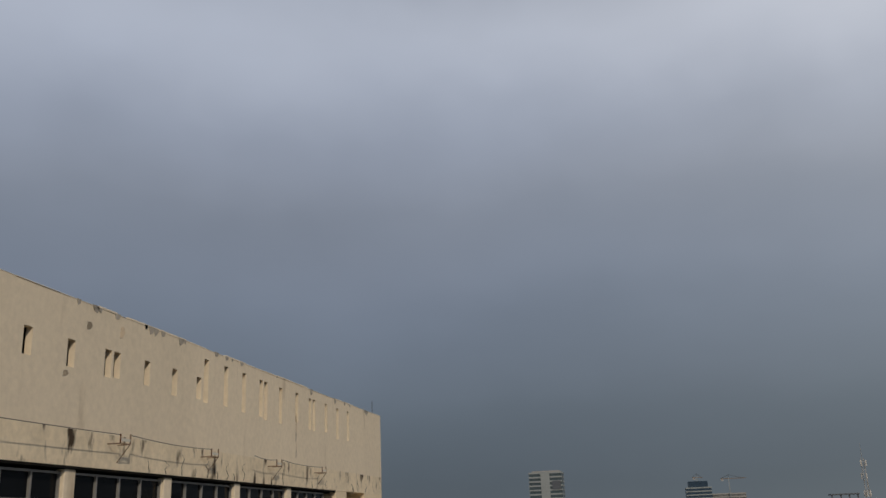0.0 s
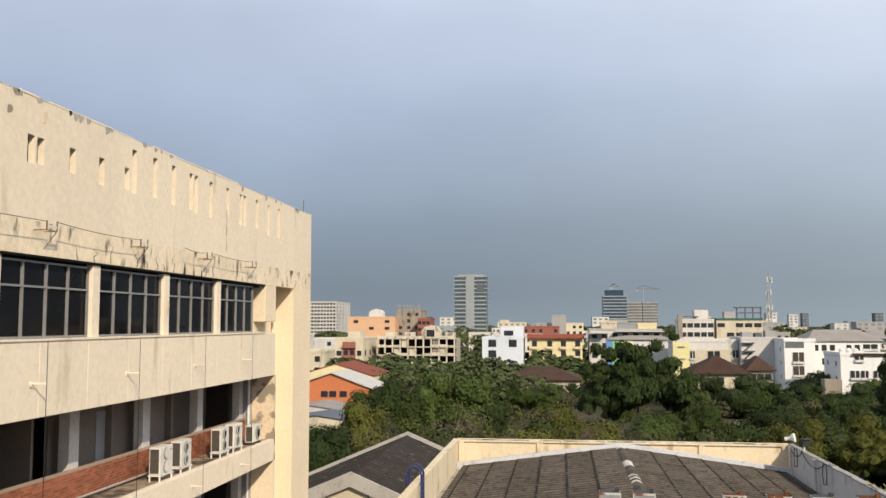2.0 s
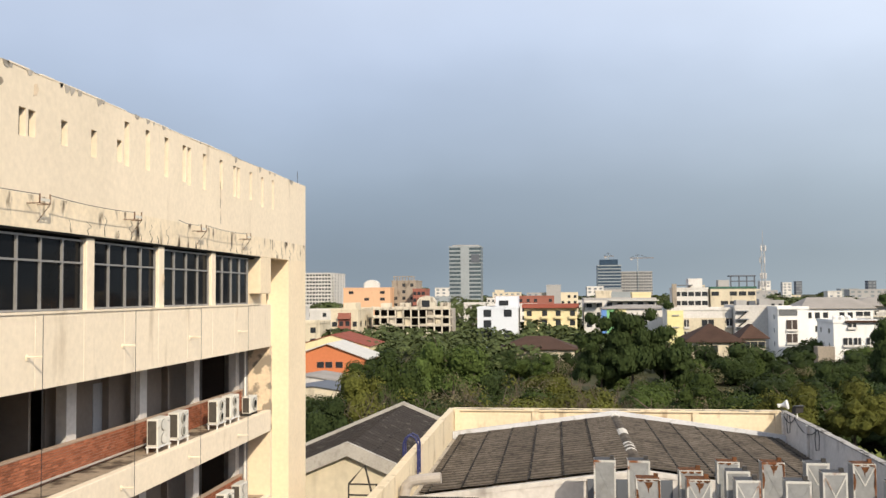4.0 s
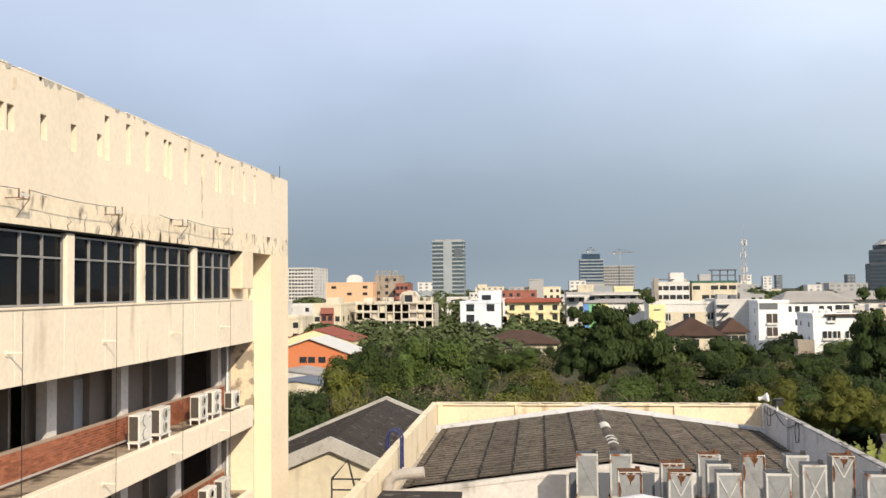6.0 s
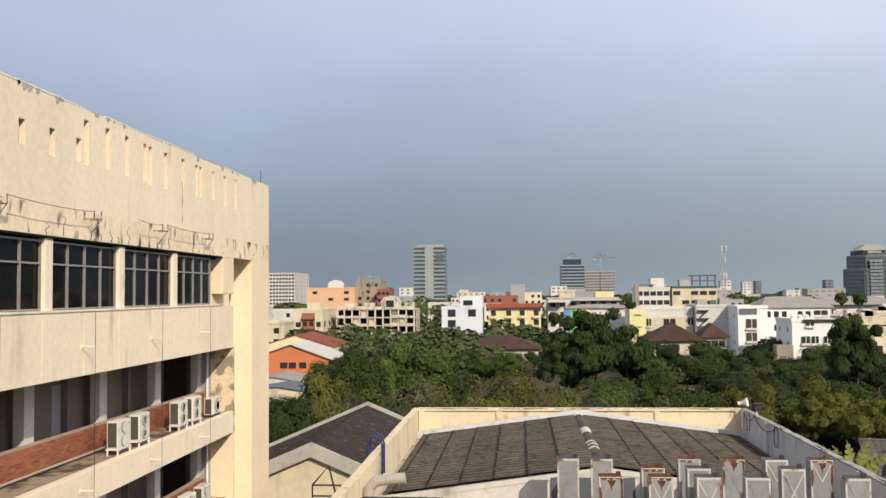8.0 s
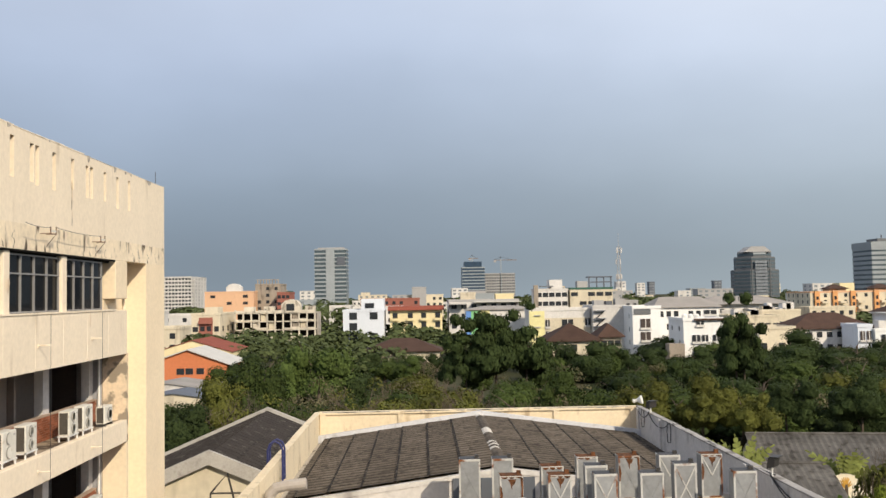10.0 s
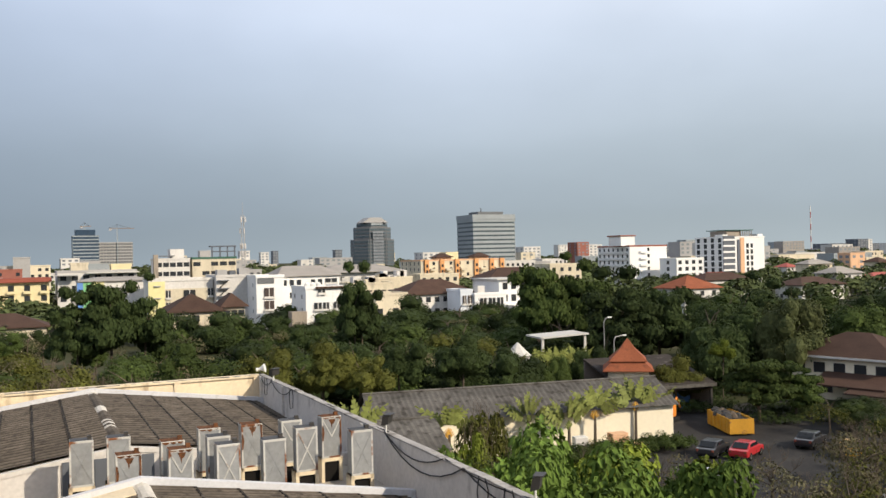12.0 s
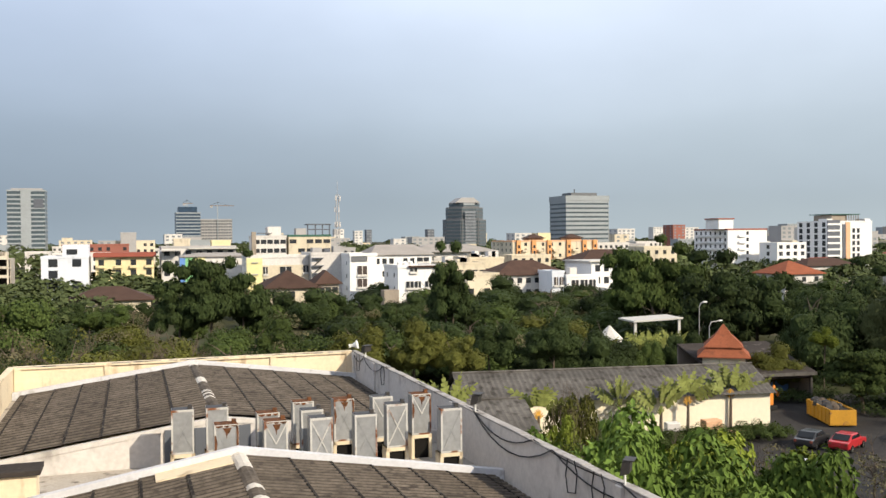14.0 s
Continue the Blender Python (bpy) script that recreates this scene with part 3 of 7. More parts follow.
for k in range(26):
    x, l_ = rg.uniform(HX0, HX1 - 1.4), rg.uniform(0.15, 1.2)
    part("grime_patch", B(x, x + l_, HY1 - 0.106, HY1 - 0.1, HZ - rg.uniform(0.02, 0.06), HZ + 0.004), M_WALLTOP, hall, "black grime along the coping")
for x in np.linspace(HX0 + 0.2, HX1 - 0.2, 5):
    part("pilaster", B(x - 0.16, x + 0.16, HY1 - 0.08, HY1 + 0.02, 9.0, HZ - 0.14), M_PARAPET, hall)
for x0, x1, m_ in ((HX0 - 0.29, HX0 + 0.04, M_PARAPET), (HX1 - 0.03, HX1 + 0.28, M_WALLTOP)):
    y = 6.0
    while y < HY1 + 0.2:
        step = min(rng.uniform(0.7, 2.4), HY1 + 0.28 - y)
        part("coping_block", B(x0, x1, y, y + step - 0.015, HZ - 0.06, HZ + rng.uniform(-0.012, 0.02), bevel=0.01), m_, hall)
        y += step
for y in (51.2, 46.5, 34.2, 21.0):
    part("buttress", B(HX1 - 0.12, HX1 + 0.0, y - 0.17, y + 0.17, 9.3, HZ - 0.05), M_GREYWALL, hall)


def corrugated(y0, y1, side, slope, x_end, name_m):
    """Rows of corrugated sheets from the ridge down to x_end; each course overlaps the one below."""
    length = abs(x_end - RX)
    breaks = [0.0] + [1.55 + 1.33 * k for k in range(6)] + [length]
    courses = len(breaks) - 1
    for k in range(courses):
        a, b = breaks[k], min(breaks[k + 1] + 0.09, length)
        n = int((y1 - y0) / (0.56 if y0 > 30 else 0.36))
        verts, faces, idx = [], [], []
        rings = []
        for j in range(n):
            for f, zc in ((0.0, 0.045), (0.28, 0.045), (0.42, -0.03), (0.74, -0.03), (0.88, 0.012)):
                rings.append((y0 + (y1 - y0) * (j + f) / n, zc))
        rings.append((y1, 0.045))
        for y, zc in rings:
            for q, d in enumerate((a, b)):
                verts.append((RX + side * d, y, RZ - slope * d + zc + (0.03 if q else 0.0)))
        m = len(verts)
        verts += [(x, y, z - 0.012) for x, y, z in verts]
        for j in range(len(rings) - 1):
            p = 2 * j
            q = (p, p + 1, p + 3, p + 2) if side < 0 else (p, p + 2, p + 3, p + 1)
            faces += [q, tuple(m + i for i in q[::-1]), (p + 1, m + p + 1, m + p + 3, p + 3)]
            # valley floor and lower flank take the painted rib shade
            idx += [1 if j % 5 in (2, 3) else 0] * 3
        me = bpy.data.meshes.new("sheet_course")
        me.from_pydata(verts, [], faces)
        me.update()
        me.materials.append(name_m)
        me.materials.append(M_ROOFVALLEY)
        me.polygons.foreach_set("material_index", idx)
        course = hang("sheet_course", me, None, hall)
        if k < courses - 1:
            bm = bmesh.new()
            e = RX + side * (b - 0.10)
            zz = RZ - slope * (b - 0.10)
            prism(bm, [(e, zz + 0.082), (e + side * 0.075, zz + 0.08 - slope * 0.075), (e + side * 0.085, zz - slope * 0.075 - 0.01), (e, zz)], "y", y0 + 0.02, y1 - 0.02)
            part("lap_edge", bm, M_ROOFLAP, course, "dark strip along the lap of the sheets")


ROOF_FAR, ROOF_NEAR = (36.0, 50.8), (9.0, 28.9)
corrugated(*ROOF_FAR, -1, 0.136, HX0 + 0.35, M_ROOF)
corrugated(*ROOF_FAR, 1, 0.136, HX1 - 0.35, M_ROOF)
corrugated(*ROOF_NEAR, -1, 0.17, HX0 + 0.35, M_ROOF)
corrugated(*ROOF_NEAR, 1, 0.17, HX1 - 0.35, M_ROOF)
for (y0, y1), bare in ((ROOF_FAR, 1.0), (ROOF_NEAR, 1.9)):
    rr = random.Random(5)
    y = y0 + 0.1
    k = 0
    while y < y1 - 0.2:
        bm = bmesh.new()
        prof = [(RX - 0.24, RZ - 0.0), (RX - 0.15, RZ + 0.07), (RX, RZ + 0.11), (RX + 0.15, RZ + 0.07), (RX + 0.24, RZ - 0.0), (RX, RZ + 0.03)]
        prism(bm, [(x, z + rr.uniform(-0.01, 0.01)) for x, z in prof], "y", y, y + 0.42)
        pale = (rr.random() > 0.93) or y > y1 - bare or 44.0 < y < 45.4
        part("ridge_tile", bm, M_RIDGE if pale else M_ROOF, hall, "cement ridge tile")
        y += 0.40
        k += 1


def gable(y, slope, over, under, thick, material, label):
    """A raking wall that follows the roof, with its coping."""
    hw0, hw1 = RX - HX0 - 0.02, HX1 - RX - 0.02
    out = [(RX - hw0, RZ - slope * hw0 + over), (RX, RZ + over), (RX + hw1, RZ - slope * hw1 + over),
           (RX + hw1, RZ - slope * hw1 - under), (RX, RZ - under), (RX - hw0, RZ - slope * hw0 - under)]
    part("gable_coping", prism(bmesh.new(), out, "y", y, y + thick), material, hall, label)
    part("gable_wall", prism(bmesh.new(), [(RX - hw0, 8.0), (RX + hw1, 8.0), (RX + hw1, RZ - slope * hw1 - under), (RX, RZ - under), (RX - hw0, RZ - slope * hw0 - under)], "y", y + 0.04, y + thick - 0.04), M_GREYWALL, hall)


gable(50.8, 0.136, 0.26, 0.25, 0.28, M_COPING, "pale cement coping along the roof end")
gable(28.9, 0.17, 0.26, 0.25, 0.30, M_COPING, "pale cement coping along the roof end")
gable(35.75, 0.136, -0.04, 0.22, 0.25, M_GREYWALL, "white painted verge board")
part("service_deck", B(HX0, HX1, 29.2, 35.75, 9.2, 9.5), M_CONCRETE, hall)
for x0, x1 in ((HX0, HX0 + 0.42), (HX1 - 0.42, HX1)):
    part("gutter", B(x0, x1, 36.0, 50.8, 9.7, 9.9), M_CONCRETE, hall)
    part("gutter", B(x0, x1, 9.0, 28.9, 9.45, 9.62), M_CONCRETE, hall)
part("blue_grey_panel", B(1.1, 4.3, 35.70, 35.74, 9.5, 10.85), M_DARKB, hall)

# small lift hut with a dark cap
hut = thing("roof_hut", "cream rendered roof hut with flat dark cap", "hut", (-3.9, 31.2, 9.5))
part("walls", B(-1.6, 0.98, 0, 1.0, 0, 1.16), M_PARAPET, hut)
part("cap", B(-1.75, 1.12, -0.16, 1.1, 1.16, 1.32, bevel=0.02), M_ROOFDARK, hut)
part("mortar_fillet", prism(bmesh.new(), [(RX - 2.5, RZ - 0.425 + 0.09), (RX - 0.26, RZ - 0.044 + 0.09), (RX - 0.26, RZ - 0.044), (RX - 2.5, RZ - 0.425)], "y", 27.9, 28.9), M_PARAPET, hall, "cream mortar patch beside the ridge")


# ---- sheet-metal duct boxes between the roofs ----
def duct(x, y, kind, rust=0):
    t = thing("duct_box", "grey galvanised duct box with rust streaks on a concrete plinth", "duct", (x, y, 9.5), rz=random.uniform(-2, 2), group="duct boxes on the roof")
    w, d, zb, zt = 0.36, 0.30, 0.92, 2.48
    part("casing", B(-w, w, -d, d, zb, zt, bevel=0.006), M_GALV, t)
    bm = bmesh.new()
    for sx in (-1, 1):
        box(bm, sx * w - 0.03, sx * w + 0.03, -d - 0.012, -d + 0.02, zb, zt)
        box(bm, sx * (w + 0.006) - 0.008, sx * (w + 0.006) + 0.008, -d + 0.02, d, zt - 0.06, zt)
    box(bm, -w - 0.03, w + 0.03, -d - 0.014, -d + 0.02, zt - 0.07, zt + 0.01)
    box(bm, -w - 0.03, w + 0.03, -d - 0.014, -d + 0.02, zb, zb + 0.06)
    part("edge_frame", bm, M_GALVTRIM, t, "pale metal edging with rust")
    ends = [((-w, zt - 0.07), (w, zb + 0.06)), ((w, zt - 0.07), (-w, zb + 0.06))]
    if kind == 2:
        ends = [((-w, zt - 0.07), (0, zt - 0.75)), ((w, zt - 0.07), (0, zt - 0.75))]
    for (xa, za), (xb, zb_) in ends:
        part("cross_brace" if kind else "sheet_crease", tube(bmesh.new(), [(xa, -d - 0.004, za), (xb, -d - 0.004, zb_)], 0.028 if kind else 0.012, 4), M_GALVTRIM if kind else M_GALV, t)
    if rust > 0:
        for x0, x1, drop in ((-w, -w * 0.3, 0.045), (-w * 0.25, w * 0.3, 0.06), (w * 0.35, w, 0.045)):
            dr = drop * random.uniform(0.7, 1.5)
            part("rust_patch", prism(bmesh.new(), [(x0, zt - 0.02), (x1, zt - 0.02), (x1 - 0.03, zt - dr), ((x0 + x1) / 2, zt - dr * random.uniform(1.0, 1.8)), (x0 + 0.02, zt - dr * 0.8)], "y", -d - 0.02, -d - 0.0145), M_RUST, t, "brown rust run")
    if rust > 1:
        part("rust_patch", prism(bmesh.new(), [(-0.12, zt - 0.1), (0.16, zt - 0.1), (0.10, zt - 0.25), (0.03, zt - 0.3), (0.01, zt - 0.46), (-0.03, zt - 0.26)], "y", -d - 0.012, -d - 0.002), M_RUST, t, "wide rust stain")
    if rust > 2:
        part("rust_patch", prism(bmesh.new(), [(w - 0.06, zt - 0.05), (w + 0.02, zt - 0.05), (w + 0.02, zt - 0.7), (w - 0.01, zt - 0.9), (w - 0.06, zt - 0.8), (w - 0.03, zt - 0.4)], "y", -d - 0.024, -d - 0.018), M_RUST, t, "rust run down the edge")
        part("rust_patch", prism(bmesh.new(), [(-w - 0.02, zt - 0.3), (-w + 0.03, zt - 0.35), (-w + 0.07, zt - 0.6), (-w + 0.02, zt - 0.9), (-w - 0.02, zt - 0.9)], "y", -d - 0.024, -d - 0.018), M_RUST, t, "rust run down the edge")
    bm = bmesh.new()
    box(bm, -w, w, -d, d, zt, zt + 0.012)
    box(bm, w - 0.16, w - 0.02, -0.06, 0.06, zt + 0.012, zt + 0.13)
    part("top_flange", bm, M_RUST if rust else M_STEELDARK, t, "blackened top flange and lug")
    bm = bmesh.new()
    box(bm, -w - 0.06, -w + 0.06, -d, d, 0, zb)
    box(bm, w - 0.06, w + 0.06, -d, d, 0, zb)
    box(bm, -w - 0.06, w + 0.06, -d, d, zb - 0.14, zb)
    part("plinth", bm, M_PARAPET, t, "cream cement plinth")
    # black block paints the shade inside the hollow plinth
    part("opening", B(-w + 0.06, w - 0.06, -d + 0.1, d, 0, zb - 0.14), M_BLACK, t)


for x, y, k in ((1.65, 33.7, 0), (2.85, 33.7, 0), (2.86, 30.5, 3), (4.42, 32.0, 1), (4.46, 30.5, 22), (5.95, 33.7, 1), (5.96, 32.0, 0), (5.98, 30.5, 10), (7.48, 33.7, 3), (7.53, 30.5, 0),
                (8.98, 33.7, 20), (9.07, 32.0, 10), (10.52, 33.7, 23), (10.63, 30.5, 0)):
    duct(x, y, k // 10, k % 10)

# ---- rails, pipe, horn, floodlights on the hall ----
hoop = thing("ladder_hoops", "dark blue steel ladder hoops over the parapet", "ladder", (HX0 - 0.1, 37.4, HZ), 90)
for dx in (-0.28, 0.28):
    bm = bmesh.new()
    tube(bm, [(dx, -0.25, -0.9), (dx, -0.25, 0.35), (dx, -0.15, 0.6), (dx, 0.05, 0.7), (dx, 0.25, 0.6), (dx, 0.35, 0.35), (dx, 0.35, -0.9)], 0.045, 7)
    part("hoop", bm, M_BLUESTEEL, hoop)
bm = bmesh.new()
for z in (-0.7, -0.35, 0.05):
    tube(bm, [(-0.28, -0.25, z), (0.28, -0.25, z)], 0.025, 5)
part("rungs", bm, M_BLUESTEEL, hoop)
elbow = thing("vent_pipe", "bent cream-grey vent pipe through the parapet", "pipe", (HX0 + 0.25, 33.2, 9.5))
bm = bmesh.new()
tube(bm, [(0, 0, 0)] + [(0, 0, 1.15), (0.05, 0, 1.45), (0.25, 0, 1.65), (0.55, 0, 1.72), (1.35, 0, 1.8)], 0.2, 12)
part("bent_pipe", bm, M_PVC, elbow)
stair_rail = thing("stair_railing", "dark steel stair railing beside the parapet", "railing", (-7.2, 38.0, 9.0))
bm = bmesh.new()
for z in (0.55, 1.0):
    tube(bm, [(-1.6, 0, z), (0.9, 0, z)], 0.04, 6)
for x in (-1.6, -0.4, 0.9):
    tube(bm, [(x, 0, -9.0), (x, 0, 1.0)], 0.04, 6)
part("rails", bm, M_STEELDARK, stair_rail)
bm = bmesh.new()
tube(bm, [(-1.6, 0, 1.0), (-0.9, 0, 1.8), (-0.5, 0, 0.2)], 0.05, 6)
part("sloping_rail", bm, M_STEELDARK, stair_rail)

horn = thing("loudspeaker_horn", "white loudspeaker horn on the parapet corner", "loudspeaker", (HX1 + 0.05, HY1 + 0.1, HZ), group="loudspeaker horns")
bm = bmesh.new()
lathe(bm, [(0.24, 0.2), (0.26, 0.18), (0.17, 0.04), (0.1, -0.08), (0.08, -0.22), (0.11, -0.24), (0.11, -0.32)], 14, pose(0.1, 0, 0.3, 0, 78, -25))
part("bell", bm, M_WHITEMETAL, horn)
bm = bmesh.new()
tube(bm, [(0, 0, 0), (0, 0, 0.3)], 0.03, 6)
part("bracket", bm, M_STEELDARK, horn)
copy_thing(horn, pose(HX1 + 0.15, 16.6, HZ, 0, 0, -60))


def floodlight(x, y, z, rz, big=1.0):
    t = thing("floodlight", "dark cased floodlight on a parapet bracket", "floodlight", (x, y, z), rz, group="floodlights on the parapet")
    body = part("lamp_body", prism(bmesh.new(), [(-0.12 * big, 0.22), (0.16 * big, 0.3), (0.2 * big, 0.62), (-0.04 * big, 0.6)], "y", -0.25 * big, 0.25 * big), M_STEELDARK, t)
    part("visor", B(-0.02, 0.3 * big, -0.27 * big, 0.27 * big, 0.62, 0.65), M_STEELDARK, body)
    bm = bmesh.new()
    tube(bm, [(0, 0, -0.35), (0, 0, 0.3)], 0.035, 6)
    part("bracket", bm, M_WHITEMETAL, t)


floodlight(HX1 + 0.05, 48.7, HZ, -60)
floodlight(HX1 + 0.0, 31.7, HZ + 0.05, -40)
floodlight(HX1 + 0.05, 20.9, HZ + 0.05, -40, 0.9)
cable = thing("parapet_cables", "black cables slung along the parapet", "cable", (HX1, 0, HZ))
for a, b, d, off in ((51.5, 48.7, 0.45, -0.05), (48.7, 44.5, 0.5, -0.1), (44.5, 39.0, 0.3, 0.08), (39.0, 31.7, 0.1, 0.1), (31.7, 26.5, 0.5, -0.06), (31.7, 25.0, 0.8, -0.08), (26.5, 20.9, 0.15, 0.0), (25.0, 19.0, 0.5, -0.06), (20.9, 15.0, 0.4, -0.05)):
    bm = bmesh.new()
    tube(bm, sag((off, a, 0.03), (off, b, 0.03), d), 0.024, 5)
    part("cable", bm, M_CABLE, cable)
for y in (50.3, 45.0, 24.0, 22.4):
    bm = bmesh.new()
    tube(bm, [(-0.05, y, 0), (-0.07, y + 0.1, -0.5), (-0.06, y, -1.0), (-0.06, y - 0.5, -0.9), (-0.06, y - 0.6, -0.3), (-0.05, y - 0.4, 0.02)], 0.02, 5)
    part("cable_loop", bm, M_CABLE, cable)

# ---- gabled house beside the hall ----
def gable_house(name, label, x0, x1, y0, y1, ridge_x, ridge_z, slope, wall_m, roof_m, coping=None, category="house"):
    t = thing(name, label, category)
    zl, zr = ridge_z - slope * (ridge_x - x0), ridge_z - slope * (x1 - ridge_x)
    part("wall", prism(bmesh.new(), [(x0 + 0.3, 0), (x1 - 0.3, 0), (x1 - 0.3, zr - 0.05), (ridge_x, ridge_z - 0.2), (x0 + 0.3, zl - 0.05)], "y", y0 + 0.3, y1 - 0.3), wall_m, t)
    for a, za in ((x0, zl), (x1, zr)):
        part("roof", prism(bmesh.new(), [(ridge_x, ridge_z), (a, za), (a, za - 0.12), (ridge_x, ridge_z - 0.12)], "y", y0, y1), roof_m, t)
    if coping:
        for sgn, end in ((-1, x0), (1, x1)):
            n = 5
            for k in range(1, n):
                xx = ridge_x + (end - ridge_x) * k / n
                zz = ridge_z - slope * abs(xx - ridge_x)
                part("lap_edge", prism(bmesh.new(), [(xx, zz + 0.03), (xx + sgn * 0.12, zz + 0.03 - slope * 0.12), (xx + sgn * 0.12, zz - slope * 0.12), (xx, zz)], "y", y0 + 0.3, y1 - 0.3), M_ROOFLAP, t)
        for k in range(24):
            yy = y0 + 0.6 + (y1 - y0 - 1.2) * k / 23
            part("sheet_rib", prism(bmesh.new(), [(x0, zl + 0.035), (ridge_x, ridge_z + 0.035), (x1, zr + 0.035), (x1, zr), (ridge_x, ridge_z), (x0, zl)], "y", yy, yy + 0.28), roof_m, t)
        for y in (y0 - 0.1, y1 - 0.2):
            part("gable_coping", prism(bmesh.new(), [(x0, zl + 0.3), (ridge_x, ridge_z + 0.3), (x1, zr + 0.3), (x1, zr - 0.55), (ridge_x, ridge_z - 0.55), (x0, zl - 0.55)], "y", y, y + 0.3), coping, t, "pale cement raking coping")
    return t


gable_house("gable_house", "cream annex with dark corrugated gable roof and pale coping", -22.0, -6.2, 54.0, 74.5, -12.6, 8.85, 0.42, M_CREAMB, M_ROOFDARK, M_DULLCOPING)

# ---- the wing on which the viewer stands ----
wing = thing("near_wing", "painted concrete wing with a corner column", "building")
part("floor_slab", B(-11.1, 6, -6, 0.35, 16.0, 16.3), M_CONCRETE, wing)
part("body", B(-11.1, 6, -6, 0.3, 0, 16.0), M_CREAM, wing)
part("corner_column", B(1.203, 1.75, 0.42, 0.845, 14.0, 24.0, bevel=0.008), M_COLUMN, wing, "grey painted column with hairline cracks")
for pts in (((0.825, 17.70), (0.79, 17.685), (0.76, 17.68), (0.735, 17.665)), ((0.745, 17.655), (0.72, 17.635), (0.695, 17.62), (0.66, 17.60)), ((0.82, 17.60), (0.80, 17.575)), ((0.80, 17.93), (0.775, 17.92))):
    bm = bmesh.new()
    tube(bm, [(1.2035, y, z) for y, z in pts], 0.0011, 4)
    part("crack", bm, M_STEELDARK, wing)
part("column_base", B(1.1, 6, 0.3, 0.95, 0, 14.0), M_CREAM, wing)

# ---- city buildings ----
WINDOW_MESH = {}


def window_mesh(w, h, glass, frame_m, proud=0.08):
    """A framed pane on a wall that faces -y, shared by alike windows."""
    key = (round(w, 2), round(h, 2), glass.name, frame_m.name)
    if key not in WINDOW_MESH:
        bm = box(bmesh.new(), -w / 2 - 0.07, w / 2 + 0.07, -proud, 0.02, -0.07, h + 0.07)
        bm.faces.ensure_lookup_table()
        front = bm.faces[2]
        rim = bmesh.ops.inset_individual(bm, faces=[front], thickness=0.07)["faces"]
        bmesh.ops.translate(bm, verts=front.verts[:], vec=(0, proud * 0.7, 0))
        for fc in bm.faces:
            fc.material_index = 0 if fc is front else 1
        me = bpy.data.meshes.new("window")
        bm.to_mesh(me)
        bm.free()
        me.materials.append(glass)
        me.materials.append(frame_m)
        WINDOW_MESH[key] = me
    return WINDOW_MESH[key]


def put_windows(t, x0, x1, y0, y1, z0, z1, storey, cols, side_cols, w, h, glass, frame_m, skip=0.0, seed=1, side=-1, sill=0.9):
    """Windows on the front (-y) and on one side face."""
    rr = random.Random(seed)
    n = int((z1 - z0) / storey + 0.01)
    me = window_mesh(w, h, glass, frame_m)
    for k in range(n):
        z = z0 + k * storey + sill
        for c in range(cols):
            if rr.random() >= skip:
                ob = hang("window", me, None, t)
                ob.matrix_basis = pose(x0 + (x1 - x0) * (c + 0.5) / cols, y0, z)
        for c in range(side_cols):
            ob = hang("window", me, None, t)
            ob.matrix_basis = pose(x0 if side < 0 else x1, y0 + (y1 - y0) * (c + 0.5) / side_cols, z, 0, 0, -90 if side < 0 else 90)


def building(name, label, x0, x1, y0, y1, top, wall_m, storey=3.2, cols=4, side_cols=2, w=1.4, h=1.4, glass=None, frame_m=None, roof=None, skip=0.1, side=-1, parapet=0.7, floors_down=4, balconies=()):
    t = thing(name, label, "building")
    part("wall", B(x0, x1, y0, y1, 0, top - parapet), wall_m, t)
    bm = bmesh.new()
    box(bm, x0 - 0.15, x1 + 0.15, y0 - 0.15, y0 + 0.25, top - parapet, top)
    box(bm, x0 - 0.15, x1 + 0.15, y1 - 0.25, y1 + 0.15, top - parapet, top)
    box(bm, x0 - 0.15, x0 + 0.25, y0 + 0.25, y1 - 0.25, top - parapet, top)
    box(bm, x1 - 0.25, x1 + 0.15, y0 + 0.25, y1 - 0.25, top - parapet, top)
    part("roof_parapet", bm, roof or wall_m, t)
    part("roof", B(x0 + 0.25, x1 - 0.25, y0 + 0.25, y1 - 0.25, top - parapet - 0.02, top - parapet + 0.02), M_GREYROOF, t)
    if cols or side_cols:
        z0 = max(0.2, top - parapet - storey * floors_down)
        put_windows(t, x0, x1, y0, y1, z0, top - parapet, storey, cols, side_cols, w, h, glass or M_FARGLASS, frame_m or wall_m, skip, int(abs(x0 * 7 + y0)), side)
    for bx0, bx1 in balconies:
        for k in range(floors_down):
            z = top - parapet - storey * (k + 1)
            if z > 0:
                part("balcony", B(bx0, bx1, y0 - 1.1, y0, z, z + 1.0), wall_m, t)
    return t


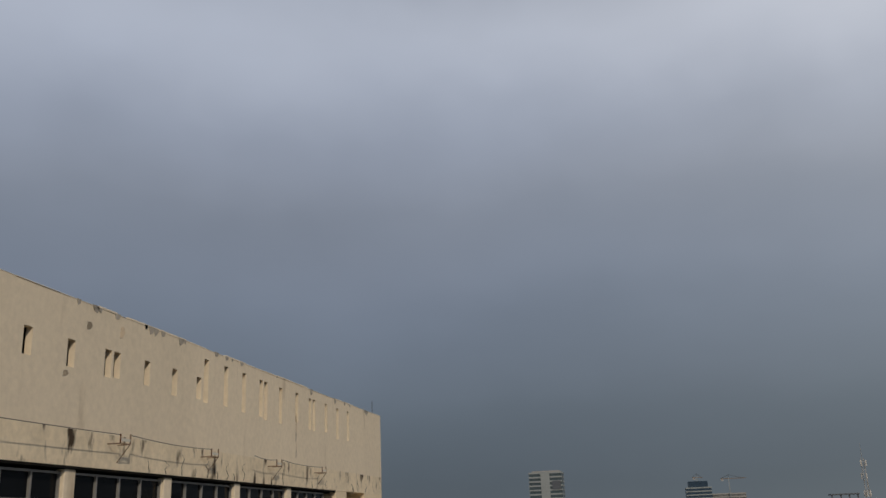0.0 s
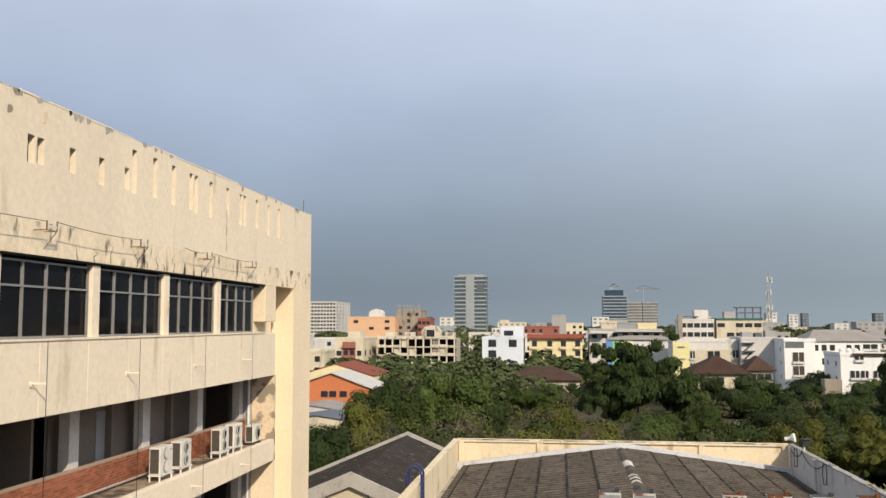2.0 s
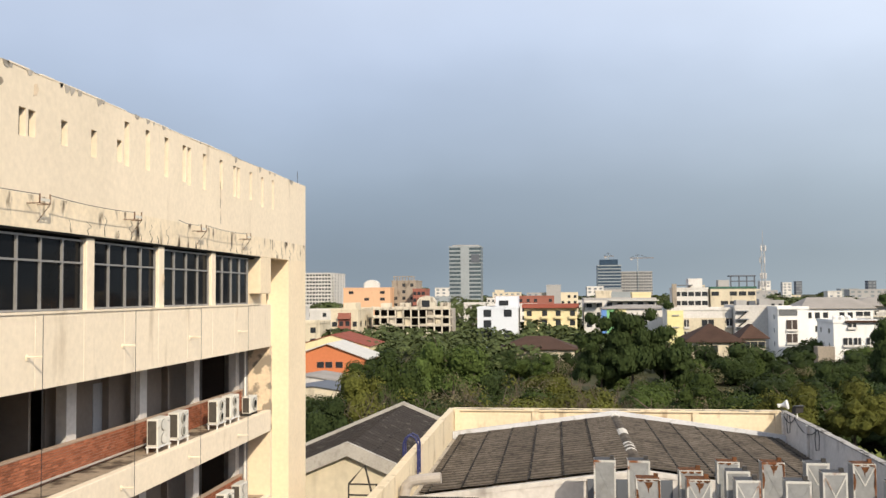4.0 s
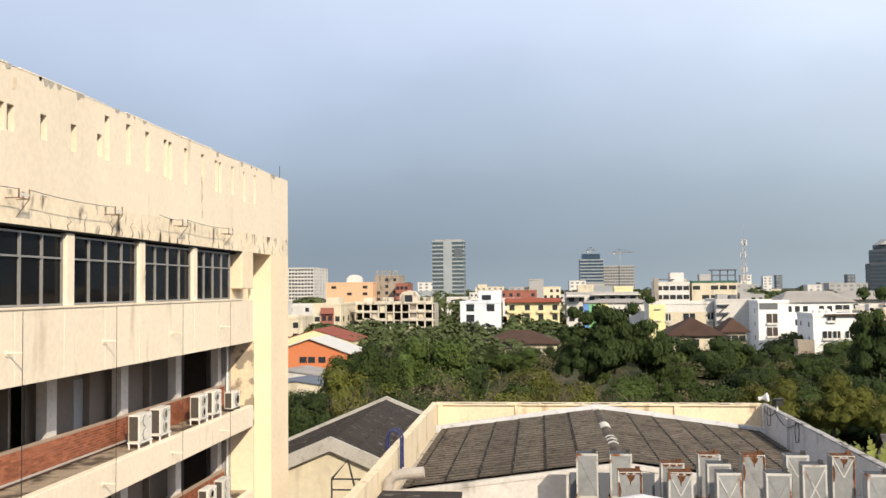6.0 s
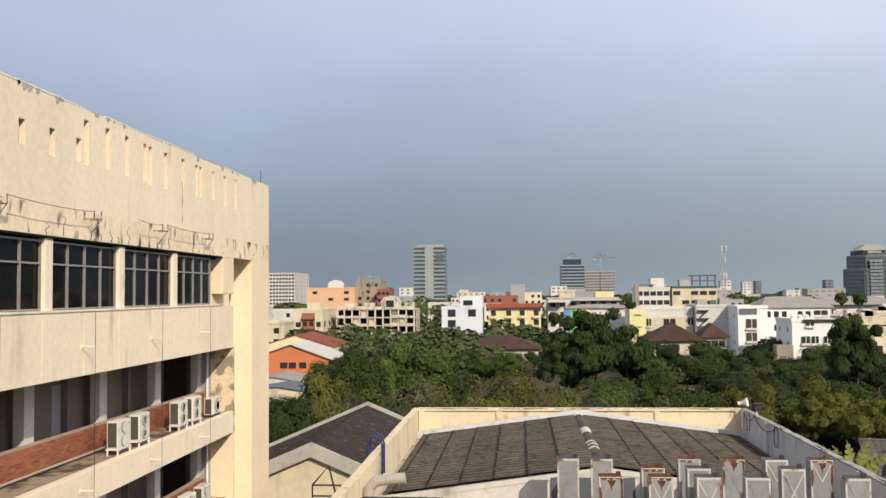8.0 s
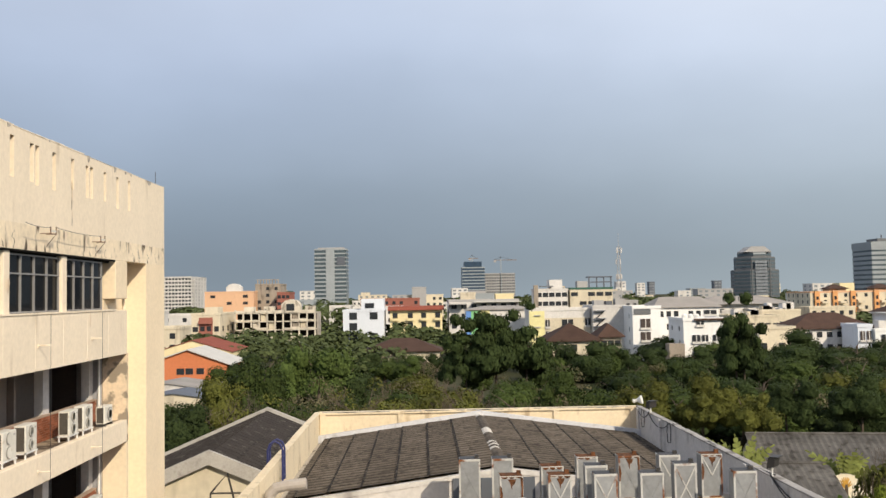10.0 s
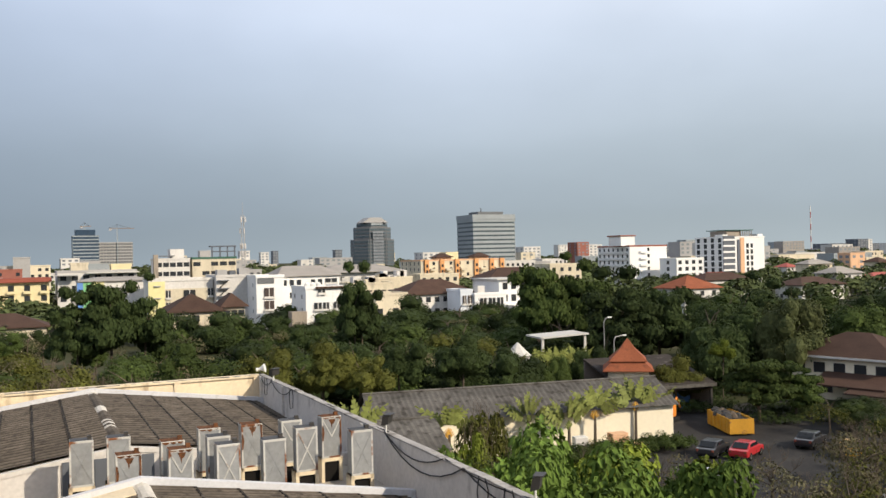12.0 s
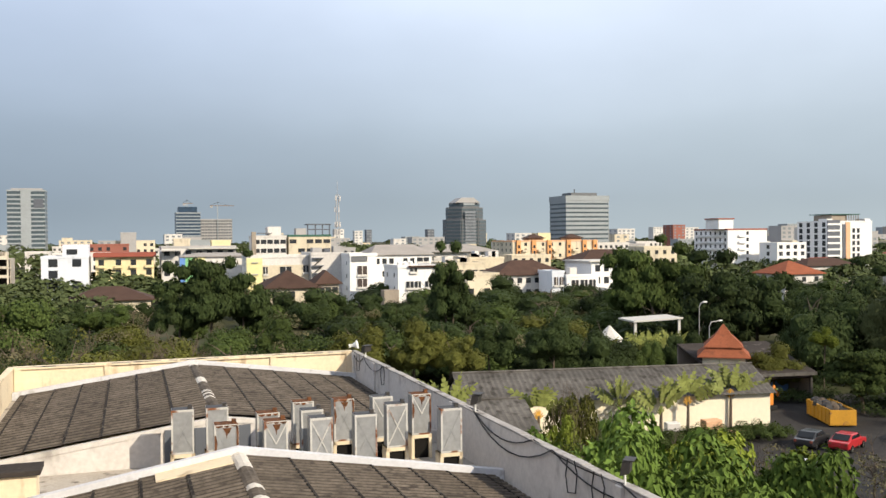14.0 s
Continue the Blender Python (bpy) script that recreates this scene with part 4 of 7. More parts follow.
def hip_roof(bm, x0, x1, y0, y1, z0, z1, inset):
    ax, bx = x0 + inset, x1 - inset
    ym = (y0 + y1) / 2
    if (x1 - x0) < (y1 - y0):
        xm = (x0 + x1) / 2
        r = [(xm, y0 + inset, z1), (xm, y1 - inset, z1)]
    else:
        r = [(ax, ym, z1), (bx, ym, z1)]
    c = [bm.verts.new(p) for p in ((x0, y0, z0), (x1, y0, z0), (x1, y1, z0), (x0, y1, z0))]
    d = [bm.verts.new(p) for p in ((x0, y0, z0 - 0.2), (x1, y0, z0 - 0.2), (x1, y1, z0 - 0.2), (x0, y1, z0 - 0.2))]
    a, b = (bm.verts.new(p) for p in r)
    if (x1 - x0) < (y1 - y0):
        for q in ((c[0], c[1], a), (c[1], c[2], b, a), (c[2], c[3], b), (c[3], c[0], a, b)):
            bm.faces.new(q)
    else:
        for q in ((c[0], c[1], b, a), (c[1], c[2], b), (c[2], c[3], a, b), (c[3], c[0], a)):
            bm.faces.new(q)
    for i in range(4):
        bm.faces.new((d[i], d[(i + 1) % 4], c[(i + 1) % 4], c[i]))
    bm.faces.new(d[::-1])
    bmesh.ops.recalc_face_normals(bm, faces=bm.faces)
    return bm


def hip_house(name, label, x0, x1, y0, y1, eave, ridge, wall_m, roof_m, over=0.8, cols=3, side_cols=2, category="house", side=-1):
    t = thing(name, label, category)
    part("wall", B(x0, x1, y0, y1, 0, eave - 0.1), wall_m, t)
    part("roof", hip_roof(bmesh.new(), x0 - over, x1 + over, y0 - over, y1 + over, eave, ridge, min(x1 - x0, y1 - y0) / 2 + over), roof_m, t)
    put_windows(t, x0, x1, y0, y1, max(0, eave - 6.0), eave, 3.0, cols, side_cols, 1.2, 1.2, M_FARGLASS, M_WHITEB, 0.1, int(abs(x0) + 3), side)
    return t


def banded_tower(name, label, x0, x1, y0, y1, top, storey, band_m, glass_m, n, mullions=0, base=0.0, share=0.36):
    t = thing(name, label, "tower")
    part("glazing", B(x0 + 0.3, x1 - 0.3, y0 + 0.3, y1 - 0.3, base, top), glass_m, t)
    z = top
    for k in range(n):
        part("spandrel_band", B(x0, x1, y0, y1, z - storey * share, z), band_m, t)
        z -= storey
    for k in range(mullions):
        x = x0 + (x1 - x0) * (k + 0.5) / mullions
        part("mullion", B(x - 0.2, x + 0.2, y0 + 0.1, y0 + 0.3, base, top), band_m, t)
    return t


# slim banded tower
t = banded_tower("banded_tower", "slim grey-green glass tower with white bands", -92.7, -64.5, 790, 812, 59.3, 3.5, M_BANDB, M_TOWERGLASS, 17, share=0.36)
part("core_strip", B(-82.5, -75, 789.4, 790, 0, 59.6), M_BANDB, t)
part("roof_plant", B(-90, -67, 794, 808, 59.3, 60.6), M_GREYB, t)
part("sign_panel", B(-73, -66, 789.5, 789.9, 45, 52), M_DARKB, t)
# white slab block far off
t = building("slab_block", "long white apartment slab with rows of small windows", -240, -191, 760, 813, 36.6, M_WHITEB, 3.0, 18, 5, 1.9, 1.5, side=1, floors_down=10, skip=0)
for k in range(9):
    part("balcony", B(-191, -189.6, 766 + 0, 770, 34 - 3 * k - 1.2, 34 - 3 * k), M_WHITEB, t)
# peach hall and neighbours
t = building("peach_block", "peach rendered block with arched roof dormer", -101.9, -79, 430, 446, 21.2, M_PEACH, 3.2, 3, 0, 2.2, 1.2, skip=0.55, floors_down=3)
part("dormer", prism(bmesh.new(), [(-92, 21), (-85, 21), (-85, 23.2), (-86.5, 24.4), (-88.5, 24.9), (-90.5, 24.4), (-92, 23.2)], "y", 431, 436), M_WHITEB, t)
t = building("stained_block", "grey-brown stained concrete block with roof posts", -80, -68, 440, 460, 24.6, M_SOOTY, 3.2, 3, 0, skip=0.3)
for k in range(8):
    part("roof_post", B(-79 + 1.4 * k, -78.6 + 1.4 * k, 440, 440.5, 24.6, 26.4), M_SOOTY, t)
part("post_rail", B(-79.4, -68.6, 440.1, 440.4, 26.4, 26.7), M_SOOTY, t)
building("brown_terrace", "brown brick terrace with balconies", -68, -62, 430, 446, 20.5, M_BROWNB, 3.2, 3, 0, 1.4, 1.4, skip=0)
building("green_net_block", "low building under green-grey scaffold net", -90, -76, 520, 540, 21.6, M_TEALROOF, 3.2, 0, 0)
# cream walk-up and raw concrete frame
t = building("cream_walkup", "cream and red-brown four storey walk-up", -72.9, -63.8, 290, 312, 13.4, M_CREAMB, 3.2, 0, 3, 2.0, 1.7, side=1)
part("red_panel", B(-70.5, -66.2, 289.8, 290, 0, 12.0), M_BROWNB, t)
put_windows(t, -72.9, -70.4, 290, 312, 0.3, 12.7, 3.2, 1, 0, 1.6, 1.4, M_FARGLASS, M_CREAMB)
put_windows(t, -66.2, -63.8, 290, 312, 0.3, 12.7, 3.2, 1, 0, 1.3, 1.5, M_FARGLASS, M_WHITEB)
put_windows(t, -70.4, -66.3, 289.75, 312, 0.3, 12.7, 3.2, 2, 0, 1.2, 1.6, M_FARGLASS, M_BROWNB)
for k in range(4):
    part("balcony", B(-70.5, -66.2, 288.9, 289.75, 0.4 + 3.2 * k, 1.3 + 3.2 * k), M_BROWNB, t)
part("roof_room", B(-70, -66, 296, 304, 12.6, 15.2), M_CREAMB, t)
t = thing("raw_frame_block", "unfinished concrete frame block with open dark bays", "building")
part("rear_wall", B(-61.3, -34.9, 306, 316, 0, 12.9), M_CONCRETE, t)
rf = random.Random(12)
for k in range(5):
    part("floor_slab", B(-61.3, -34.9, 299.6, 306, 12.7 - 2.75 * k, 13.0 - 2.75 * k), M_RAW, t)
    for b_ in range(10):
        x = -61.3 + 2.6 * b_
        if rf.random() < 0.72:
            part("breast_band", B(x + 0.5, x + 2.7, 299.5, 299.75, 13.0 - 2.75 * k, 13.0 - 2.75 * k + rf.uniform(0.45, 0.95)), M_RAW, t)
        if k and rf.random() < 0.3:
            part("bay_infill", B(x + 0.6, x + 2.6, 300.4, 300.6, 13.0 - 2.75 * k, 15.4 - 2.75 * k), rf.choice((M_RAW, M_CREAMB, M_SOOTY)), t)
for k in range(11):
    part("frame_post", B(-61.3 + 2.6 * k, -60.85 + 2.6 * k, 299.6, 300.1, 0, 13.6 + rf.choice((0, 0.4, 1.5))), M_RAW, t)
for x in (-58.5, -52.0, -38.5):
    part("roof_room", B(x, x + 3.2, 301, 305, 13.0, 15.0), M_RAW, t)
# black block put in for the shade within the open bays
part("interior_shade_block", B(-61, -35.2, 303, 305.9, 0, 12.7), M_BLACK, t)
part("curved_top", prism(bmesh.new(), [(-46, 13), (-40, 13), (-40, 15.5), (-41, 16.8), (-43, 17.3), (-45, 16.8), (-46, 15.5)], "y", 299.3, 305), M_RAW, t)
part("curved_top_window", B(-44.3, -41.7, 299.2, 299.3, 13.6, 15.8), M_FARGLASS, t)
# cool white house
t = building("white_studio", "cool white modern house with flat roof", -25.5, -12.3, 295, 312, 13.6, M_BLUEWHITE, 3.4, 2, 0, 2.4, 2.2, skip=0.3, floors_down=3)
part("upper_box", B(-19.7, -12.4, 297, 310, 13.4, 17.0), M_BLUEWHITE, t)
part("upper_window", B(-18.5, -15.5, 296.8, 297, 14.0, 15.6), M_FARGLASS, t)
# yellow four storey flats with red roof edge
t = building("yellow_flats", "pale yellow flats with red roof edge and balconies", -10.5, 6.7, 300, 316, 13.4, M_YELLOWB, 3.1, 0, 0, floors_down=4)
part("red_eave", prism(bmesh.new(), [(298.6, 13.2), (300.4, 14.3), (316, 14.3), (317.2, 13.2), (317.2, 13.0), (298.6, 13.0)], "x", -11.2, 7.4), M_REDROOF, t)
for k in range(4):
    for x in (-8.8, -3.8, 0.6, 5.2):
        ob = hang("window", window_mesh(1.5, 1.7, M_FARGLASS, M_WHITEB), None, t)
        ob.matrix_basis = pose(x, 300, 10.4 - 3.1 * k)
        part("balcony", B(x - 1.1, x + 1.1, 298.9, 299.9, 9.6 - 3.1 * k, 10.4 - 3.1 * k), M_YELLOWB, t)
building("beige_stair_tower", "beige block with tall stair tower", -5.2, 2.6, 500, 512, 22.4, M_GREYB, 3.2, 0, 0)
building("beige_block", "low beige rendered city block", -8, 12, 505, 520, 18.2, M_CREAMB, 3.2, 6, 0)
building("red_brick_block", "faded red block behind the flats", -30, -1, 450, 465, 16.6, M_BROWNB, 3.2, 8, 0)
# blue tower pair far off, with cranes
t = banded_tower("blue_tower", "dark blue glass tower under construction", 51.5, 81, 1150, 1180, 52.0, 4.0, M_BANDB, M_BLUEGLASS, 9)
part("upper_box", B(55, 77, 1152, 1178, 52, 59), M_BLUEGLASS, t)
part("podium", B(46, 81, 1140, 1150, 0, 22), M_GREYB, t)
t = banded_tower("frame_tower", "grey concrete frame tower under construction", 81.5, 120, 1160, 1185, 44.0, 3.6, M_GREYB, M_DGREYB, 9, 12)


def crane(x, y, z, h, arm, back):
    c = thing("tower_crane", "thin tower crane over the construction site", "crane", (x, y, 0))
    part("mast", B(-0.45, 0.45, -0.45, 0.45, z, z + h), M_BANDB, c)
    part("jib", B(-back, arm, -0.4, 0.4, z + h - 1.7, z + h - 1), M_RUSTYSTEEL, c)
    part("counterweight", B(-back, -back + 3, -1, 1, z + h - 4, z + h - 2), M_GREYB, c)
    bm = bmesh.new()
    tube(bm, [(0, 0, z + h + 3), (arm * 0.7, 0, z + h - 1)], 0.2, 4)
    tube(bm, [(0, 0, z + h + 3), (-back, 0, z + h - 1)], 0.2, 4)
    tube(bm, [(0, 0, z + h), (0, 0, z + h + 3)], 0.3, 4)
    part("stays", bm, M_STEELDARK, c)


crane(102, 1159, 0, 62, 20, 9)
crane(66, 1165, 59, 6, 7, 5)
# domed dark tower
t = thing("stepped_tower", "dark grey stone office tower with stepped top", "tower")
def octagon(x0, x1, y0, y1, c):
    return [(x0 + c, y0), (x1 - c, y0), (x1, y0 + c), (x1, y1 - c), (x1 - c, y1), (x0 + c, y1), (x0, y1 - c), (x0, y0 + c)]


for zb, top, a in ((0, 36.0, 0.0), (36.0, 48.0, 2.4), (48.0, 52.6, 5.0)):
    part("shaft", prism(bmesh.new(), octagon(292.0 + a, 334.0 - a, 830 + a, 862 - a, 11), "z", zb, top), M_DGREYB, t)
    z = top - 1.4
    while z > max(zb, 8) + 2:
        part("window_band", prism(bmesh.new(), octagon(291.8 + a, 334.2 - a, 829.8 + a, 862.2 - a, 11.05), "z", z - 2.0, z), M_TOWERGLASS, t)
        z -= 3.4
for k in range(5):
    x = 304.2 + 4.2 * k
    part("stone_pier", B(x, x + 0.7, 829.2, 829.8, 0, 45), M_DGREYB, t)
for k in range(14):
    part("glass_bay", B(307.5, 318.5, 828.8, 829.3, 2.9 + 3.0 * k, 5.0 + 3.0 * k), M_HAZEGLASS, t)
part("sloped_top", prism(bmesh.new(), [(300, 52.6), (326, 52.6), (319, 57.6), (307, 57.6)], "y", 836, 856), M_GREYB, t)
part("sign_letters_bar", B(308, 320, 834.6, 834.9, 50.2, 51.8), M_BANDB, t)
# square banded tower
t = banded_tower("square_tower", "square office tower with pale spandrel bands", 296.2, 331.2, 590, 617, 47.6, 3.15, M_BANDB, M_TOWERGLASS, 15, share=0.62)
part("crown_band", B(296.0, 331.4, 589.8, 617.2, 44.2, 47.9), M_BANDB, t)
part("roof_plant", B(303, 324, 595, 610, 47.9, 50.2), M_DGREYB, t)
part("aerial", B(308, 308.5, 600, 600.5, 50.2, 53), M_STEELDARK, t)
# orange flats
t = building("orange_flats", "orange and cream apartment block with balconies and roof pavilions", 181, 229, 420, 447, 16.4, M_CREAMB, 2.9, 10, 5, 1.3, 1.5, roof=M_PEACH, floors_down=5)
for x in (184, 192.5, 201, 212, 221, 227):
    part("orange_bay", B(x - 1.1, x + 1.1, 418.8, 419.8, 0, 16.5), M_ORANGEB, t)
    for k in range(4):
        part("balcony", B(x + 1.7, x + 4.6, 417.6, 419.9, 13 - 2.9 * k - 2.2, 13 - 2.9 * k - 1.2), M_CREAMB, t)
        ob = hang("window", window_mesh(1.0, 1.4, M_FARGLASS, M_CREAMB), None, t)
        ob.matrix_basis = pose(x, 418.8, 12.6 - 2.9 * k)
for x in (194.5, 216):
    part("pavilion", B(x - 4, x + 4, 421, 428, 16.4, 17.6), M_PEACH, t)
    part("pavilion_roof", hip_roof(bmesh.new(), x - 5, x + 5, 420, 429, 17.6, 19.6, 4.2), M_BROWNROOF, t)
part("tank_house", B(197, 204, 424, 432, 16.4, 20.2), M_YELLOWB, t)
# grey roofed long hall
t = building("long_hall", "long white hall with low grey roof", 103, 134, 330, 350, 12.6, M_WHITEB, 3.2, 7, 1, floors_down=2)
part("low_roof", hip_roof(bmesh.new(), 101, 136, 328, 352, 12.8, 15.6, 9), M_GREYROOF, t)
# green, yellow, lemon and white blocks of the middle distance
def openings(t, y, glass, *boxes):
    """Dark panels for window glass and painted loggia shade, with a white sill rail and jambs on a front wall."""
    for x0, x1, z0, z1 in boxes:
        part("loggia", B(x0, x1, y - 0.12, y, z0, z1), glass, t)
        part("loggia_rail", B(x0 - 0.15, x1 + 0.15, y - 0.35, y - 0.12, z0 - 0.15, z0 + 0.35), M_WHITEB, t)
        part("jamb", B((x0 + x1) / 2 - 0.08, (x0 + x1) / 2 + 0.08, y - 0.2, y - 0.12, z0 + 0.35, z1), M_WHITEB, t)


t = building("grey_white_block", "white block with grey roof edge and flat canopies", 9, 32, 300, 322, 16.2, M_WHITEB, 3.2, 7, 0, 1.6, 1.5, roof=M_GREYB, floors_down=3)
part("flat_canopy", B(8, 14.5, 296, 300, 14.6, 14.9), M_GREYB, t)
part("flat_canopy", B(17, 32.5, 297, 300, 15.2, 15.5), M_LIGHTROOF, t)
building("roof_room", "small cream roof room", 13, 18, 304, 310, 18.6, M_CREAMB, 3.2, 0, 0)
building("roof_room", "yellow roof room with overhanging slab", 25, 31, 306, 312, 18.0, M_YELLOWB, 3.2, 0, 0)
t = thing("green_shop", "white shop with green and lemon front and low grey hipped roof", "building")
part("wall", B(12.4, 30.5, 250, 262, 0, 13.6), M_WHITEB, t)
part("roof", hip_roof(bmesh.new(), 12.2, 31.6, 249.4, 262.6, 13.7, 14.6, 5), M_GREYROOF, t)
part("green_front", B(13.5, 16.0, 249.8, 250, 0, 13.5), M_GREENB, t)
part("lemon_front", B(16.0, 18.6, 249.8, 250, 0, 13.5), M_LEMON, t)
part("blue_flank", B(12.1, 13.5, 249.75, 250, 0, 13.3), M_BLUEB, t)
part("pale_green_edge", B(29.0, 31.4, 249.2, 249.5, 13.0, 13.7), M_GREENB, t)
t = building("yellow_school", "lemon yellow and peach block with dark loggias", 27.8, 43.6, 235, 246, 14.0, M_WHITEB, 3.3, 0, 0, roof=M_WHITEB)
part("lemon_flank", B(27.7, 31.7, 234.8, 235, 0, 13.3), M_LEMON, t)
part("peach_front", B(31.7, 43.6, 234.85, 235, 0, 11.4), M_CREAMB, t)
openings(t, 234.8, M_FARGLASS, (31.9, 33.0, 8.9, 11.0), (31.9, 33.0, 5.8, 8.0), (36.2, 39.1, 9.0, 11.0), (36.2, 39.1, 5.6, 7.8), (42.2, 43.5, 9.1, 11.2))
for k in range(3):
    part("sun_fin", B(29, 30.6, 234.4, 234.8, 12.0 - 3.0 * k, 12.25 - 3.0 * k), M_GREYB, t)
t = building("white_offices", "white office block with dark brick stair tower and roof rooms", 39, 50, 310, 322, 19.4, M_WHITEB, 3.0, 5, 0, 1.7, 1.3, floors_down=3)
part("stair_tower", B(38.2, 39.6, 308, 310, 0, 20.6), M_SOOTY, t)
part("roof_room", B(44, 48.5, 312, 318, 19.0, 22.4), M_WHITEB, t)
part("roof_canopy", B(40.5, 45, 309.4, 313, 20.0, 20.3), M_DGREYB, t)
t = building("white_gallery_block", "cream block with green roof edge and open rooftop frame", 50.8, 65.4, 310, 322, 19.6, M_CREAMB, 3.1, 5, 0, 2.2, 1.2, roof=M_TEALROOF, floors_down=3)
bm = bmesh.new()
for x in (58.3, 61, 63.5, 66):
    box(bm, x - 0.2, x + 0.2, 315, 315.4, 19, 23.3)
box(bm, 57.9, 66.4, 314.6, 319, 23.0, 23.4)
box(bm, 58, 66.2, 314.8, 315.2, 21.2, 21.6)
part("rooftop_frame", bm, M_DARKB, t)
part("tank_room", B(54, 57.6, 314, 318, 19.4, 21.8), M_GREYB, t)
t = building("stair_block", "white stair block with black escape stairs and cluttered roof", 43.8, 52.0, 232, 246, 14.6, M_WHITEB, 3.2, 0, 0)
for k in range(5):
    part("escape_landing", B(44.0, 46.8, 230.8, 232, 13.0 - 2.0 * k, 13.25 - 2.0 * k), M_DARKB, t)
    part("escape_flight", prism(bmesh.new(), [(44.2, 11.2 - 2.0 * k), (44.6, 11.2 - 2.0 * k), (46.6, 13.0 - 2.0 * k), (46.2, 13.0 - 2.0 * k)], "y", 231.2, 231.6), M_STEELDARK, t)
for x, w_, h_ in ((44.5, 2.5, 1.2), (47.6, 1.6, 0.9), (50, 2.2, 1.5)):
    part("roof_clutter", B(x, x + w_, 234, 237, 14.2, 14.6 + h_), M_GREYB if h_ > 1 else M_DARKB, t)
t = building("big_white_block", "large white block with open loggias and pale hipped roof", 51.6, 58.5, 222, 236, 14.4, M_PUREWHITE, 3.2, 0, 2, 0.8, 0.9, floors_down=4)
openings(t, 221.85, M_DARKDOOR, (53.5, 55.9, 8.7, 11.2), (53.5, 55.9, 5.6, 8.0), (53.5, 55.9, 2.5, 4.9))
# dark panel on the wall paints the shade of a recess
part("recess_shade_panel", B(51.9, 56.0, 221.8, 222, 12.3, 13.6), M_DGREYB, t)
part("wing_wall", B(58.5, 74.2, 226, 240, 0, 13.8), M_PUREWHITE, t)
put_windows(t, 58.8, 70.0, 226, 240, 4.2, 13.8, 3.2, 6, 0, 1.0, 1.3, M_FARGLASS, M_WHITEB, 0.4, 3)
part("pale_roof", hip_roof(bmesh.new(), 57.6, 75.0, 225.4, 240.6, 13.9, 16.4, 3.5), M_GREYROOF, t)
openings(t, 226, M_FARGLASS, (70.4, 73.6, 11.6, 13.0))
t = building("white_townhouse", "white townhouse with brown roof edge and rooftop tanks", 57.7, 66.5, 200, 212, 11.9, M_PUREWHITE, 3.1, 0, 2, 0.9, 0.9, floors_down=2)
part("roof_edge", B(60.0, 67.0, 199.3, 201, 11.3, 11.7), M_BROWNROOF, t)
openings(t, 199.85, M_FARGLASS, (59.6, 61.3, 6.3, 8.1), (61.7, 63.1, 6.3, 8.1), (60.6, 62.2, 10.0, 11.1), (59.6, 61.3, 2.9, 4.7), (64.2, 65.6, 6.3, 8.1))
for k in range(3):
    part("water_tank", lathe(bmesh.new(), [(0.6, 0), (0.62, 1.1), (0.4, 1.35), (0.1, 1.45)], 10, pose(58.6 + 1.35 * k, 202, 11.3)), M_WHITEMETAL, t)
part("lean_to", B(53.6, 57.0, 197, 200, 0, 6.4), M_SOOTY, t)
# brown hip roofed houses in the trees
hip_house("brown_roof_house", "cream house with brown hipped roof among trees", -13, 4, 210, 222, 5.2, 7.9, M_CREAMB, M_BROWNROOF)
hip_house("brown_roof_house", "cream house with wide brown hipped roof", 27.2, 38.2, 196, 208, 7.6, 11.2, M_CREAMB, M_BROWNROOF)
hip_house("brown_roof_house", "cream house with steep brown hipped roof", 39.0, 43.6, 199, 207, 8.2, 11.0, M_CREAMB, M_BROWNROOF)
hip_house("brown_roof_house", "white house with broad brown hipped roof", 88.5, 108, 215, 228, 8.4, 12.0, M_WHITEB, M_BROWNROOF, cols=8)
t = building("white_villa", "white villa with stacked flat roofs and tall windows", 103, 112, 205, 220, 8.6, M_PUREWHITE, 3.1, 0, 2, 1.0, 1.4)
openings(t, 204.85, M_FARGLASS, (104.4, 106.2, 4.6, 7.2), (106.9, 108.7, 4.6, 7.2), (109.3, 111.0, 4.6, 7.2))
part("upper_room", B(110.5, 119, 206, 220, 0, 11.6), M_PUREWHITE, t)
put_windows(t, 111, 118.5, 206, 220, 5.2, 11.6, 3.1, 3, 0, 1.3, 1.6, M_FARGLASS, M_WHITEB, 0.1, 5)
part("upper_roof", B(109.6, 119.6, 205.2, 220.5, 11.6, 11.9), M_LIGHTROOF, t)
part("terrace", B(112, 119, 201, 206, 0, 5.2), M_WHITEB, t)
part("roof_hutch", B(105.4, 107.4, 208, 210, 8.0, 10.2), M_WHITEB, t)
t = building("cool_white_block", "narrow cool white block with two dark windows", 99.5, 102.8, 206, 214, 9.6, M_BLUEWHITE, 3.1, 0, 0)
openings(t, 205.85, M_DARKDOOR, (100.0, 101.0, 5.6, 8.0), (101.5, 102.5, 5.6, 8.0))
hip_house("brown_roof_house", "house with dark red-brown hipped roof", 126, 146, 240, 252, 11.2, 14.2, M_WHITEB, M_BROWNROOF)
t = building("cream_clutter_block", "low cream building with cluttered roof", 84, 97, 245, 258, 11.0, M_CREAMB, 3.1, 6, 1)
rr = random.Random(8)
for k in range(9):
    x = rr.uniform(84, 95.5)
    part("roof_clutter", B(x, x + rr.uniform(0.8, 2.4), 246, 249, 10.5, 10.9 + rr.uniform(0.3, 1.8)), rr.choice((M_GREYB, M_WHITEB, M_DARKB, M_CREAMB)), t)
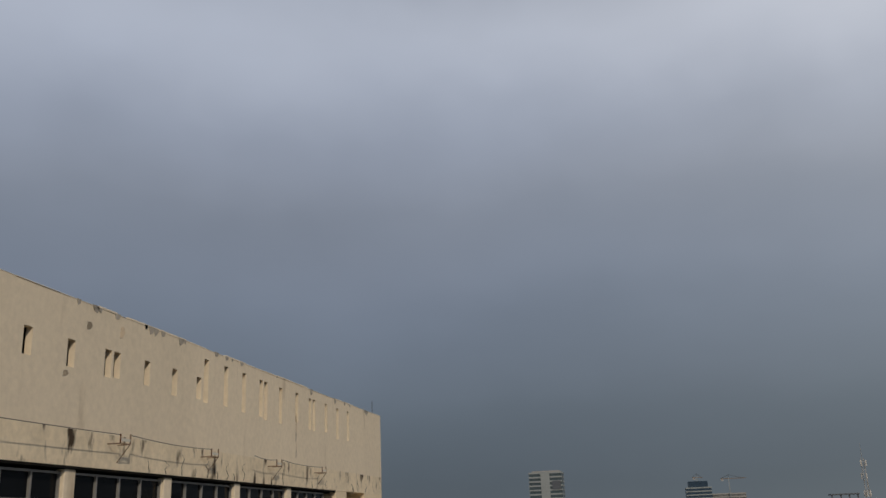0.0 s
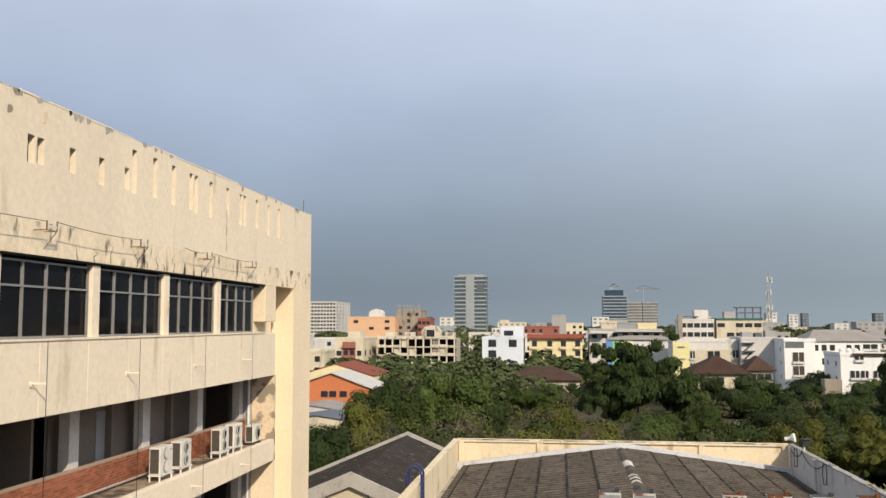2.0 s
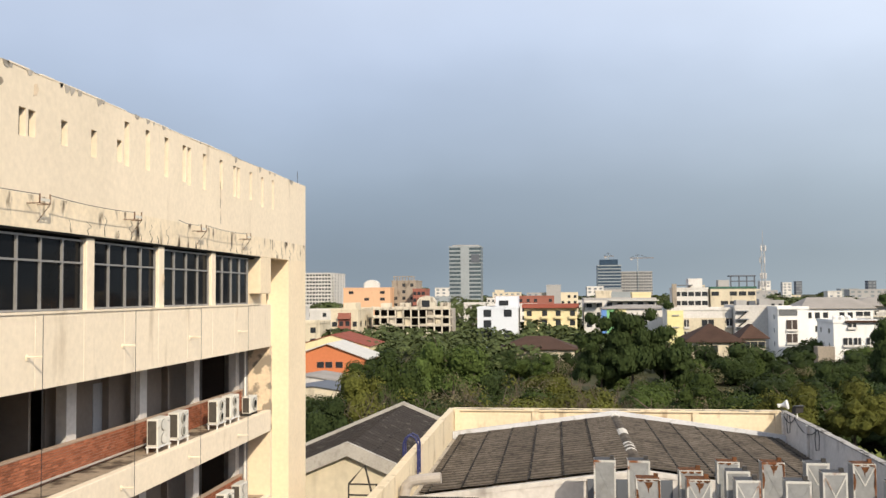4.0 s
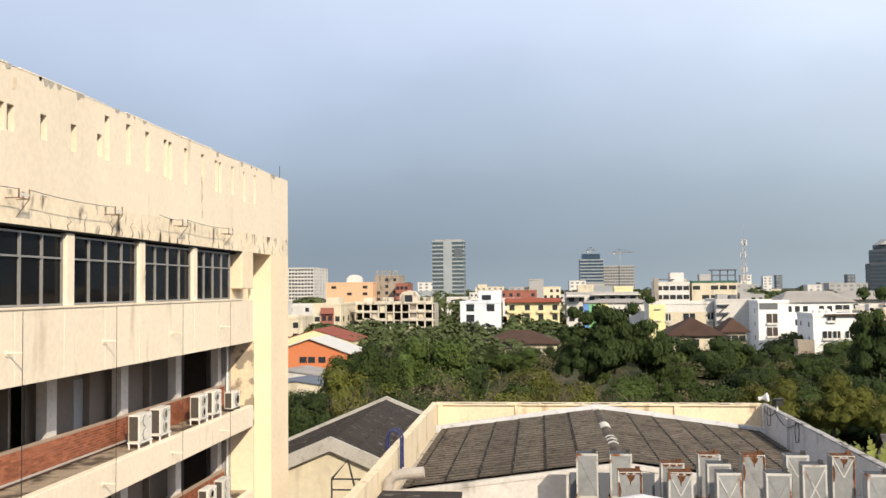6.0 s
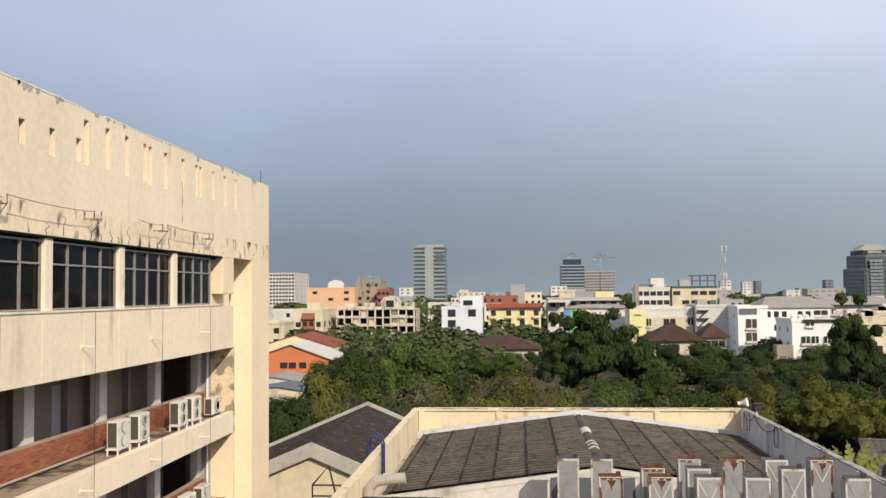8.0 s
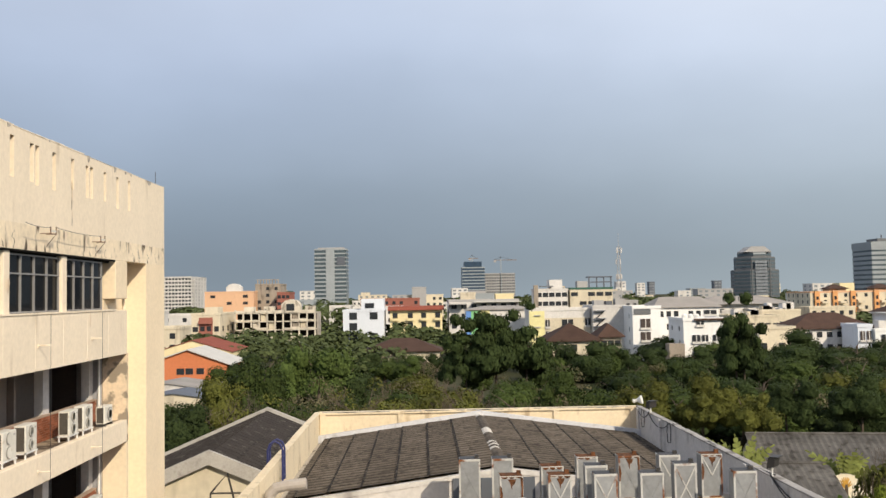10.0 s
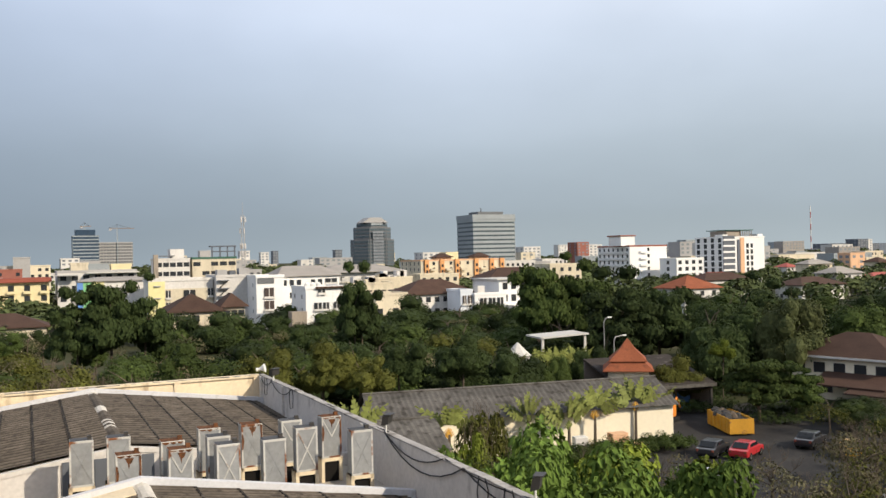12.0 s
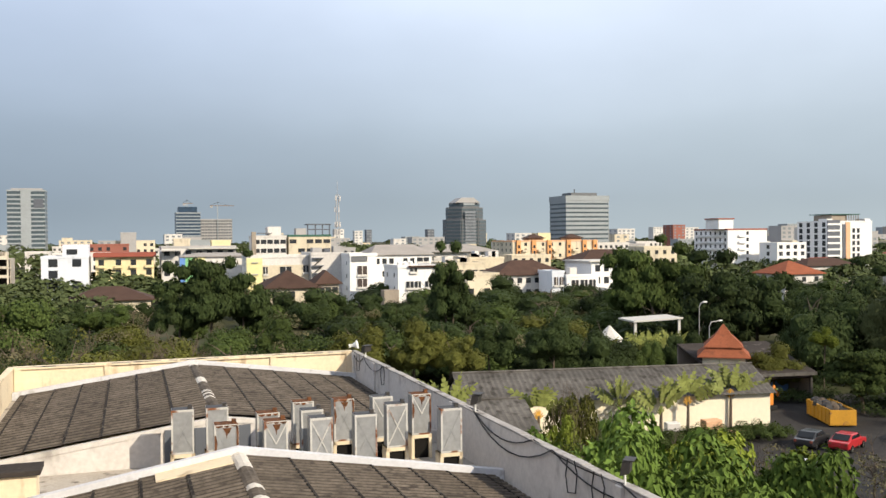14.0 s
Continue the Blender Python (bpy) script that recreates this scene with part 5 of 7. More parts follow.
t = building("cream_clutter_block", "low weathered building with rooftop sheds", 95, 107, 255, 267, 12.2, M_CREAMB, 3.1, 5, 1)
for k in range(7):
    x = rr.uniform(95, 105.5)
    part("roof_clutter", B(x, x + rr.uniform(0.8, 2.4), 256, 259, 11.6, 12.0 + rr.uniform(0.4, 2.2)), rr.choice((M_GREYB, M_WHITEB, M_DARKB, M_CREAMB)), t)
building("cream_house", "cream two storey house with dark windows", 76.4, 84.6, 205, 215, 9.5, M_CREAMB, 3.1, 4, 0, 1.3, 1.5, floors_down=3)
# white apartment blocks
t = building("white_apartments", "white apartment block with maroon roof edge", 257.5, 279, 350, 376, 21.2, M_PUREWHITE, 3.0, 1, 7, 1.2, 1.4, roof=M_BROWNB, floors_down=6)
part("stair_head", B(254.1, 262, 352, 362, 21.0, 25.6), M_PUREWHITE, t)
part("roof_edge", B(253.6, 262.4, 351.6, 362.4, 25.5, 26.0), M_BROWNB, t)
for k in range(6):
    part("balcony", B(256.6, 257.4, 352, 374, 18.6 - 3 * k - 1.2, 18.6 - 3 * k - 0.3), M_PUREWHITE, t)
    part("balcony", B(263, 267, 349.0, 350, 18.6 - 3 * k - 1.2, 18.6 - 3 * k - 0.2), M_PUREWHITE, t)
building("white_annex", "low white annex beside the apartments", 268.5, 284, 330, 342, 14.8, M_PUREWHITE, 3.0, 4, 1, 1.8, 1.6)
t = building("white_black_apartments", "white and black apartment tower with orange strip", 314, 340.5, 350, 371, 24.6, M_PUREWHITE, 3.0, 0, 4, 2.2, 2.2, floors_down=7, skip=0)
put_windows(t, 328, 333.5, 350, 371, 3.0, 22.5, 3.0, 2, 0, 1.5, 2.0, M_FARGLASS, M_PUREWHITE)
part("black_strip", B(313.6, 321, 349.7, 350, 0, 25.0), M_DARKB, t)
part("orange_strip", B(324.5, 327, 349.6, 350, 0, 24), M_PEACH, t)
for k in range(8):
    part("white_slab", B(313.4, 321.2, 349.3, 349.7, 22.5 - 3 * k, 23.4 - 3 * k), M_PUREWHITE, t)
part("black_strip", B(322.6, 323.9, 349.6, 350, 0, 23), M_DARKB, t)
part("roof_room", B(318, 327, 352, 364, 24.6, 27.4), M_SOOTY, t)
for k in range(6):
    part("pergola_post", B(326.5 + 1.4 * k, 326.8 + 1.4 * k, 351.5, 351.8, 24.6, 27.6), M_SOOTY, t)
part("roof_pergola", B(317, 334.4, 351, 366, 27.6, 27.95), M_TEALROOF, t)
for x in (313.8, 336.5):
    part("roof_step", B(x, x + 3.4, 350.4, 356, 24.4, 25.6), M_PUREWHITE, t)
# far skyline
for x0, x1, y0, y1, top, m_, lab in ((588, 604, 900, 921, 31, M_BROWNB, "dark red far block"), (604, 622, 900, 921, 28, M_WHITEB, "white far block"), (1046, 1066, 900, 921, 29, M_DARKB, "dark blue far office"),
                                     (1066, 1080, 905, 921, 28.5, M_WHITEB, "white far office"), (1689, 1718, 1300, 1315, 49.5, M_TOWERGLASS, "blue glass far tower"), (1341, 1393, 1000, 1012, 34.5, M_GREYB, "grey far block"),
                                     (555, 620, 420, 440, 9.6, M_WHITEB, "white hall with pale green roof"), (481, 494, 420, 430, 14.4, M_PEACH, "peach house far off"), (500, 520, 424, 440, 11, M_CREAMB, "cream house far off"),
                                     (1100, 1150, 1000, 1030, 24, M_DARKB, "dark far hall"), (880, 905, 1060, 1080, 34, M_BANDB, "pale far block"), (905, 935, 1060, 1080, 28, M_GREYB, "grey far block"), (935, 990, 1060, 1080, 26, M_GREYB, "grey far block"),
                                     (470, 490, 820, 840, 26, M_WHITEB, "white far block"), (330, 352, 760, 780, 22, M_WHITEB, "white far block"), (262, 272, 1100, 1110, 28, M_WHITEB, "white far tower"), (282, 289, 1120, 1130, 29.5, M_DARKB, "dark far tower"),
                                     (318, 326, 980, 990, 28, M_DARKB, "dark far sign tower"), (30, 46, 900, 920, 24, M_WHITEB, "white far block"), (140, 155, 980, 1000, 25, M_CREAMB, "cream far block"), (-120, -96, 900, 920, 24, M_WHITEB, "white far block"),
                                     (215, 226, 1000, 1010, 29, M_WHITEB, "white far block"), (-150, -132, 880, 900, 25, M_CREAMB, "cream far block"), (1420, 1470, 1050, 1070, 30, M_GREYB, "grey far block"), (700, 760, 900, 920, 20, M_GREYROOF, "low grey far hall"),
                                     (780, 850, 850, 880, 18, M_GREYB, "low grey far hall"), (1180, 1290, 1000, 1020, 23, M_DARKB, "long dark far hall"), (640, 690, 620, 640, 14, M_WHITEB, "low white far house"), (560, 600, 560, 580, 13, M_CREAMB, "low cream far house")):
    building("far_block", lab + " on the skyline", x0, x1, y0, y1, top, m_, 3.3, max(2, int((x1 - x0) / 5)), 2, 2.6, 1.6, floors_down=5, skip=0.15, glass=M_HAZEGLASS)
# low roofs between
rr = random.Random(33)
for k in range(46):
    az, d = rr.uniform(31, 56), rr.uniform(700, 1500)
    x, y, w_ = d * math.sin(radians(az)), d * math.cos(radians(az)), rr.uniform(14, 40)
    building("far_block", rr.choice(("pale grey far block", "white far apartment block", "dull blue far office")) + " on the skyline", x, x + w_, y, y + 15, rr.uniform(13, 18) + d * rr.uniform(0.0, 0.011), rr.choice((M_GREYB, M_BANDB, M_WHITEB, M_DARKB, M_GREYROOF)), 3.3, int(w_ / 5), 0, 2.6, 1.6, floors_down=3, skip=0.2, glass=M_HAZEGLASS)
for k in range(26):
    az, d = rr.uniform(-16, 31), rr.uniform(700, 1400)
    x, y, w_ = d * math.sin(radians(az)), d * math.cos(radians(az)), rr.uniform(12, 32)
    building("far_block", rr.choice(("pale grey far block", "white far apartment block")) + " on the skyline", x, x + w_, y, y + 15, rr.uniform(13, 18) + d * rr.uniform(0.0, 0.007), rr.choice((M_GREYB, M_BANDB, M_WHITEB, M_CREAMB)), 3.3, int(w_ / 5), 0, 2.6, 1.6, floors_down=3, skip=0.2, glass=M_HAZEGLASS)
rr = random.Random(21)
for k in range(70):
    az = rr.uniform(-16, 56)
    d = rr.uniform(330, 760)
    x, y = d * math.sin(radians(az)), d * math.cos(radians(az))
    w_, h_ = rr.uniform(9, 22), rr.uniform(7.5, 13.0)
    if rr.random() < 0.45:
        hip_house("low_house", rr.choice(("white house with tiled hipped roof", "cream house with brown hipped roof")), x, x + w_, y, y + 10, h_ - 2.5, h_, rr.choice((M_WHITEB, M_CREAMB)), rr.choice((M_BROWNROOF, M_PINKROOF, M_GREYROOF, M_REDROOF)), cols=3, side_cols=0)
    else:
        building("low_block", rr.choice(("low white city block", "low cream city block")), x, x + w_, y, y + 12, h_ + 2, rr.choice((M_WHITEB, M_CREAMB, M_GREYB, M_WHITEB)), 3.2, int(w_ / 3), 0, floors_down=2)

# lattice mast with antennas
mast = thing("phone_mast", "lattice phone mast with white panel antennas", "mast", (52.5, 240, 0))
for sx, sy in ((-0.5, -0.5), (0.5, -0.5), (0.5, 0.5), (-0.5, 0.5)):
    part("lattice_leg", tube(bmesh.new(), [(sx, sy, 12), (sx * 0.6, sy * 0.6, 30)], 0.06, 4), M_GREYB, mast)
bm = bmesh.new()
for k in range(18):
    a = 0.5 - 0.2 * k / 18
    s_ = 1 if k % 2 else -1
    tube(bm, [(-a * s_, -a, 12 + k), (a * s_, -a, 13 + k)], 0.04, 4)
    tube(bm, [(a, -a * s_, 12 + k), (a, a * s_, 13 + k)], 0.04, 4)
part("lattice_bracing", bm, M_GREYB, mast)
for z, n_ in ((29.0, 3), (26.0, 3), (22.0, 5), (20.0, 4)):
    for k in range(n_):
        a = 2 * math.pi * k / n_ + z
        part("antenna_panel", B(0.7 * math.cos(a) - 0.13, 0.7 * math.cos(a) + 0.13, 0.7 * math.sin(a) - 0.1, 0.7 * math.sin(a) + 0.1, z - 0.8, z + 0.6), M_GREYWALL, mast)
bm = bmesh.new()
tube(bm, [(0, 0, 30), (0, 0, 33.5)], 0.05, 5)
part("spike", bm, M_GREYB, mast)
rmast = thing("radio_mast", "tall thin red and white radio mast", "mast", (1071.5, 1006.4, 0))
for k in range(9):
    part("mast_section", B(-0.5, 0.5, -0.5, 0.5, 9 * k, 9 * k + 9), M_PINKROOF if k % 2 else M_WHITEB, rmast)

# orange house by the office building
t = thing("orange_house", "orange painted house with pale gable edges and low annex", "house")
part("wall", prism(bmesh.new(), [(-62, 0), (-39.5, 0), (-39.5, 4.8), (-47.5, 7.6), (-62, 2.9)], "y", 186, 200), M_BRICKORANGE, t)
for a, za in ((-63, 2.75), (-38.7, 4.65)):
    part("roof", prism(bmesh.new(), [(-47.5, 7.85), (a, za), (a, za - 0.2), (-47.5, 7.65)], "y", 185.4, 201), M_LIGHTROOF, t)
for x in (-53.5, -49.0, -47.2, -45.0):
    ob = hang("window", window_mesh(1.4, 1.1, M_FARGLASS, M_WHITEB), None, t)
    ob.matrix_basis = pose(x, 186, 2.8)
gable_house("cream_gable_house", "cream gable house with red roof edge", -66, -42, 203, 222, -51, 8.9, 0.3, M_YELLOWB, M_REDROOF)
building("small_cream_block", "small cream rendered block by trees", -82, -66, 250, 262, 10.5, M_CREAMB, 3.1, 4, 0)
building("white_pipe_block", "white block with vent", -92, -76, 262, 275, 14.5, M_WHITEB, 3.1, 2, 0)
gable_house("low_sheds", "low grey shed with pale roof", -52, -36, 158, 170, -44, 3.6, 0.15, M_GREYWALL, M_GREYROOF, category="shed")
gable_house("low_sheds", "low sheds with blue-grey roof", -46, -33, 143, 153, -39, 3.4, 0.15, M_CREAMB, M_DARKB, category="shed")

# ---- the yard on the far side: long shed, open shed, pagoda roof, house ----
flat("car_park", 44, 84, 26, 82, 0.02, M_ASPHALT, "worn dark asphalt car park", "car park", 0.2)


def gable_along(name, label, p, q, half, eave, ridge, wall_m, roof_m, wall_h, sheets=0):
    """A long shed whose ridge runs from p to q."""
    p, q = Vector((*p, 0)), Vector((*q, 0))
    L = (q - p).length
    t = thing(name, label, "shed", p, math.degrees(math.atan2((q - p).y, (q - p).x)))
    part("wall", prism(bmesh.new(), [(-half + 0.5, 0), (half - 0.5, 0), (half - 0.5, eave - 0.1), (0, ridge - 0.3), (-half + 0.5, eave - 0.1)], "x", 0.4, L - 0.4), wall_m, t)
    for s in (-1, 1):
        for k in range(4):
            a, b = k / 4, (k + 1) / 4
            verts, faces = [], []
            cols = int(L / 0.25) // 2 * 2
            for j in range(cols + 1):
                zz = 0.03 if j % 2 else -0.03
                for u in (a, b + 0.03):
                    verts.append((L * j / cols, s * half * u, ridge + (eave - ridge) * u + zz + (0.03 if u > a else 0)))
            for j in range(cols):
                i = 2 * j
                faces.append((i, i + 1, i + 3, i + 2) if s < 0 else (i, i + 2, i + 3, i + 1))
            me = bpy.data.meshes.new("sheet_course")
            me.from_pydata(verts, [], faces)
            me.update()
            hang("sheet_course", me, roof_m, t)
    bm = bmesh.new()
    tube(bm, [(0, 0, ridge + 0.02), (L, 0, ridge + 0.02)], 0.14, 6)
    part("ridge_cap", bm, roof_m, t)
    return t


shed = gable_along("long_shed", "long white shed with weathered grey corrugated roof", (27.4, 77.6), (56.2, 72.8), 4.6, 3.7, 5.7, M_HOUSEWALL, M_SHEDROOF, 3.4)
low_roof = gable_along("low_shed", "low cream shed with stained corrugated roof", (19.5, 68.5), (30, 67.5), 4.4, 3.2, 5.0, M_HOUSEWALL, M_SHEDROOF, 3.4)

t = thing("open_shed", "open fronted workshop with dark corrugated roof", "shed", (65.8, 80.3, 0), -8)
part("roof", prism(bmesh.new(), [(-0.6, 3.1), (9.5, 5.3), (9.5, 5.5), (-0.6, 3.3)], "x", -7.5, 3.8), M_ROOFDARK, t)
part("fascia", B(-7.5, 3.8, -0.72, -0.6, 2.95, 3.3), M_SHEDROOF, t)
for x in (-7.0, -1.6, 3.4):
    part("post", B(x - 0.12, x + 0.12, -0.3, -0.06, 0, 3.1), M_STEELDARK, t)
part("back_wall", B(-7.5, 3.8, 9.2, 9.4, 0, 5.2), M_INNER, t)
part("side_wall", B(-7.5, -7.3, 0.2, 9.3, 0, 3.2), M_INNER, t)
part("side_wall", B(3.5, 3.7, 0.2, 9.3, 0, 3.2), M_INNER, t)
part("header_beam", B(-7.3, 3.5, -0.2, 0.0, 2.6, 3.1), M_DARKDOOR, t)
part("shelf", B(-5, 1, 7.2, 8.4, 0, 1.6), M_DARKDOOR, t)
part("blue_tarp", B(1.2, 3.0, 3.5, 4.1, 0, 2.0), M_BLUEB, t)
dig = thing("digger", "small orange digger parked in the workshop", "digger", (61.6, 77.6, 0), 20)
part("tracks", B(-1.0, 1.0, -0.8, 0.8, 0, 0.5, bevel=0.1), M_TYRE, dig)
part("cab", B(-0.9, 0.6, -0.6, 0.6, 0.5, 1.9, bevel=0.1), M_ORANGEMETAL, dig)
bm = bmesh.new()
tube(bm, [(0.6, 0, 1.0), (1.6, 0, 2.3), (2.3, 0, 1.2)], 0.14, 6)
part("arm", bm, M_ORANGEMETAL, dig)

t = thing("pagoda_roof", "two-tiered orange tiled pavilion roof", "pavilion", (61.3, 84.2, 0), -35)
part("posts_wall", B(-2.2, 2.2, -2.2, 2.2, 0, 5.0), M_CREAMB, t)
part("lower_roof", lathe(bmesh.new(), [(3.9, 4.9), (3.9, 5.0), (2.5, 5.9), (0.2, 6.0)], 4, pose(0, 0, 0, 0, 0, 45)), M_ORANGEROOF, t)
part("upper_roof", lathe(bmesh.new(), [(2.9, 5.9), (2.9, 6.0), (1.2, 7.2), (0.1, 8.3)], 4, pose(0, 0, 0, 0, 0, 45)), M_ORANGEROOF, t)
t = thing("flat_canopy", "white flat canopy on posts", "canopy", (64.2, 103.7, 0), -8)
part("slab", prism(bmesh.new(), [(-3.4, 7.0), (3.4, 7.3), (3.4, 7.5), (-3.4, 7.2)], "y", -2.6, 2.6), M_LIGHTROOF, t)
for x in (-3, 3):
    part("post", B(x - 0.15, x + 0.15, -2.3, -2.0, 0, 7.3), M_WHITEB, t)
t = thing("white_tent", "small white pointed tent roof", "tent", (54.8, 97.7, 0))
part("tent_top", lathe(bmesh.new(), [(1.7, 5.6), (1.7, 5.7), (0.8, 6.5), (0.1, 7.2)], 8), M_LIGHTROOF, t)
part("drum", B(-1.1, 1.1, -1.1, 1.1, 0, 5.65), M_GREYWALL, t)

# house at the far right with hipped brown roof
t = hip_house("hipped_house", "ivory two storey house with brown hipped roof", 0, 9.5, 0, 12.5, 5.2, 7.7, M_HOUSEWALL, M_BROWNROOF, cols=2, side_cols=4)
put_windows(t, 0, 9.5, 0, 12.5, 2.3, 5.4, 3.0, 3, 5, 1.3, 1.1, M_FARGLASS, M_WHITEB)
t.matrix_basis = pose(88.2, 71.6, 0, 0, 0, 14)
part("wing_wall", B(9.5, 21, 1.5, 9, 0, 4.9), M_HOUSEWALL, t)
part("wing_roof", hip_roof(bmesh.new(), 8.5, 22, 0.6, 9.9, 4.9, 7.0, 4.5), M_BROWNROOF, t)
part("eave_board", B(-0.85, 10.35, -0.85, -0.75, 4.95, 5.2), M_WHITEB, t)
part("eave_board", B(-0.85, -0.75, -0.75, 13.3, 4.95, 5.2), M_WHITEB, t)
part("porch_roof", prism(bmesh.new(), [(-4.2, 2.2), (0.0, 3.2), (0.0, 3.35), (-4.2, 2.35)], "y", -1, 8), M_BROWNROOF, t)
part("porch_roof", prism(bmesh.new(), [(-5.6, 1.7), (-2.5, 2.3), (-2.5, 2.45), (-5.6, 1.85)], "y", -3, 3), M_BROWNROOF, t)
for y in (-0.5, 7.5):
    part("porch_post", B(-4.0, -3.8, y, y + 0.2, 0, 2.3), M_WHITEB, t)
t2 = hip_house("hipped_house", "white house with dark brown hipped roof", 0, 12, 0, 10, 4.6, 7.2, M_WHITEB, M_BROWNROOF, cols=3)
put_windows(t2, 0, 12, 0, 10, 1.7, 4.8, 3.0, 4, 3, 1.3, 1.1, M_FARGLASS, M_WHITEB)
t2.matrix_basis = pose(93.5, 63.0, 0, 0, 0, 14)
hip_house("tiled_house", "white house with pink-red hipped roof", 360, 398, 275, 290, 7.2, 11.5, M_CREAMB, M_PINKROOF, cols=6)
hip_house("tiled_house", "white house with orange hipped roof", 165.2, 177.6, 200, 212, 7.6, 11.0, M_WHITEB, M_ORANGEROOF)
hip_house("tiled_house", "house with dull orange-brown roof in trees", 240, 260, 230, 242, 5.4, 8.0, M_WHITEB, M_BROWNROOF)


def street_lamp(x, y, h, arm, rz):
    t = thing("street_lamp", "grey steel street lamp among the trees", "street lamp", (x, y, 0), rz)
    bm = bmesh.new()
    tube(bm, [(0, 0, 0), (0, 0, h - 0.6), (0.3, 0, h - 0.1), (arm, 0, h)], 0.07, 7)
    part("pole", bm, M_ALU, t)
    part("lamp_head", B(arm - 0.1, arm + 0.5, -0.13, 0.13, h - 0.08, h + 0.1, bevel=0.03), M_WHITEMETAL, t)


street_lamp(69.5, 100.5, 9.4, 0.7, 0)
street_lamp(68.2, 96.5, 7.3, 1.7, 10)

# boxes along the shed wall
cab = thing("metal_cabinet", "white metal cabinet in front of the shed", "cabinet", (44.6, 68.6, 0), -10)
part("body", B(-0.6, 0.6, -0.4, 0.4, 0.05, 1.7, bevel=0.02), M_WHITEMETAL, cab)
part("door", B(-0.55, 0.55, -0.42, -0.4, 0.12, 1.62), M_GREYWALL, cab)
part("base", B(-0.58, 0.58, -0.36, 0.36, 0, 0.05), M_STEELDARK, cab)
crate = thing("wooden_crate", "pale brown wooden crate stacked by the shed", "crate", (48.0, 68.0, 0), -12, group="crates by the shed")
for k in range(4):
    part("slat", B(-0.8, 0.8, -0.5, 0.5, 0.02 + 0.22 * k, 0.2 + 0.22 * k), M_PEACH, crate)
copy_thing(crate, pose(48.3, 68.1, 0.9, 0, 0, -4))
copy_thing(crate, pose(50.0, 67.2, 0, 0, 0, 8))
# yellow skip
skip_t = thing("skip", "large open yellow steel skip", "skip", (63.6, 70.6, 0), 69)
bm = bmesh.new()
for a in ((-3, 3, -1.2, -1.1, 0.2, 1.65), (-3, 3, 1.1, 1.2, 0.2, 1.65), (-3, -2.9, -1.1, 1.1, 0.2, 1.65), (2.9, 3, -1.1, 1.1, 0.2, 1.65), (-3, 3, -1.1, 1.1, 0.2, 0.3)):
    box(bm, *a)
part("tub", bm, M_YELLOWPAINT, skip_t)
for k in range(7):
    for s_ in (-1, 1):
        part("rib", B(-2.9 + 0.95 * k, -2.8 + 0.95 * k, s_ * 1.2 - 0.06, s_ * 1.2 + 0.06, 0.2, 1.65), M_YELLOWPAINT, skip_t)
part("skid", B(-2.6, 2.6, -0.8, 0.8, 0, 0.2), M_STEELDARK, skip_t)
part("load", B(-2.8, 2.8, -1.05, 1.05, 0.3, 1.5), M_ASPHALT, skip_t)
g_ = random.Random(6)
for k in range(22):
    x, y, r_ = g_.uniform(-2.4, 2.6), g_.uniform(-0.85, 0.85), g_.uniform(0.2, 0.5)
    part("waste_lump", lathe(bmesh.new(), [(r_ * 1.3, 1.45), (r_, 1.5 + r_ * 0.7), (r_ * 0.3, 1.55 + r_)], 6, pose(x, y, 0, g_.uniform(-5, 5), g_.uniform(-5, 5), g_.uniform(0, 60))), g_.choice((M_ASPHALT, M_BARK, M_STEELDARK)), skip_t)


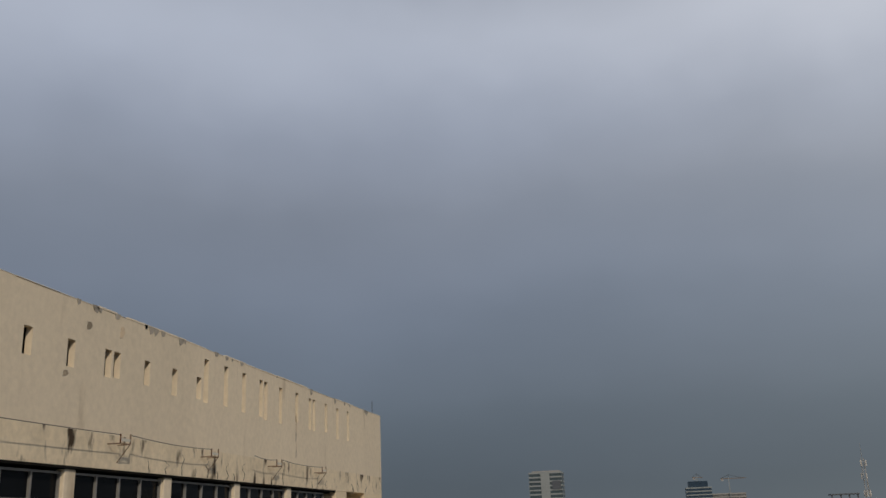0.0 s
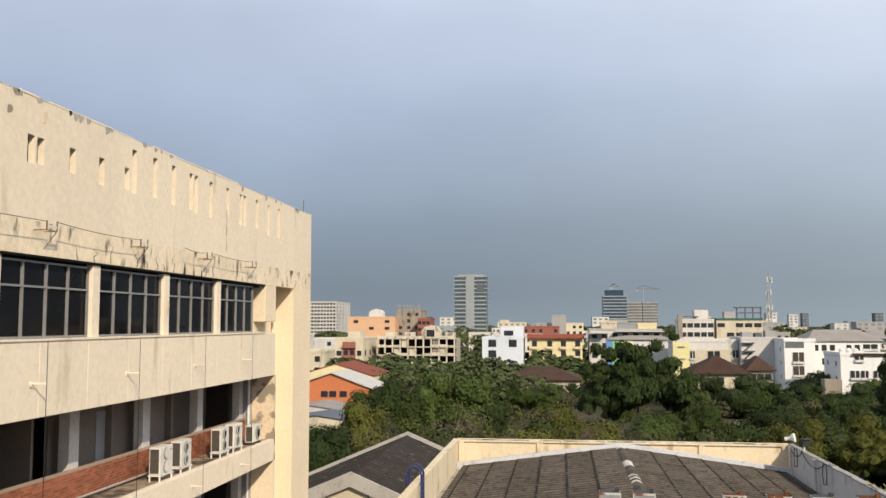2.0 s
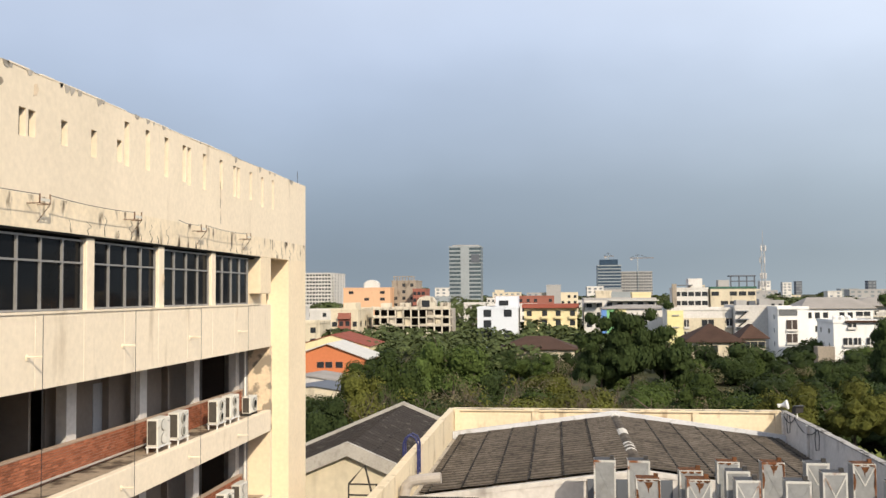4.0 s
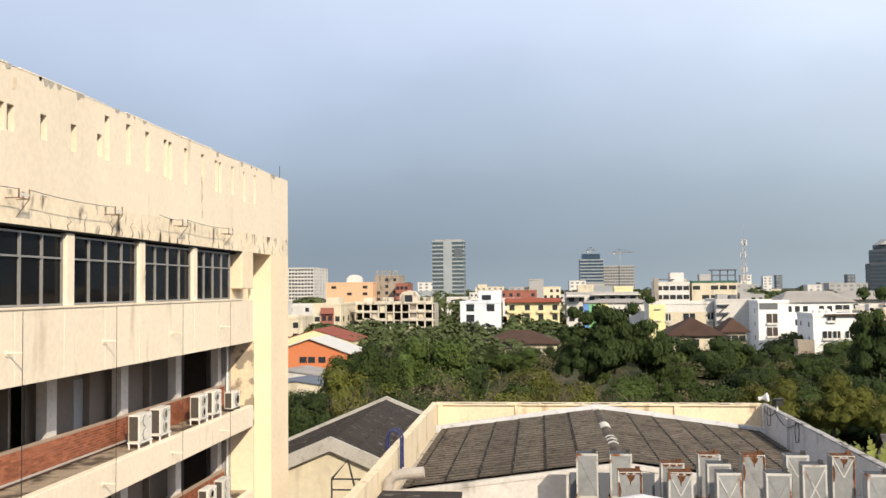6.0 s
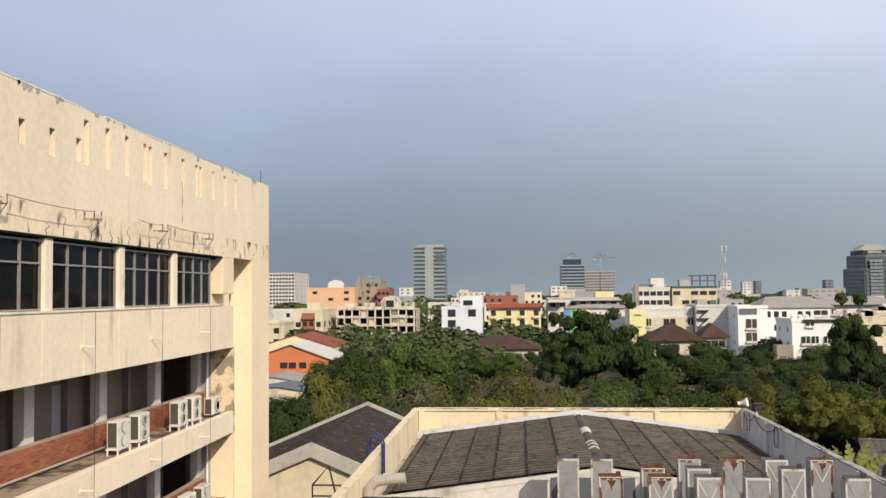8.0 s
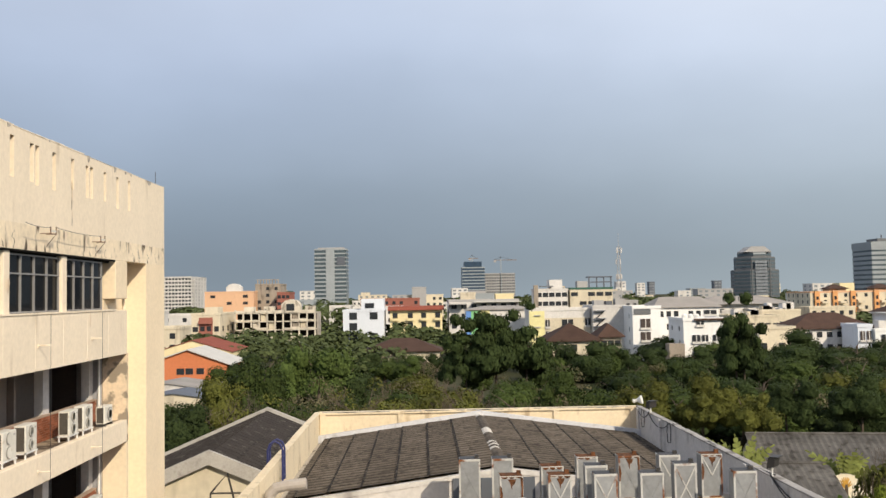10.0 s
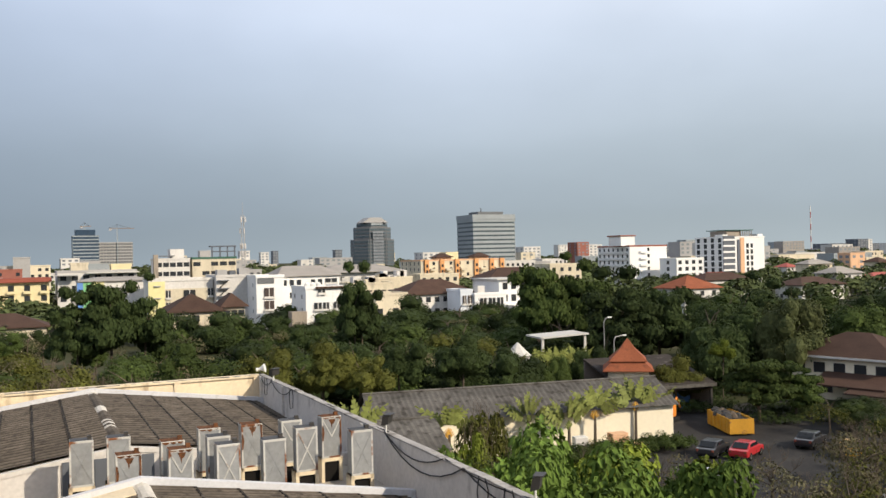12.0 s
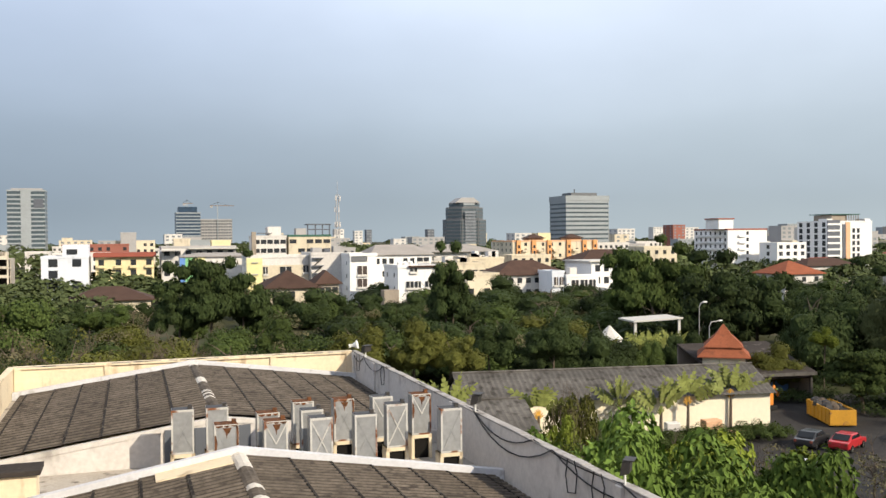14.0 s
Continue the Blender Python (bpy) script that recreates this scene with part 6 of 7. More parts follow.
# ---- parked cars ----
def car(x, y, rz, paint, label, tall=1.0):
    t = thing("car", label, "car", (x, y, 0.02), rz, group="parked cars")
    prof = [(-2.1, 0.35), (2.1, 0.35), (2.15, 0.6), (2.05, 0.82), (1.1, 0.95), (0.45, 1.42 * tall), (-1.0, 1.45 * tall), (-1.75, 1.0), (-2.15, 0.9), (-2.18, 0.5)]
    b = part("body", prism(bmesh.new(), prof, "y", -0.82, 0.82), paint, t)
    me = b.data
    bm = bmesh.new()
    bm.from_mesh(me)
    for v in bm.verts:
        if v.co.z > 1.2:
            v.co.y *= 0.82
    bmesh.ops.bevel(bm, geom=[e for e in bm.edges], offset=0.05, segments=1, affect="EDGES")
    bm.to_mesh(me)
    bm.free()
    part("windscreen", prism(bmesh.new(), [(1.08, 0.98), (0.5, 1.38 * tall), (0.54, 1.40 * tall), (1.13, 1.0)], "y", -0.66, 0.66), M_CARGLASS, t)
    part("rear_window", prism(bmesh.new(), [(-1.72, 1.03), (-1.06, 1.40 * tall), (-1.10, 1.43 * tall), (-1.78, 1.05)], "y", -0.64, 0.64), M_CARGLASS, t)
    for s_ in (-1, 1):
        part("side_windows", prism(bmesh.new(), [(0.85, 1.0), (0.38, 1.34 * tall), (-0.95, 1.36 * tall), (-1.45, 1.02)], "y", s_ * 0.76 - 0.03, s_ * 0.76 + 0.03), M_CARGLASS, t)
        part("headlight", B(2.03, 2.14, s_ * 0.6 - 0.16, s_ * 0.6 + 0.16, 0.62, 0.76), M_WHITEMETAL, t)
        part("tail_light", B(-2.2, -2.1, s_ * 0.66 - 0.1, s_ * 0.66 + 0.1, 0.7, 0.88), M_REDROOF, t)
        for xx in (-1.3, 1.35):
            w_ = part("wheel", lathe(bmesh.new(), [(0.2, -0.1), (0.32, -0.1), (0.32, 0.1), (0.2, 0.1)], 12, pose(xx, s_ * 0.76, 0.32, 90, 0, 0)), M_TYRE, t)
            part("rim", lathe(bmesh.new(), [(0.2, -0.08), (0.2, 0.08)], 10, pose(xx, s_ * 0.78, 0.32, 90, 0, 0)), M_ALU, w_)
    return t


def paint_mat(name, col):
    m = mat(name, col, 0.3, 0.05, 0.5, 4, 0)
    m.node_tree.nodes["Principled BSDF"].inputs["Coat Weight"].default_value = 0.5
    return m


P_RED, P_BLACK, P_WHITE, P_GREY, P_YELLOW, P_SILVER = (paint_mat("car_paint_" + n_, c_) for n_, c_ in (("red", (0.40, 0.018, 0.022)), ("black", (0.02, 0.02, 0.022)), ("white", (0.8, 0.8, 0.78)), ("grey", (0.12, 0.13, 0.14)), ("yellow", (0.6, 0.33, 0.03)), ("silver", (0.45, 0.46, 0.47))))
for x, y, rz, p_, lab in ((56.6, 60.9, 28, P_RED, "red hatchback parked on asphalt"), (54.6, 62.8, 30, P_BLACK, "black car parked on asphalt"), (64.5, 61.2, 25, P_BLACK, "black saloon parked under trees"),
                          (64.4, 56.6, 50, P_YELLOW, "yellow car parked under trees"), (65.6, 52.3, 40, P_GREY, "dark grey car parked under trees"), (55.2, 39.6, 40, P_WHITE, "white car parked under branches"),
                          (52.0, 42.4, 40, P_SILVER, "silver car half hidden by branches"), (47.5, 54.5, 30, P_WHITE, "white car behind the bright tree"),
                          (68.0, 47.5, 40, P_WHITE, "white car at the edge of the car park"), (43.0, 60.5, 20, P_WHITE, "white car behind bushes"), (28.8, 55.0, -10, P_WHITE, "white pickup beside the wall")):
    car(x, y, rz, p_, lab)

# ---- trees ----
L_DARK = leaf_mat("dark_leaves", (0.031, 0.045, 0.015))
L_MID = leaf_mat("green_leaves", (0.047, 0.067, 0.018))
L_OLIVE = leaf_mat("olive_leaves", (0.084, 0.088, 0.020))
L_GREY = leaf_mat("grey_green_leaves", (0.080, 0.092, 0.036))
L_DRY = leaf_mat("dry_leaves", (0.115, 0.105, 0.056))
L_BRIGHT = leaf_mat("bright_leaves", (0.092, 0.142, 0.028))
L_FRESH = leaf_mat("fresh_yellow_green_leaves", (0.125, 0.155, 0.022))
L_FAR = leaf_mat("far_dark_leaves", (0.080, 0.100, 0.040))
L_PALM = leaf_mat("palm_leaves", (0.15, 0.17, 0.05), 0.5)
L_PALMGOLD = leaf_mat("golden_palm_stalks", (0.42, 0.24, 0.05), 0.6)


def crown_mesh(name, seed, rx, rz, lobes, leaves, size, lobe=0.42, flat_top=0.0, squash=0.8, core=0.78):
    """Leaves on the skins of overlapping lobes that make an uneven crown; height 0 is the underside."""
    g = np.random.default_rng(seed + 11)
    d = g.normal(size=(lobes, 3))
    d[:, 2] = np.abs(d[:, 2]) * (1 - flat_top) - 0.45
    d /= np.linalg.norm(d, axis=1)[:, None]
    r = g.uniform(0.25, 0.78, lobes) * (1 + 0.2 * np.sin(2.6 * np.arctan2(d[:, 1], d[:, 0]) + seed))
    c = d * r[:, None] * np.array([rx, rx, rz]) + np.array([0, 0, 0.42 * rz])
    cr = lobe * rx * g.uniform(0.55, 1.25, lobes)
    weight = cr ** 2 / np.sum(cr ** 2)
    which = g.choice(lobes, size=leaves, p=weight)
    o = g.normal(size=(leaves, 3))
    o[:, 2] = np.where(o[:, 2] < -0.4, -o[:, 2], o[:, 2])
    o /= np.linalg.norm(o, axis=1)[:, None]
    rough = 1 + 0.16 * np.sin(9 * o[:, 0] + which) * np.sin(8 * o[:, 1] + 2 * which) + g.normal(0, 0.07, leaves)
    p = c[which] + o * (cr[which] * rough)[:, None] * np.array([1, 1, squash])
    inside = np.zeros(leaves, bool)
    for k in range(lobes):
        q = (p - c[k]) / np.array([1, 1, squash])
        inside |= (np.linalg.norm(q, axis=1) < 0.8 * cr[k]) & (which != k)
    p, o = p[~inside], o[~inside]
    nrm = o + np.array([0, 0, 0.15]) + 0.33 * g.normal(size=p.shape)
    nrm /= np.linalg.norm(nrm, axis=1)[:, None]
    u = np.cross(nrm, g.normal(size=p.shape))
    u /= np.linalg.norm(u, axis=1)[:, None]
    v = np.cross(nrm, u)
    s = 0.82 * size * g.uniform(0.6, 1.35, len(p))[:, None]
    quad = np.stack([p - u * s, p - v * s * 0.6 + nrm * s * 0.12, p + u * s, p + v * s * 0.6 + nrm * s * 0.12], axis=1).reshape(-1, 3)
    # dense inner foliage of each lobe, behind the leaves
    verts, faces = quad.tolist(), np.arange(len(quad)).reshape(-1, 4).tolist()
    if core:
        bm = bmesh.new()
        bmesh.ops.create_icosphere(bm, subdivisions=2, radius=1.0)
        ball = np.array([v.co[:] for v in bm.verts])
        tri = [[v.index for v in f.verts] for f in bm.faces]
        bm.free()
        for k in range(lobes):
            bump = 1 + 0.22 * np.sin(7 * ball[:, 0] + k) * np.sin(6 * ball[:, 1] + 2 * k) + g.normal(0, 0.07, len(ball))
            b0 = len(verts)
            verts += (c[k] + ball * (core * cr[k] * bump)[:, None] * np.array([1, 1, squash])).tolist()
            faces += [[b0 + i for i in f] for f in tri]
    me = bpy.data.meshes.new(name)
    me.from_pydata(verts, [], faces)
    me.update()
    return me


def trunk_mesh(seed, h, r, reach, limbs=6, twigs=0):
    g = random.Random(seed)
    bm = bmesh.new()
    bend = g.uniform(-0.06, 0.06) * h
    tube(bm, [(0, 0, -0.1), (bend * 0.3, 0.02 * h, h * 0.35), (bend, 0, h * 0.7)], r, 8, r * 0.6)
    for k in range(limbs):
        a = 2 * math.pi * k / limbs + g.uniform(-0.4, 0.4)
        e = reach * g.uniform(0.6, 1.0)
        z0 = h * g.uniform(0.45, 0.7)
        mid = (bend + 0.5 * e * math.cos(a), 0.5 * e * math.sin(a), z0 + h * 0.1)
        end = (bend + e * math.cos(a), e * math.sin(a), z0 + h * g.uniform(0.12, 0.28))
        tube(bm, [(bend * 0.8, 0, z0), mid, end], r * 0.4, 5, r * 0.08)
        for j in range(twigs):
            f = g.uniform(0.3, 1.0)
            q = Vector(mid).lerp(Vector(end), f)
            w = q + Vector((g.uniform(-1, 1), g.uniform(-1, 1), g.uniform(0.1, 0.9))) * reach * 0.35
            tube(bm, [q, q.lerp(w, 0.5) + Vector((0, 0, 0.1)), w], r * 0.10, 3, r * 0.03)
    me = bpy.data.meshes.new("trunk")
    bm.to_mesh(me)
    bm.free()
    me.materials.append(M_BARK)
    return me


TRUNKS = [trunk_mesh(k, 1.0, 0.024, 0.22, 5) for k in range(3)]
BARE = [trunk_mesh(40 + k, 1.0, 0.022, 0.5, 9, 9) for k in range(3)]
CROWNS = {}


def crown(kind, seed, leaf):
    key = (kind, seed, leaf.name)
    if key not in CROWNS:
        if kind == "round":
            me = crown_mesh("crown", seed, 0.5, 0.62, 24, 9000, 0.021)
        elif kind == "broad":
            me = crown_mesh("crown", seed, 0.75, 0.40, 32, 9000, 0.024, 0.33, 0.2, 0.6)
        elif kind == "tall":
            me = crown_mesh("crown", seed, 0.32, 0.68, 22, 8000, 0.019, 0.5)
        elif kind == "sparse":
            me = crown_mesh("crown", seed, 0.5, 0.6, 30, 1900, 0.022, 0.30, core=0.0)
        elif kind == "mid":
            me = crown_mesh("crown", seed, 0.55, 0.55, 16, 4200, 0.032, 0.45)
        elif kind == "far":
            me = crown_mesh("crown", seed, 0.6, 0.55, 10, 760, 0.095, 0.5, core=0.0)
        elif kind == "dome":
            me = crown_mesh("crown", seed, 0.62, 0.5, 36, 11000, 0.020, 0.30)
        elif kind in ("layered", "grand"):
            me = crown_mesh("crown", seed, 0.6, 0.48, 52, 9500, 0.022, 0.24, 0.0, 0.38, core=0.8)
        elif kind == "grand":
            me = crown_mesh("crown", seed, 0.52, 0.46, 70, 30000, 0.0135, 0.27, 0.0, 0.55, core=0.74)
        elif kind == "leafy":
            me = crown_mesh("crown", seed, 0.55, 0.45, 26, 6500, 0.034, 0.34, core=0.0)
        me.materials.append(leaf)
        CROWNS[key] = me
    return CROWNS[key]


def tree(x, y, h, kind, leaf, label, seed=0, wide=1.0, base=0.16, z=0.0, bare=False):
    t = thing("tree", label, "tree", (x, y, z), random.uniform(0, 360))
    tr = hang("trunk", (BARE if bare else TRUNKS)[seed % 3], None, t)
    tr.scale = (h * wide, h * wide, h)
    cr = hang("crown", crown(kind, seed % 3, leaf), None, t)
    cr.scale = (h * wide, h * wide, h)
    cr.location = (0, 0, h * base)
    if kind in ("layered", "grand"):
        tr.scale = (h * wide, h * wide, h * 0.66)
    if kind == "dome":
        cr.scale = (h * wide, h * wide, h * wide * 1.15)
        cr.location = (0, 0, h * (0.92 - 0.85 * wide))
    return t


rt = random.Random(77)
LABELS = {L_DARK.name: "dark green broadleaf tree with dense crown", L_MID.name: "green broadleaf tree with rounded crown", L_OLIVE.name: "olive green tree with feathery crown",
          L_GREY.name: "pale grey-green feathery tree", L_DRY.name: "half bare tree with brownish dry leaves", L_BRIGHT.name: "bright green leafy round tree", L_FRESH.name: "yellow-green young leafy tree", L_FAR.name: "far dark tree of the city"}


def blocked(x, y):
    """Places that buildings, roads or the yard take up."""
    if -24 < x < 14 and y < 78:
        return True
    if 40 < x < 86 and 24 < y < 84 and not (y > 80):
        return True
    if 14 < x < 66 and 60 < y < 95:
        return True
    if y > 86 and math.degrees(math.atan2(x, y)) < -12.4:
        return True
    if 54 < x < 86 and 84 < y < 122 and (x - 70) ** 2 + (y - 100) ** 2 < 380:
        return True
    if 78 < x < 125 and 52 < y < 100:
        return True
    for a in ((-14, 5, 204, 224), (26, 52, 190, 214)):
        if a[0] < x < a[1] and a[2] < y < a[3]:
            return True
    return False


def scatter(x0, x1, y0, y1, step, hs, kinds, leaves):
    y = y0
    while y < y1:
        x = x0
        while x < x1:
            px, py = x + rt.uniform(-0.4, 0.4) * step, y + rt.uniform(-0.4, 0.4) * step
            az = math.degrees(math.atan2(px, py))
            if -19 < az < 58 and not blocked(px, py):
                leaf = rt.choice(leaves)
                h = rt.uniform(*hs)
                tree(px, py, h, "sparse" if leaf is L_DRY else rt.choice(kinds), leaf, LABELS[leaf.name], rt.randrange(3), rt.uniform(0.95, 1.4))
            x += step
        y += step


scatter(-40, 62, 80, 130, 8.5, (6.6, 9.2), ("round", "round", "broad"), (L_DARK, L_MID, L_MID, L_MID, L_OLIVE, L_DARK, L_DARK, L_DRY))
scatter(-48, 100, 130, 200, 12, (4.6, 6.8), ("mid", "mid", "tall"), (L_DARK, L_DARK, L_MID, L_MID, L_DRY))
scatter(62, 170, 124, 210, 14, (6.5, 9.5), ("mid", "broad"), (L_DARK, L_DARK, L_MID))
scatter(86, 190, 62, 124, 13, (5.5, 8.5), ("round", "mid"), (L_DARK, L_MID, L_MID, L_DARK))


def far_wood(name, label, x0, x1, y0, y1, step, hs, seed):
    """Trees of the distant city, too many and too small to tell apart."""
    g = np.random.default_rng(seed)
    src = [np.array([v.co[:] for v in crown("far", k, L_FAR).vertices]) for k in range(3)]
    vs = []
    for y in np.arange(y0, y1, step):
        for x in np.arange(x0, x1, step):
            px, py = x + g.uniform(-0.45, 0.45) * step, y + g.uniform(-0.45, 0.45) * step
            if -19 < math.degrees(math.atan2(px, py)) < 58 and g.random() < 0.8:
                h = g.uniform(*hs)
                vs.append(src[g.integers(3)] * np.array([h * 1.3, h * 1.3, h]) + np.array([px, py, h * 0.15]))
    q = np.concatenate(vs)
    me = bpy.data.meshes.new(name)
    me.from_pydata(q.tolist(), [], np.arange(len(q)).reshape(-1, 4).tolist())
    me.update()
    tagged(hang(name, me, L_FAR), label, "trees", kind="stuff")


far_wood("city_trees", "dark city trees between the houses", -110, 420, 214, 335, 20, (7.5, 10.5), 1)
far_wood("city_trees", "dark far trees between the city blocks", -160, 900, 345, 650, 36, (9, 14), 2)
far_wood("city_trees", "dark far tree belt below the skyline", -350, 1700, 680, 1500, 70, (13, 19), 3)

# trees that stand out
for x, y, h, kind, leaf, wide, seed in ((11.0, 139.6, 23.6, "grand", L_DARK, 0.42, 0), (16.0, 141, 21.4, "grand", L_DARK, 0.42, 1), (6.6, 140, 18.6, "grand", L_DARK, 0.42, 2), (49.2, 141.7, 22.0, "grand", L_DARK, 0.34, 2), (50.6, 142.4, 19.5, "grand", L_DARK, 0.38, 0),
                                        (77.0, 128.6, 25.0, "grand", L_MID, 0.45, 0), (82, 127, 23.6, "grand", L_MID, 0.45, 1), (76, 105.4, 20.2, "grand", L_DARK, 0.6, 2), (83.5, 107, 19.6, "grand", L_DARK, 0.6, 0), (79, 91, 13.2, "broad", L_DARK, 0.6, 1), (85, 92, 12.6, "round", L_DARK, 0.7, 2), (97.4, 100.5, 19.0, "grand", L_DARK, 0.56, 1), (91, 101, 13.2, "broad", L_DARK, 0.7, 2),
                                        (85.7, 84.0, 13.6, "round", L_GREY, 0.62, 2), (106, 106, 13.0, "broad", L_DARK, 0.8, 0), (112, 111, 11.4, "broad", L_DARK, 0.8, 2), (120, 103, 10.8, "round", L_MID, 1.0, 0), (89, 121, 12.0, "broad", L_DARK, 0.8, 1), (128, 108, 11.4, "round", L_DARK, 1.0, 2), (100, 114, 11.0, "round", L_DARK, 0.9, 2),
                                        (137.5, 100, 13.0, "tall", L_DARK, 1.1, 1), (69.5, 112, 11.0, "broad", L_DARK, 0.8, 0), (64, 108, 9.0, "broad", L_DARK, 0.8, 1),
                                        (20.3, 84.0, 11.4, "dome", L_OLIVE, 0.56, 0), (25.2, 82.4, 11.0, "dome", L_OLIVE, 0.52, 1), (28.3, 81.2, 10.6, "dome", L_OLIVE, 0.50, 2), (13.1, 89.0, 11.2, "dome", L_MID, 0.52, 1), (34.5, 86, 11.2, "dome", L_DARK, 0.5, 0), (40.2, 83.4, 10.8, "dome", L_DARK, 0.5, 1),
                                        (-17.6, 98.4, 13.2, "round", L_MID, 0.62, 0), (-21, 97, 10.6, "round", L_OLIVE, 0.7, 1), (-15, 119, 13.2, "round", L_MID, 0.8, 2), (-10.5, 118, 12.0, "broad", L_DARK, 0.6, 1), (45.9, 88.9, 9.2, "dome", L_DARK, 0.8, 0), (42.2, 91, 8.4, "dome", L_DARK, 0.75, 1), (51, 92, 8.8, "dome", L_DARK, 0.8, 2),
                                        (-20.6, 80.6, 10.0, "round", L_DARK, 0.7, 2), (-24.5, 82, 8.6, "round", L_DARK, 0.8, 1), (-26, 92, 9.0, "round", L_MID, 1.0, 0), (69.3, 72.4, 10.2, "layered", L_MID, 0.74, 0), (73.5, 71.5, 8.0, "layered", L_MID, 0.7, 1), (71.2, 80, 8.6, "dome", L_FRESH, 0.3, 1), (66.5, 82.5, 6.6, "dome", L_OLIVE, 0.8, 1), (60.0, 96.5, 6.6, "round", L_MID, 0.5, 0), (64.5, 97.5, 6.2, "round", L_DARK, 0.6, 1), (55.5, 93.5, 5.6, "round", L_MID, 0.6, 2), (68.5, 99, 7.6, "broad", L_DARK, 0.5, 2),
                                        (74.5, 59.5, 5.2, "dome", L_DARK, 0.55, 0), (73.5, 64, 3.0, "round", L_MID, 1.3, 1), (77, 66, 3.2, "round", L_DARK, 1.3, 2), (78, 58, 3.0, "round", L_OLIVE, 1.5, 2), (74, 54, 2.8, "round", L_OLIVE, 1.6, 0), (70, 64, 4.4, "sparse", L_OLIVE, 1.0, 0), (70.5, 58, 3.0, "round", L_DARK, 1.5, 1)):
    tree(x, y, h, kind, leaf, LABELS[leaf.name], seed, wide)
for k in range(9):
    tree(26 + 3.6 * k, 184 + 3 * math.sin(k * 2.1), (8.2 if k < 5 else 5.8) + 0.7 * math.sin(k * 1.7), "mid", L_DARK if k % 3 else L_MID, LABELS[L_DARK.name if k % 3 else L_MID.name], k, 1.0, 0.1)
for k in range(7):
    tree(-16 + 3.4 * k, 202 + 2 * math.sin(k), 5.6 + 0.6 * math.sin(k * 2.3), "mid", L_DARK, LABELS[L_DARK.name], k, 1.0, 0.1)
for x, y, h in ((-14, 82, 8.6), (-9, 84, 8.0), (-3, 81, 7.6), (2.5, 83, 8.2), (7, 81.5, 7.4), (-18.5, 86, 9.0), (11.5, 84, 8.0), (16.5, 80.5, 7.2), (-6, 90, 9.2), (4.5, 92, 9.0)):
    tree(x, y, h, "sparse", L_DRY if int(x) % 2 else L_OLIVE, "half bare tree with brown twigs at the edge of the wood", int(h * 10), 1.0, 0.3, bare=True)
# the bright trees just behind the hall's parapet
for x, y, h, w_, seed in ((16.4, 29.8, 11.3, 0.36, 0), (18.2, 33.0, 10.6, 0.42, 1), (20.2, 30.2, 10.4, 0.42, 2), (22.8, 28.2, 9.2, 0.45, 0), (15.6, 25.6, 10.4, 0.34, 1), (18.6, 25.4, 9.8, 0.42, 2), (21.0, 35.0, 9.0, 0.45, 0), (15.2, 34.5, 10.0, 0.34, 2), (27.6, 31.7, 8.8, 0.4, 1), (26.5, 27.0, 8.0, 0.45, 0)):
    tree(x, y, h, "leafy", L_BRIGHT, "bright green large-leaved tree by the parapet", seed, w_ * 1.35, 0.42)
for x, y, h, w_, seed, lf in ((23, 46, 6.6, 0.6, 1, L_MID), (34, 33, 6.4, 0.9, 0, L_OLIVE), (38, 36, 5.6, 0.9, 1, L_DRY), (43, 38, 5.2, 1.0, 2, L_OLIVE), (48, 36, 5.0, 1.0, 0, L_MID), (52, 46, 4.6, 0.9, 1, L_DRY), (58, 45, 4.6, 1.0, 2, L_MID), (44, 45, 5.0, 1.0, 0, L_DRY), (62, 49, 4.2, 1.0, 1, L_OLIVE), (36, 44, 5.4, 0.9, 2, L_DRY), (56, 38, 5.4, 0.8, 2, L_OLIVE), (58.5, 41.5, 6.6, 0.7, 1, L_OLIVE), (28.0, 48.5, 6.6, 0.6, 2, L_MID), (30.5, 45.0, 6.3, 0.6, 0, L_MID), (32, 40, 6.6, 0.6, 1, L_BRIGHT), (47, 41, 6.6, 0.8, 1, L_DRY), (50, 42, 6.4, 0.8, 2, L_OLIVE), (54, 41, 6.2, 0.8, 0, L_DRY), (60, 45.5, 6.2, 0.8, 1, L_DRY), (63, 44, 5.8, 0.9, 2, L_OLIVE), (57, 49, 5.4, 0.8, 0, L_DRY), (66, 53, 5.6, 0.8, 1, L_OLIVE), (69, 51, 5.8, 0.9, 2, L_GREY), (64, 40, 6.0, 0.9, 0, L_OLIVE), (51, 36, 6.2, 0.8, 1, L_DRY)):
    tree(x, y, h, "sparse", lf, "half bare tree with thin grey twigs over the car park", seed, w_, 0.3, bare=True)
for x, y, h in ((24.5, 37.5, 8.6), (27.2, 40.0, 8.4), (29.5, 36.0, 7.8), (30.0, 27.0, 6.8), (33.5, 26.5, 6.2), (32, 31, 6.4), (40, 27, 5.6), (46, 28.5, 5.0), (37, 28, 5.8), (50, 31, 5.0)):
    tree(x, y, h, "leafy", L_FRESH, LABELS[L_FRESH.name], 1, 0.75, 0.35)


for x, y, h, w_, lf in ((27.4, 53.6, 8.4, 0.34, L_OLIVE), (25.6, 51.4, 7.4, 0.32, L_FRESH), (29.4, 52.6, 6.4, 0.5, L_BRIGHT)):
    tree(x, y, h, "leafy", lf, "light green tree in front of the long shed", 2, w_, 0.34, bare=True)


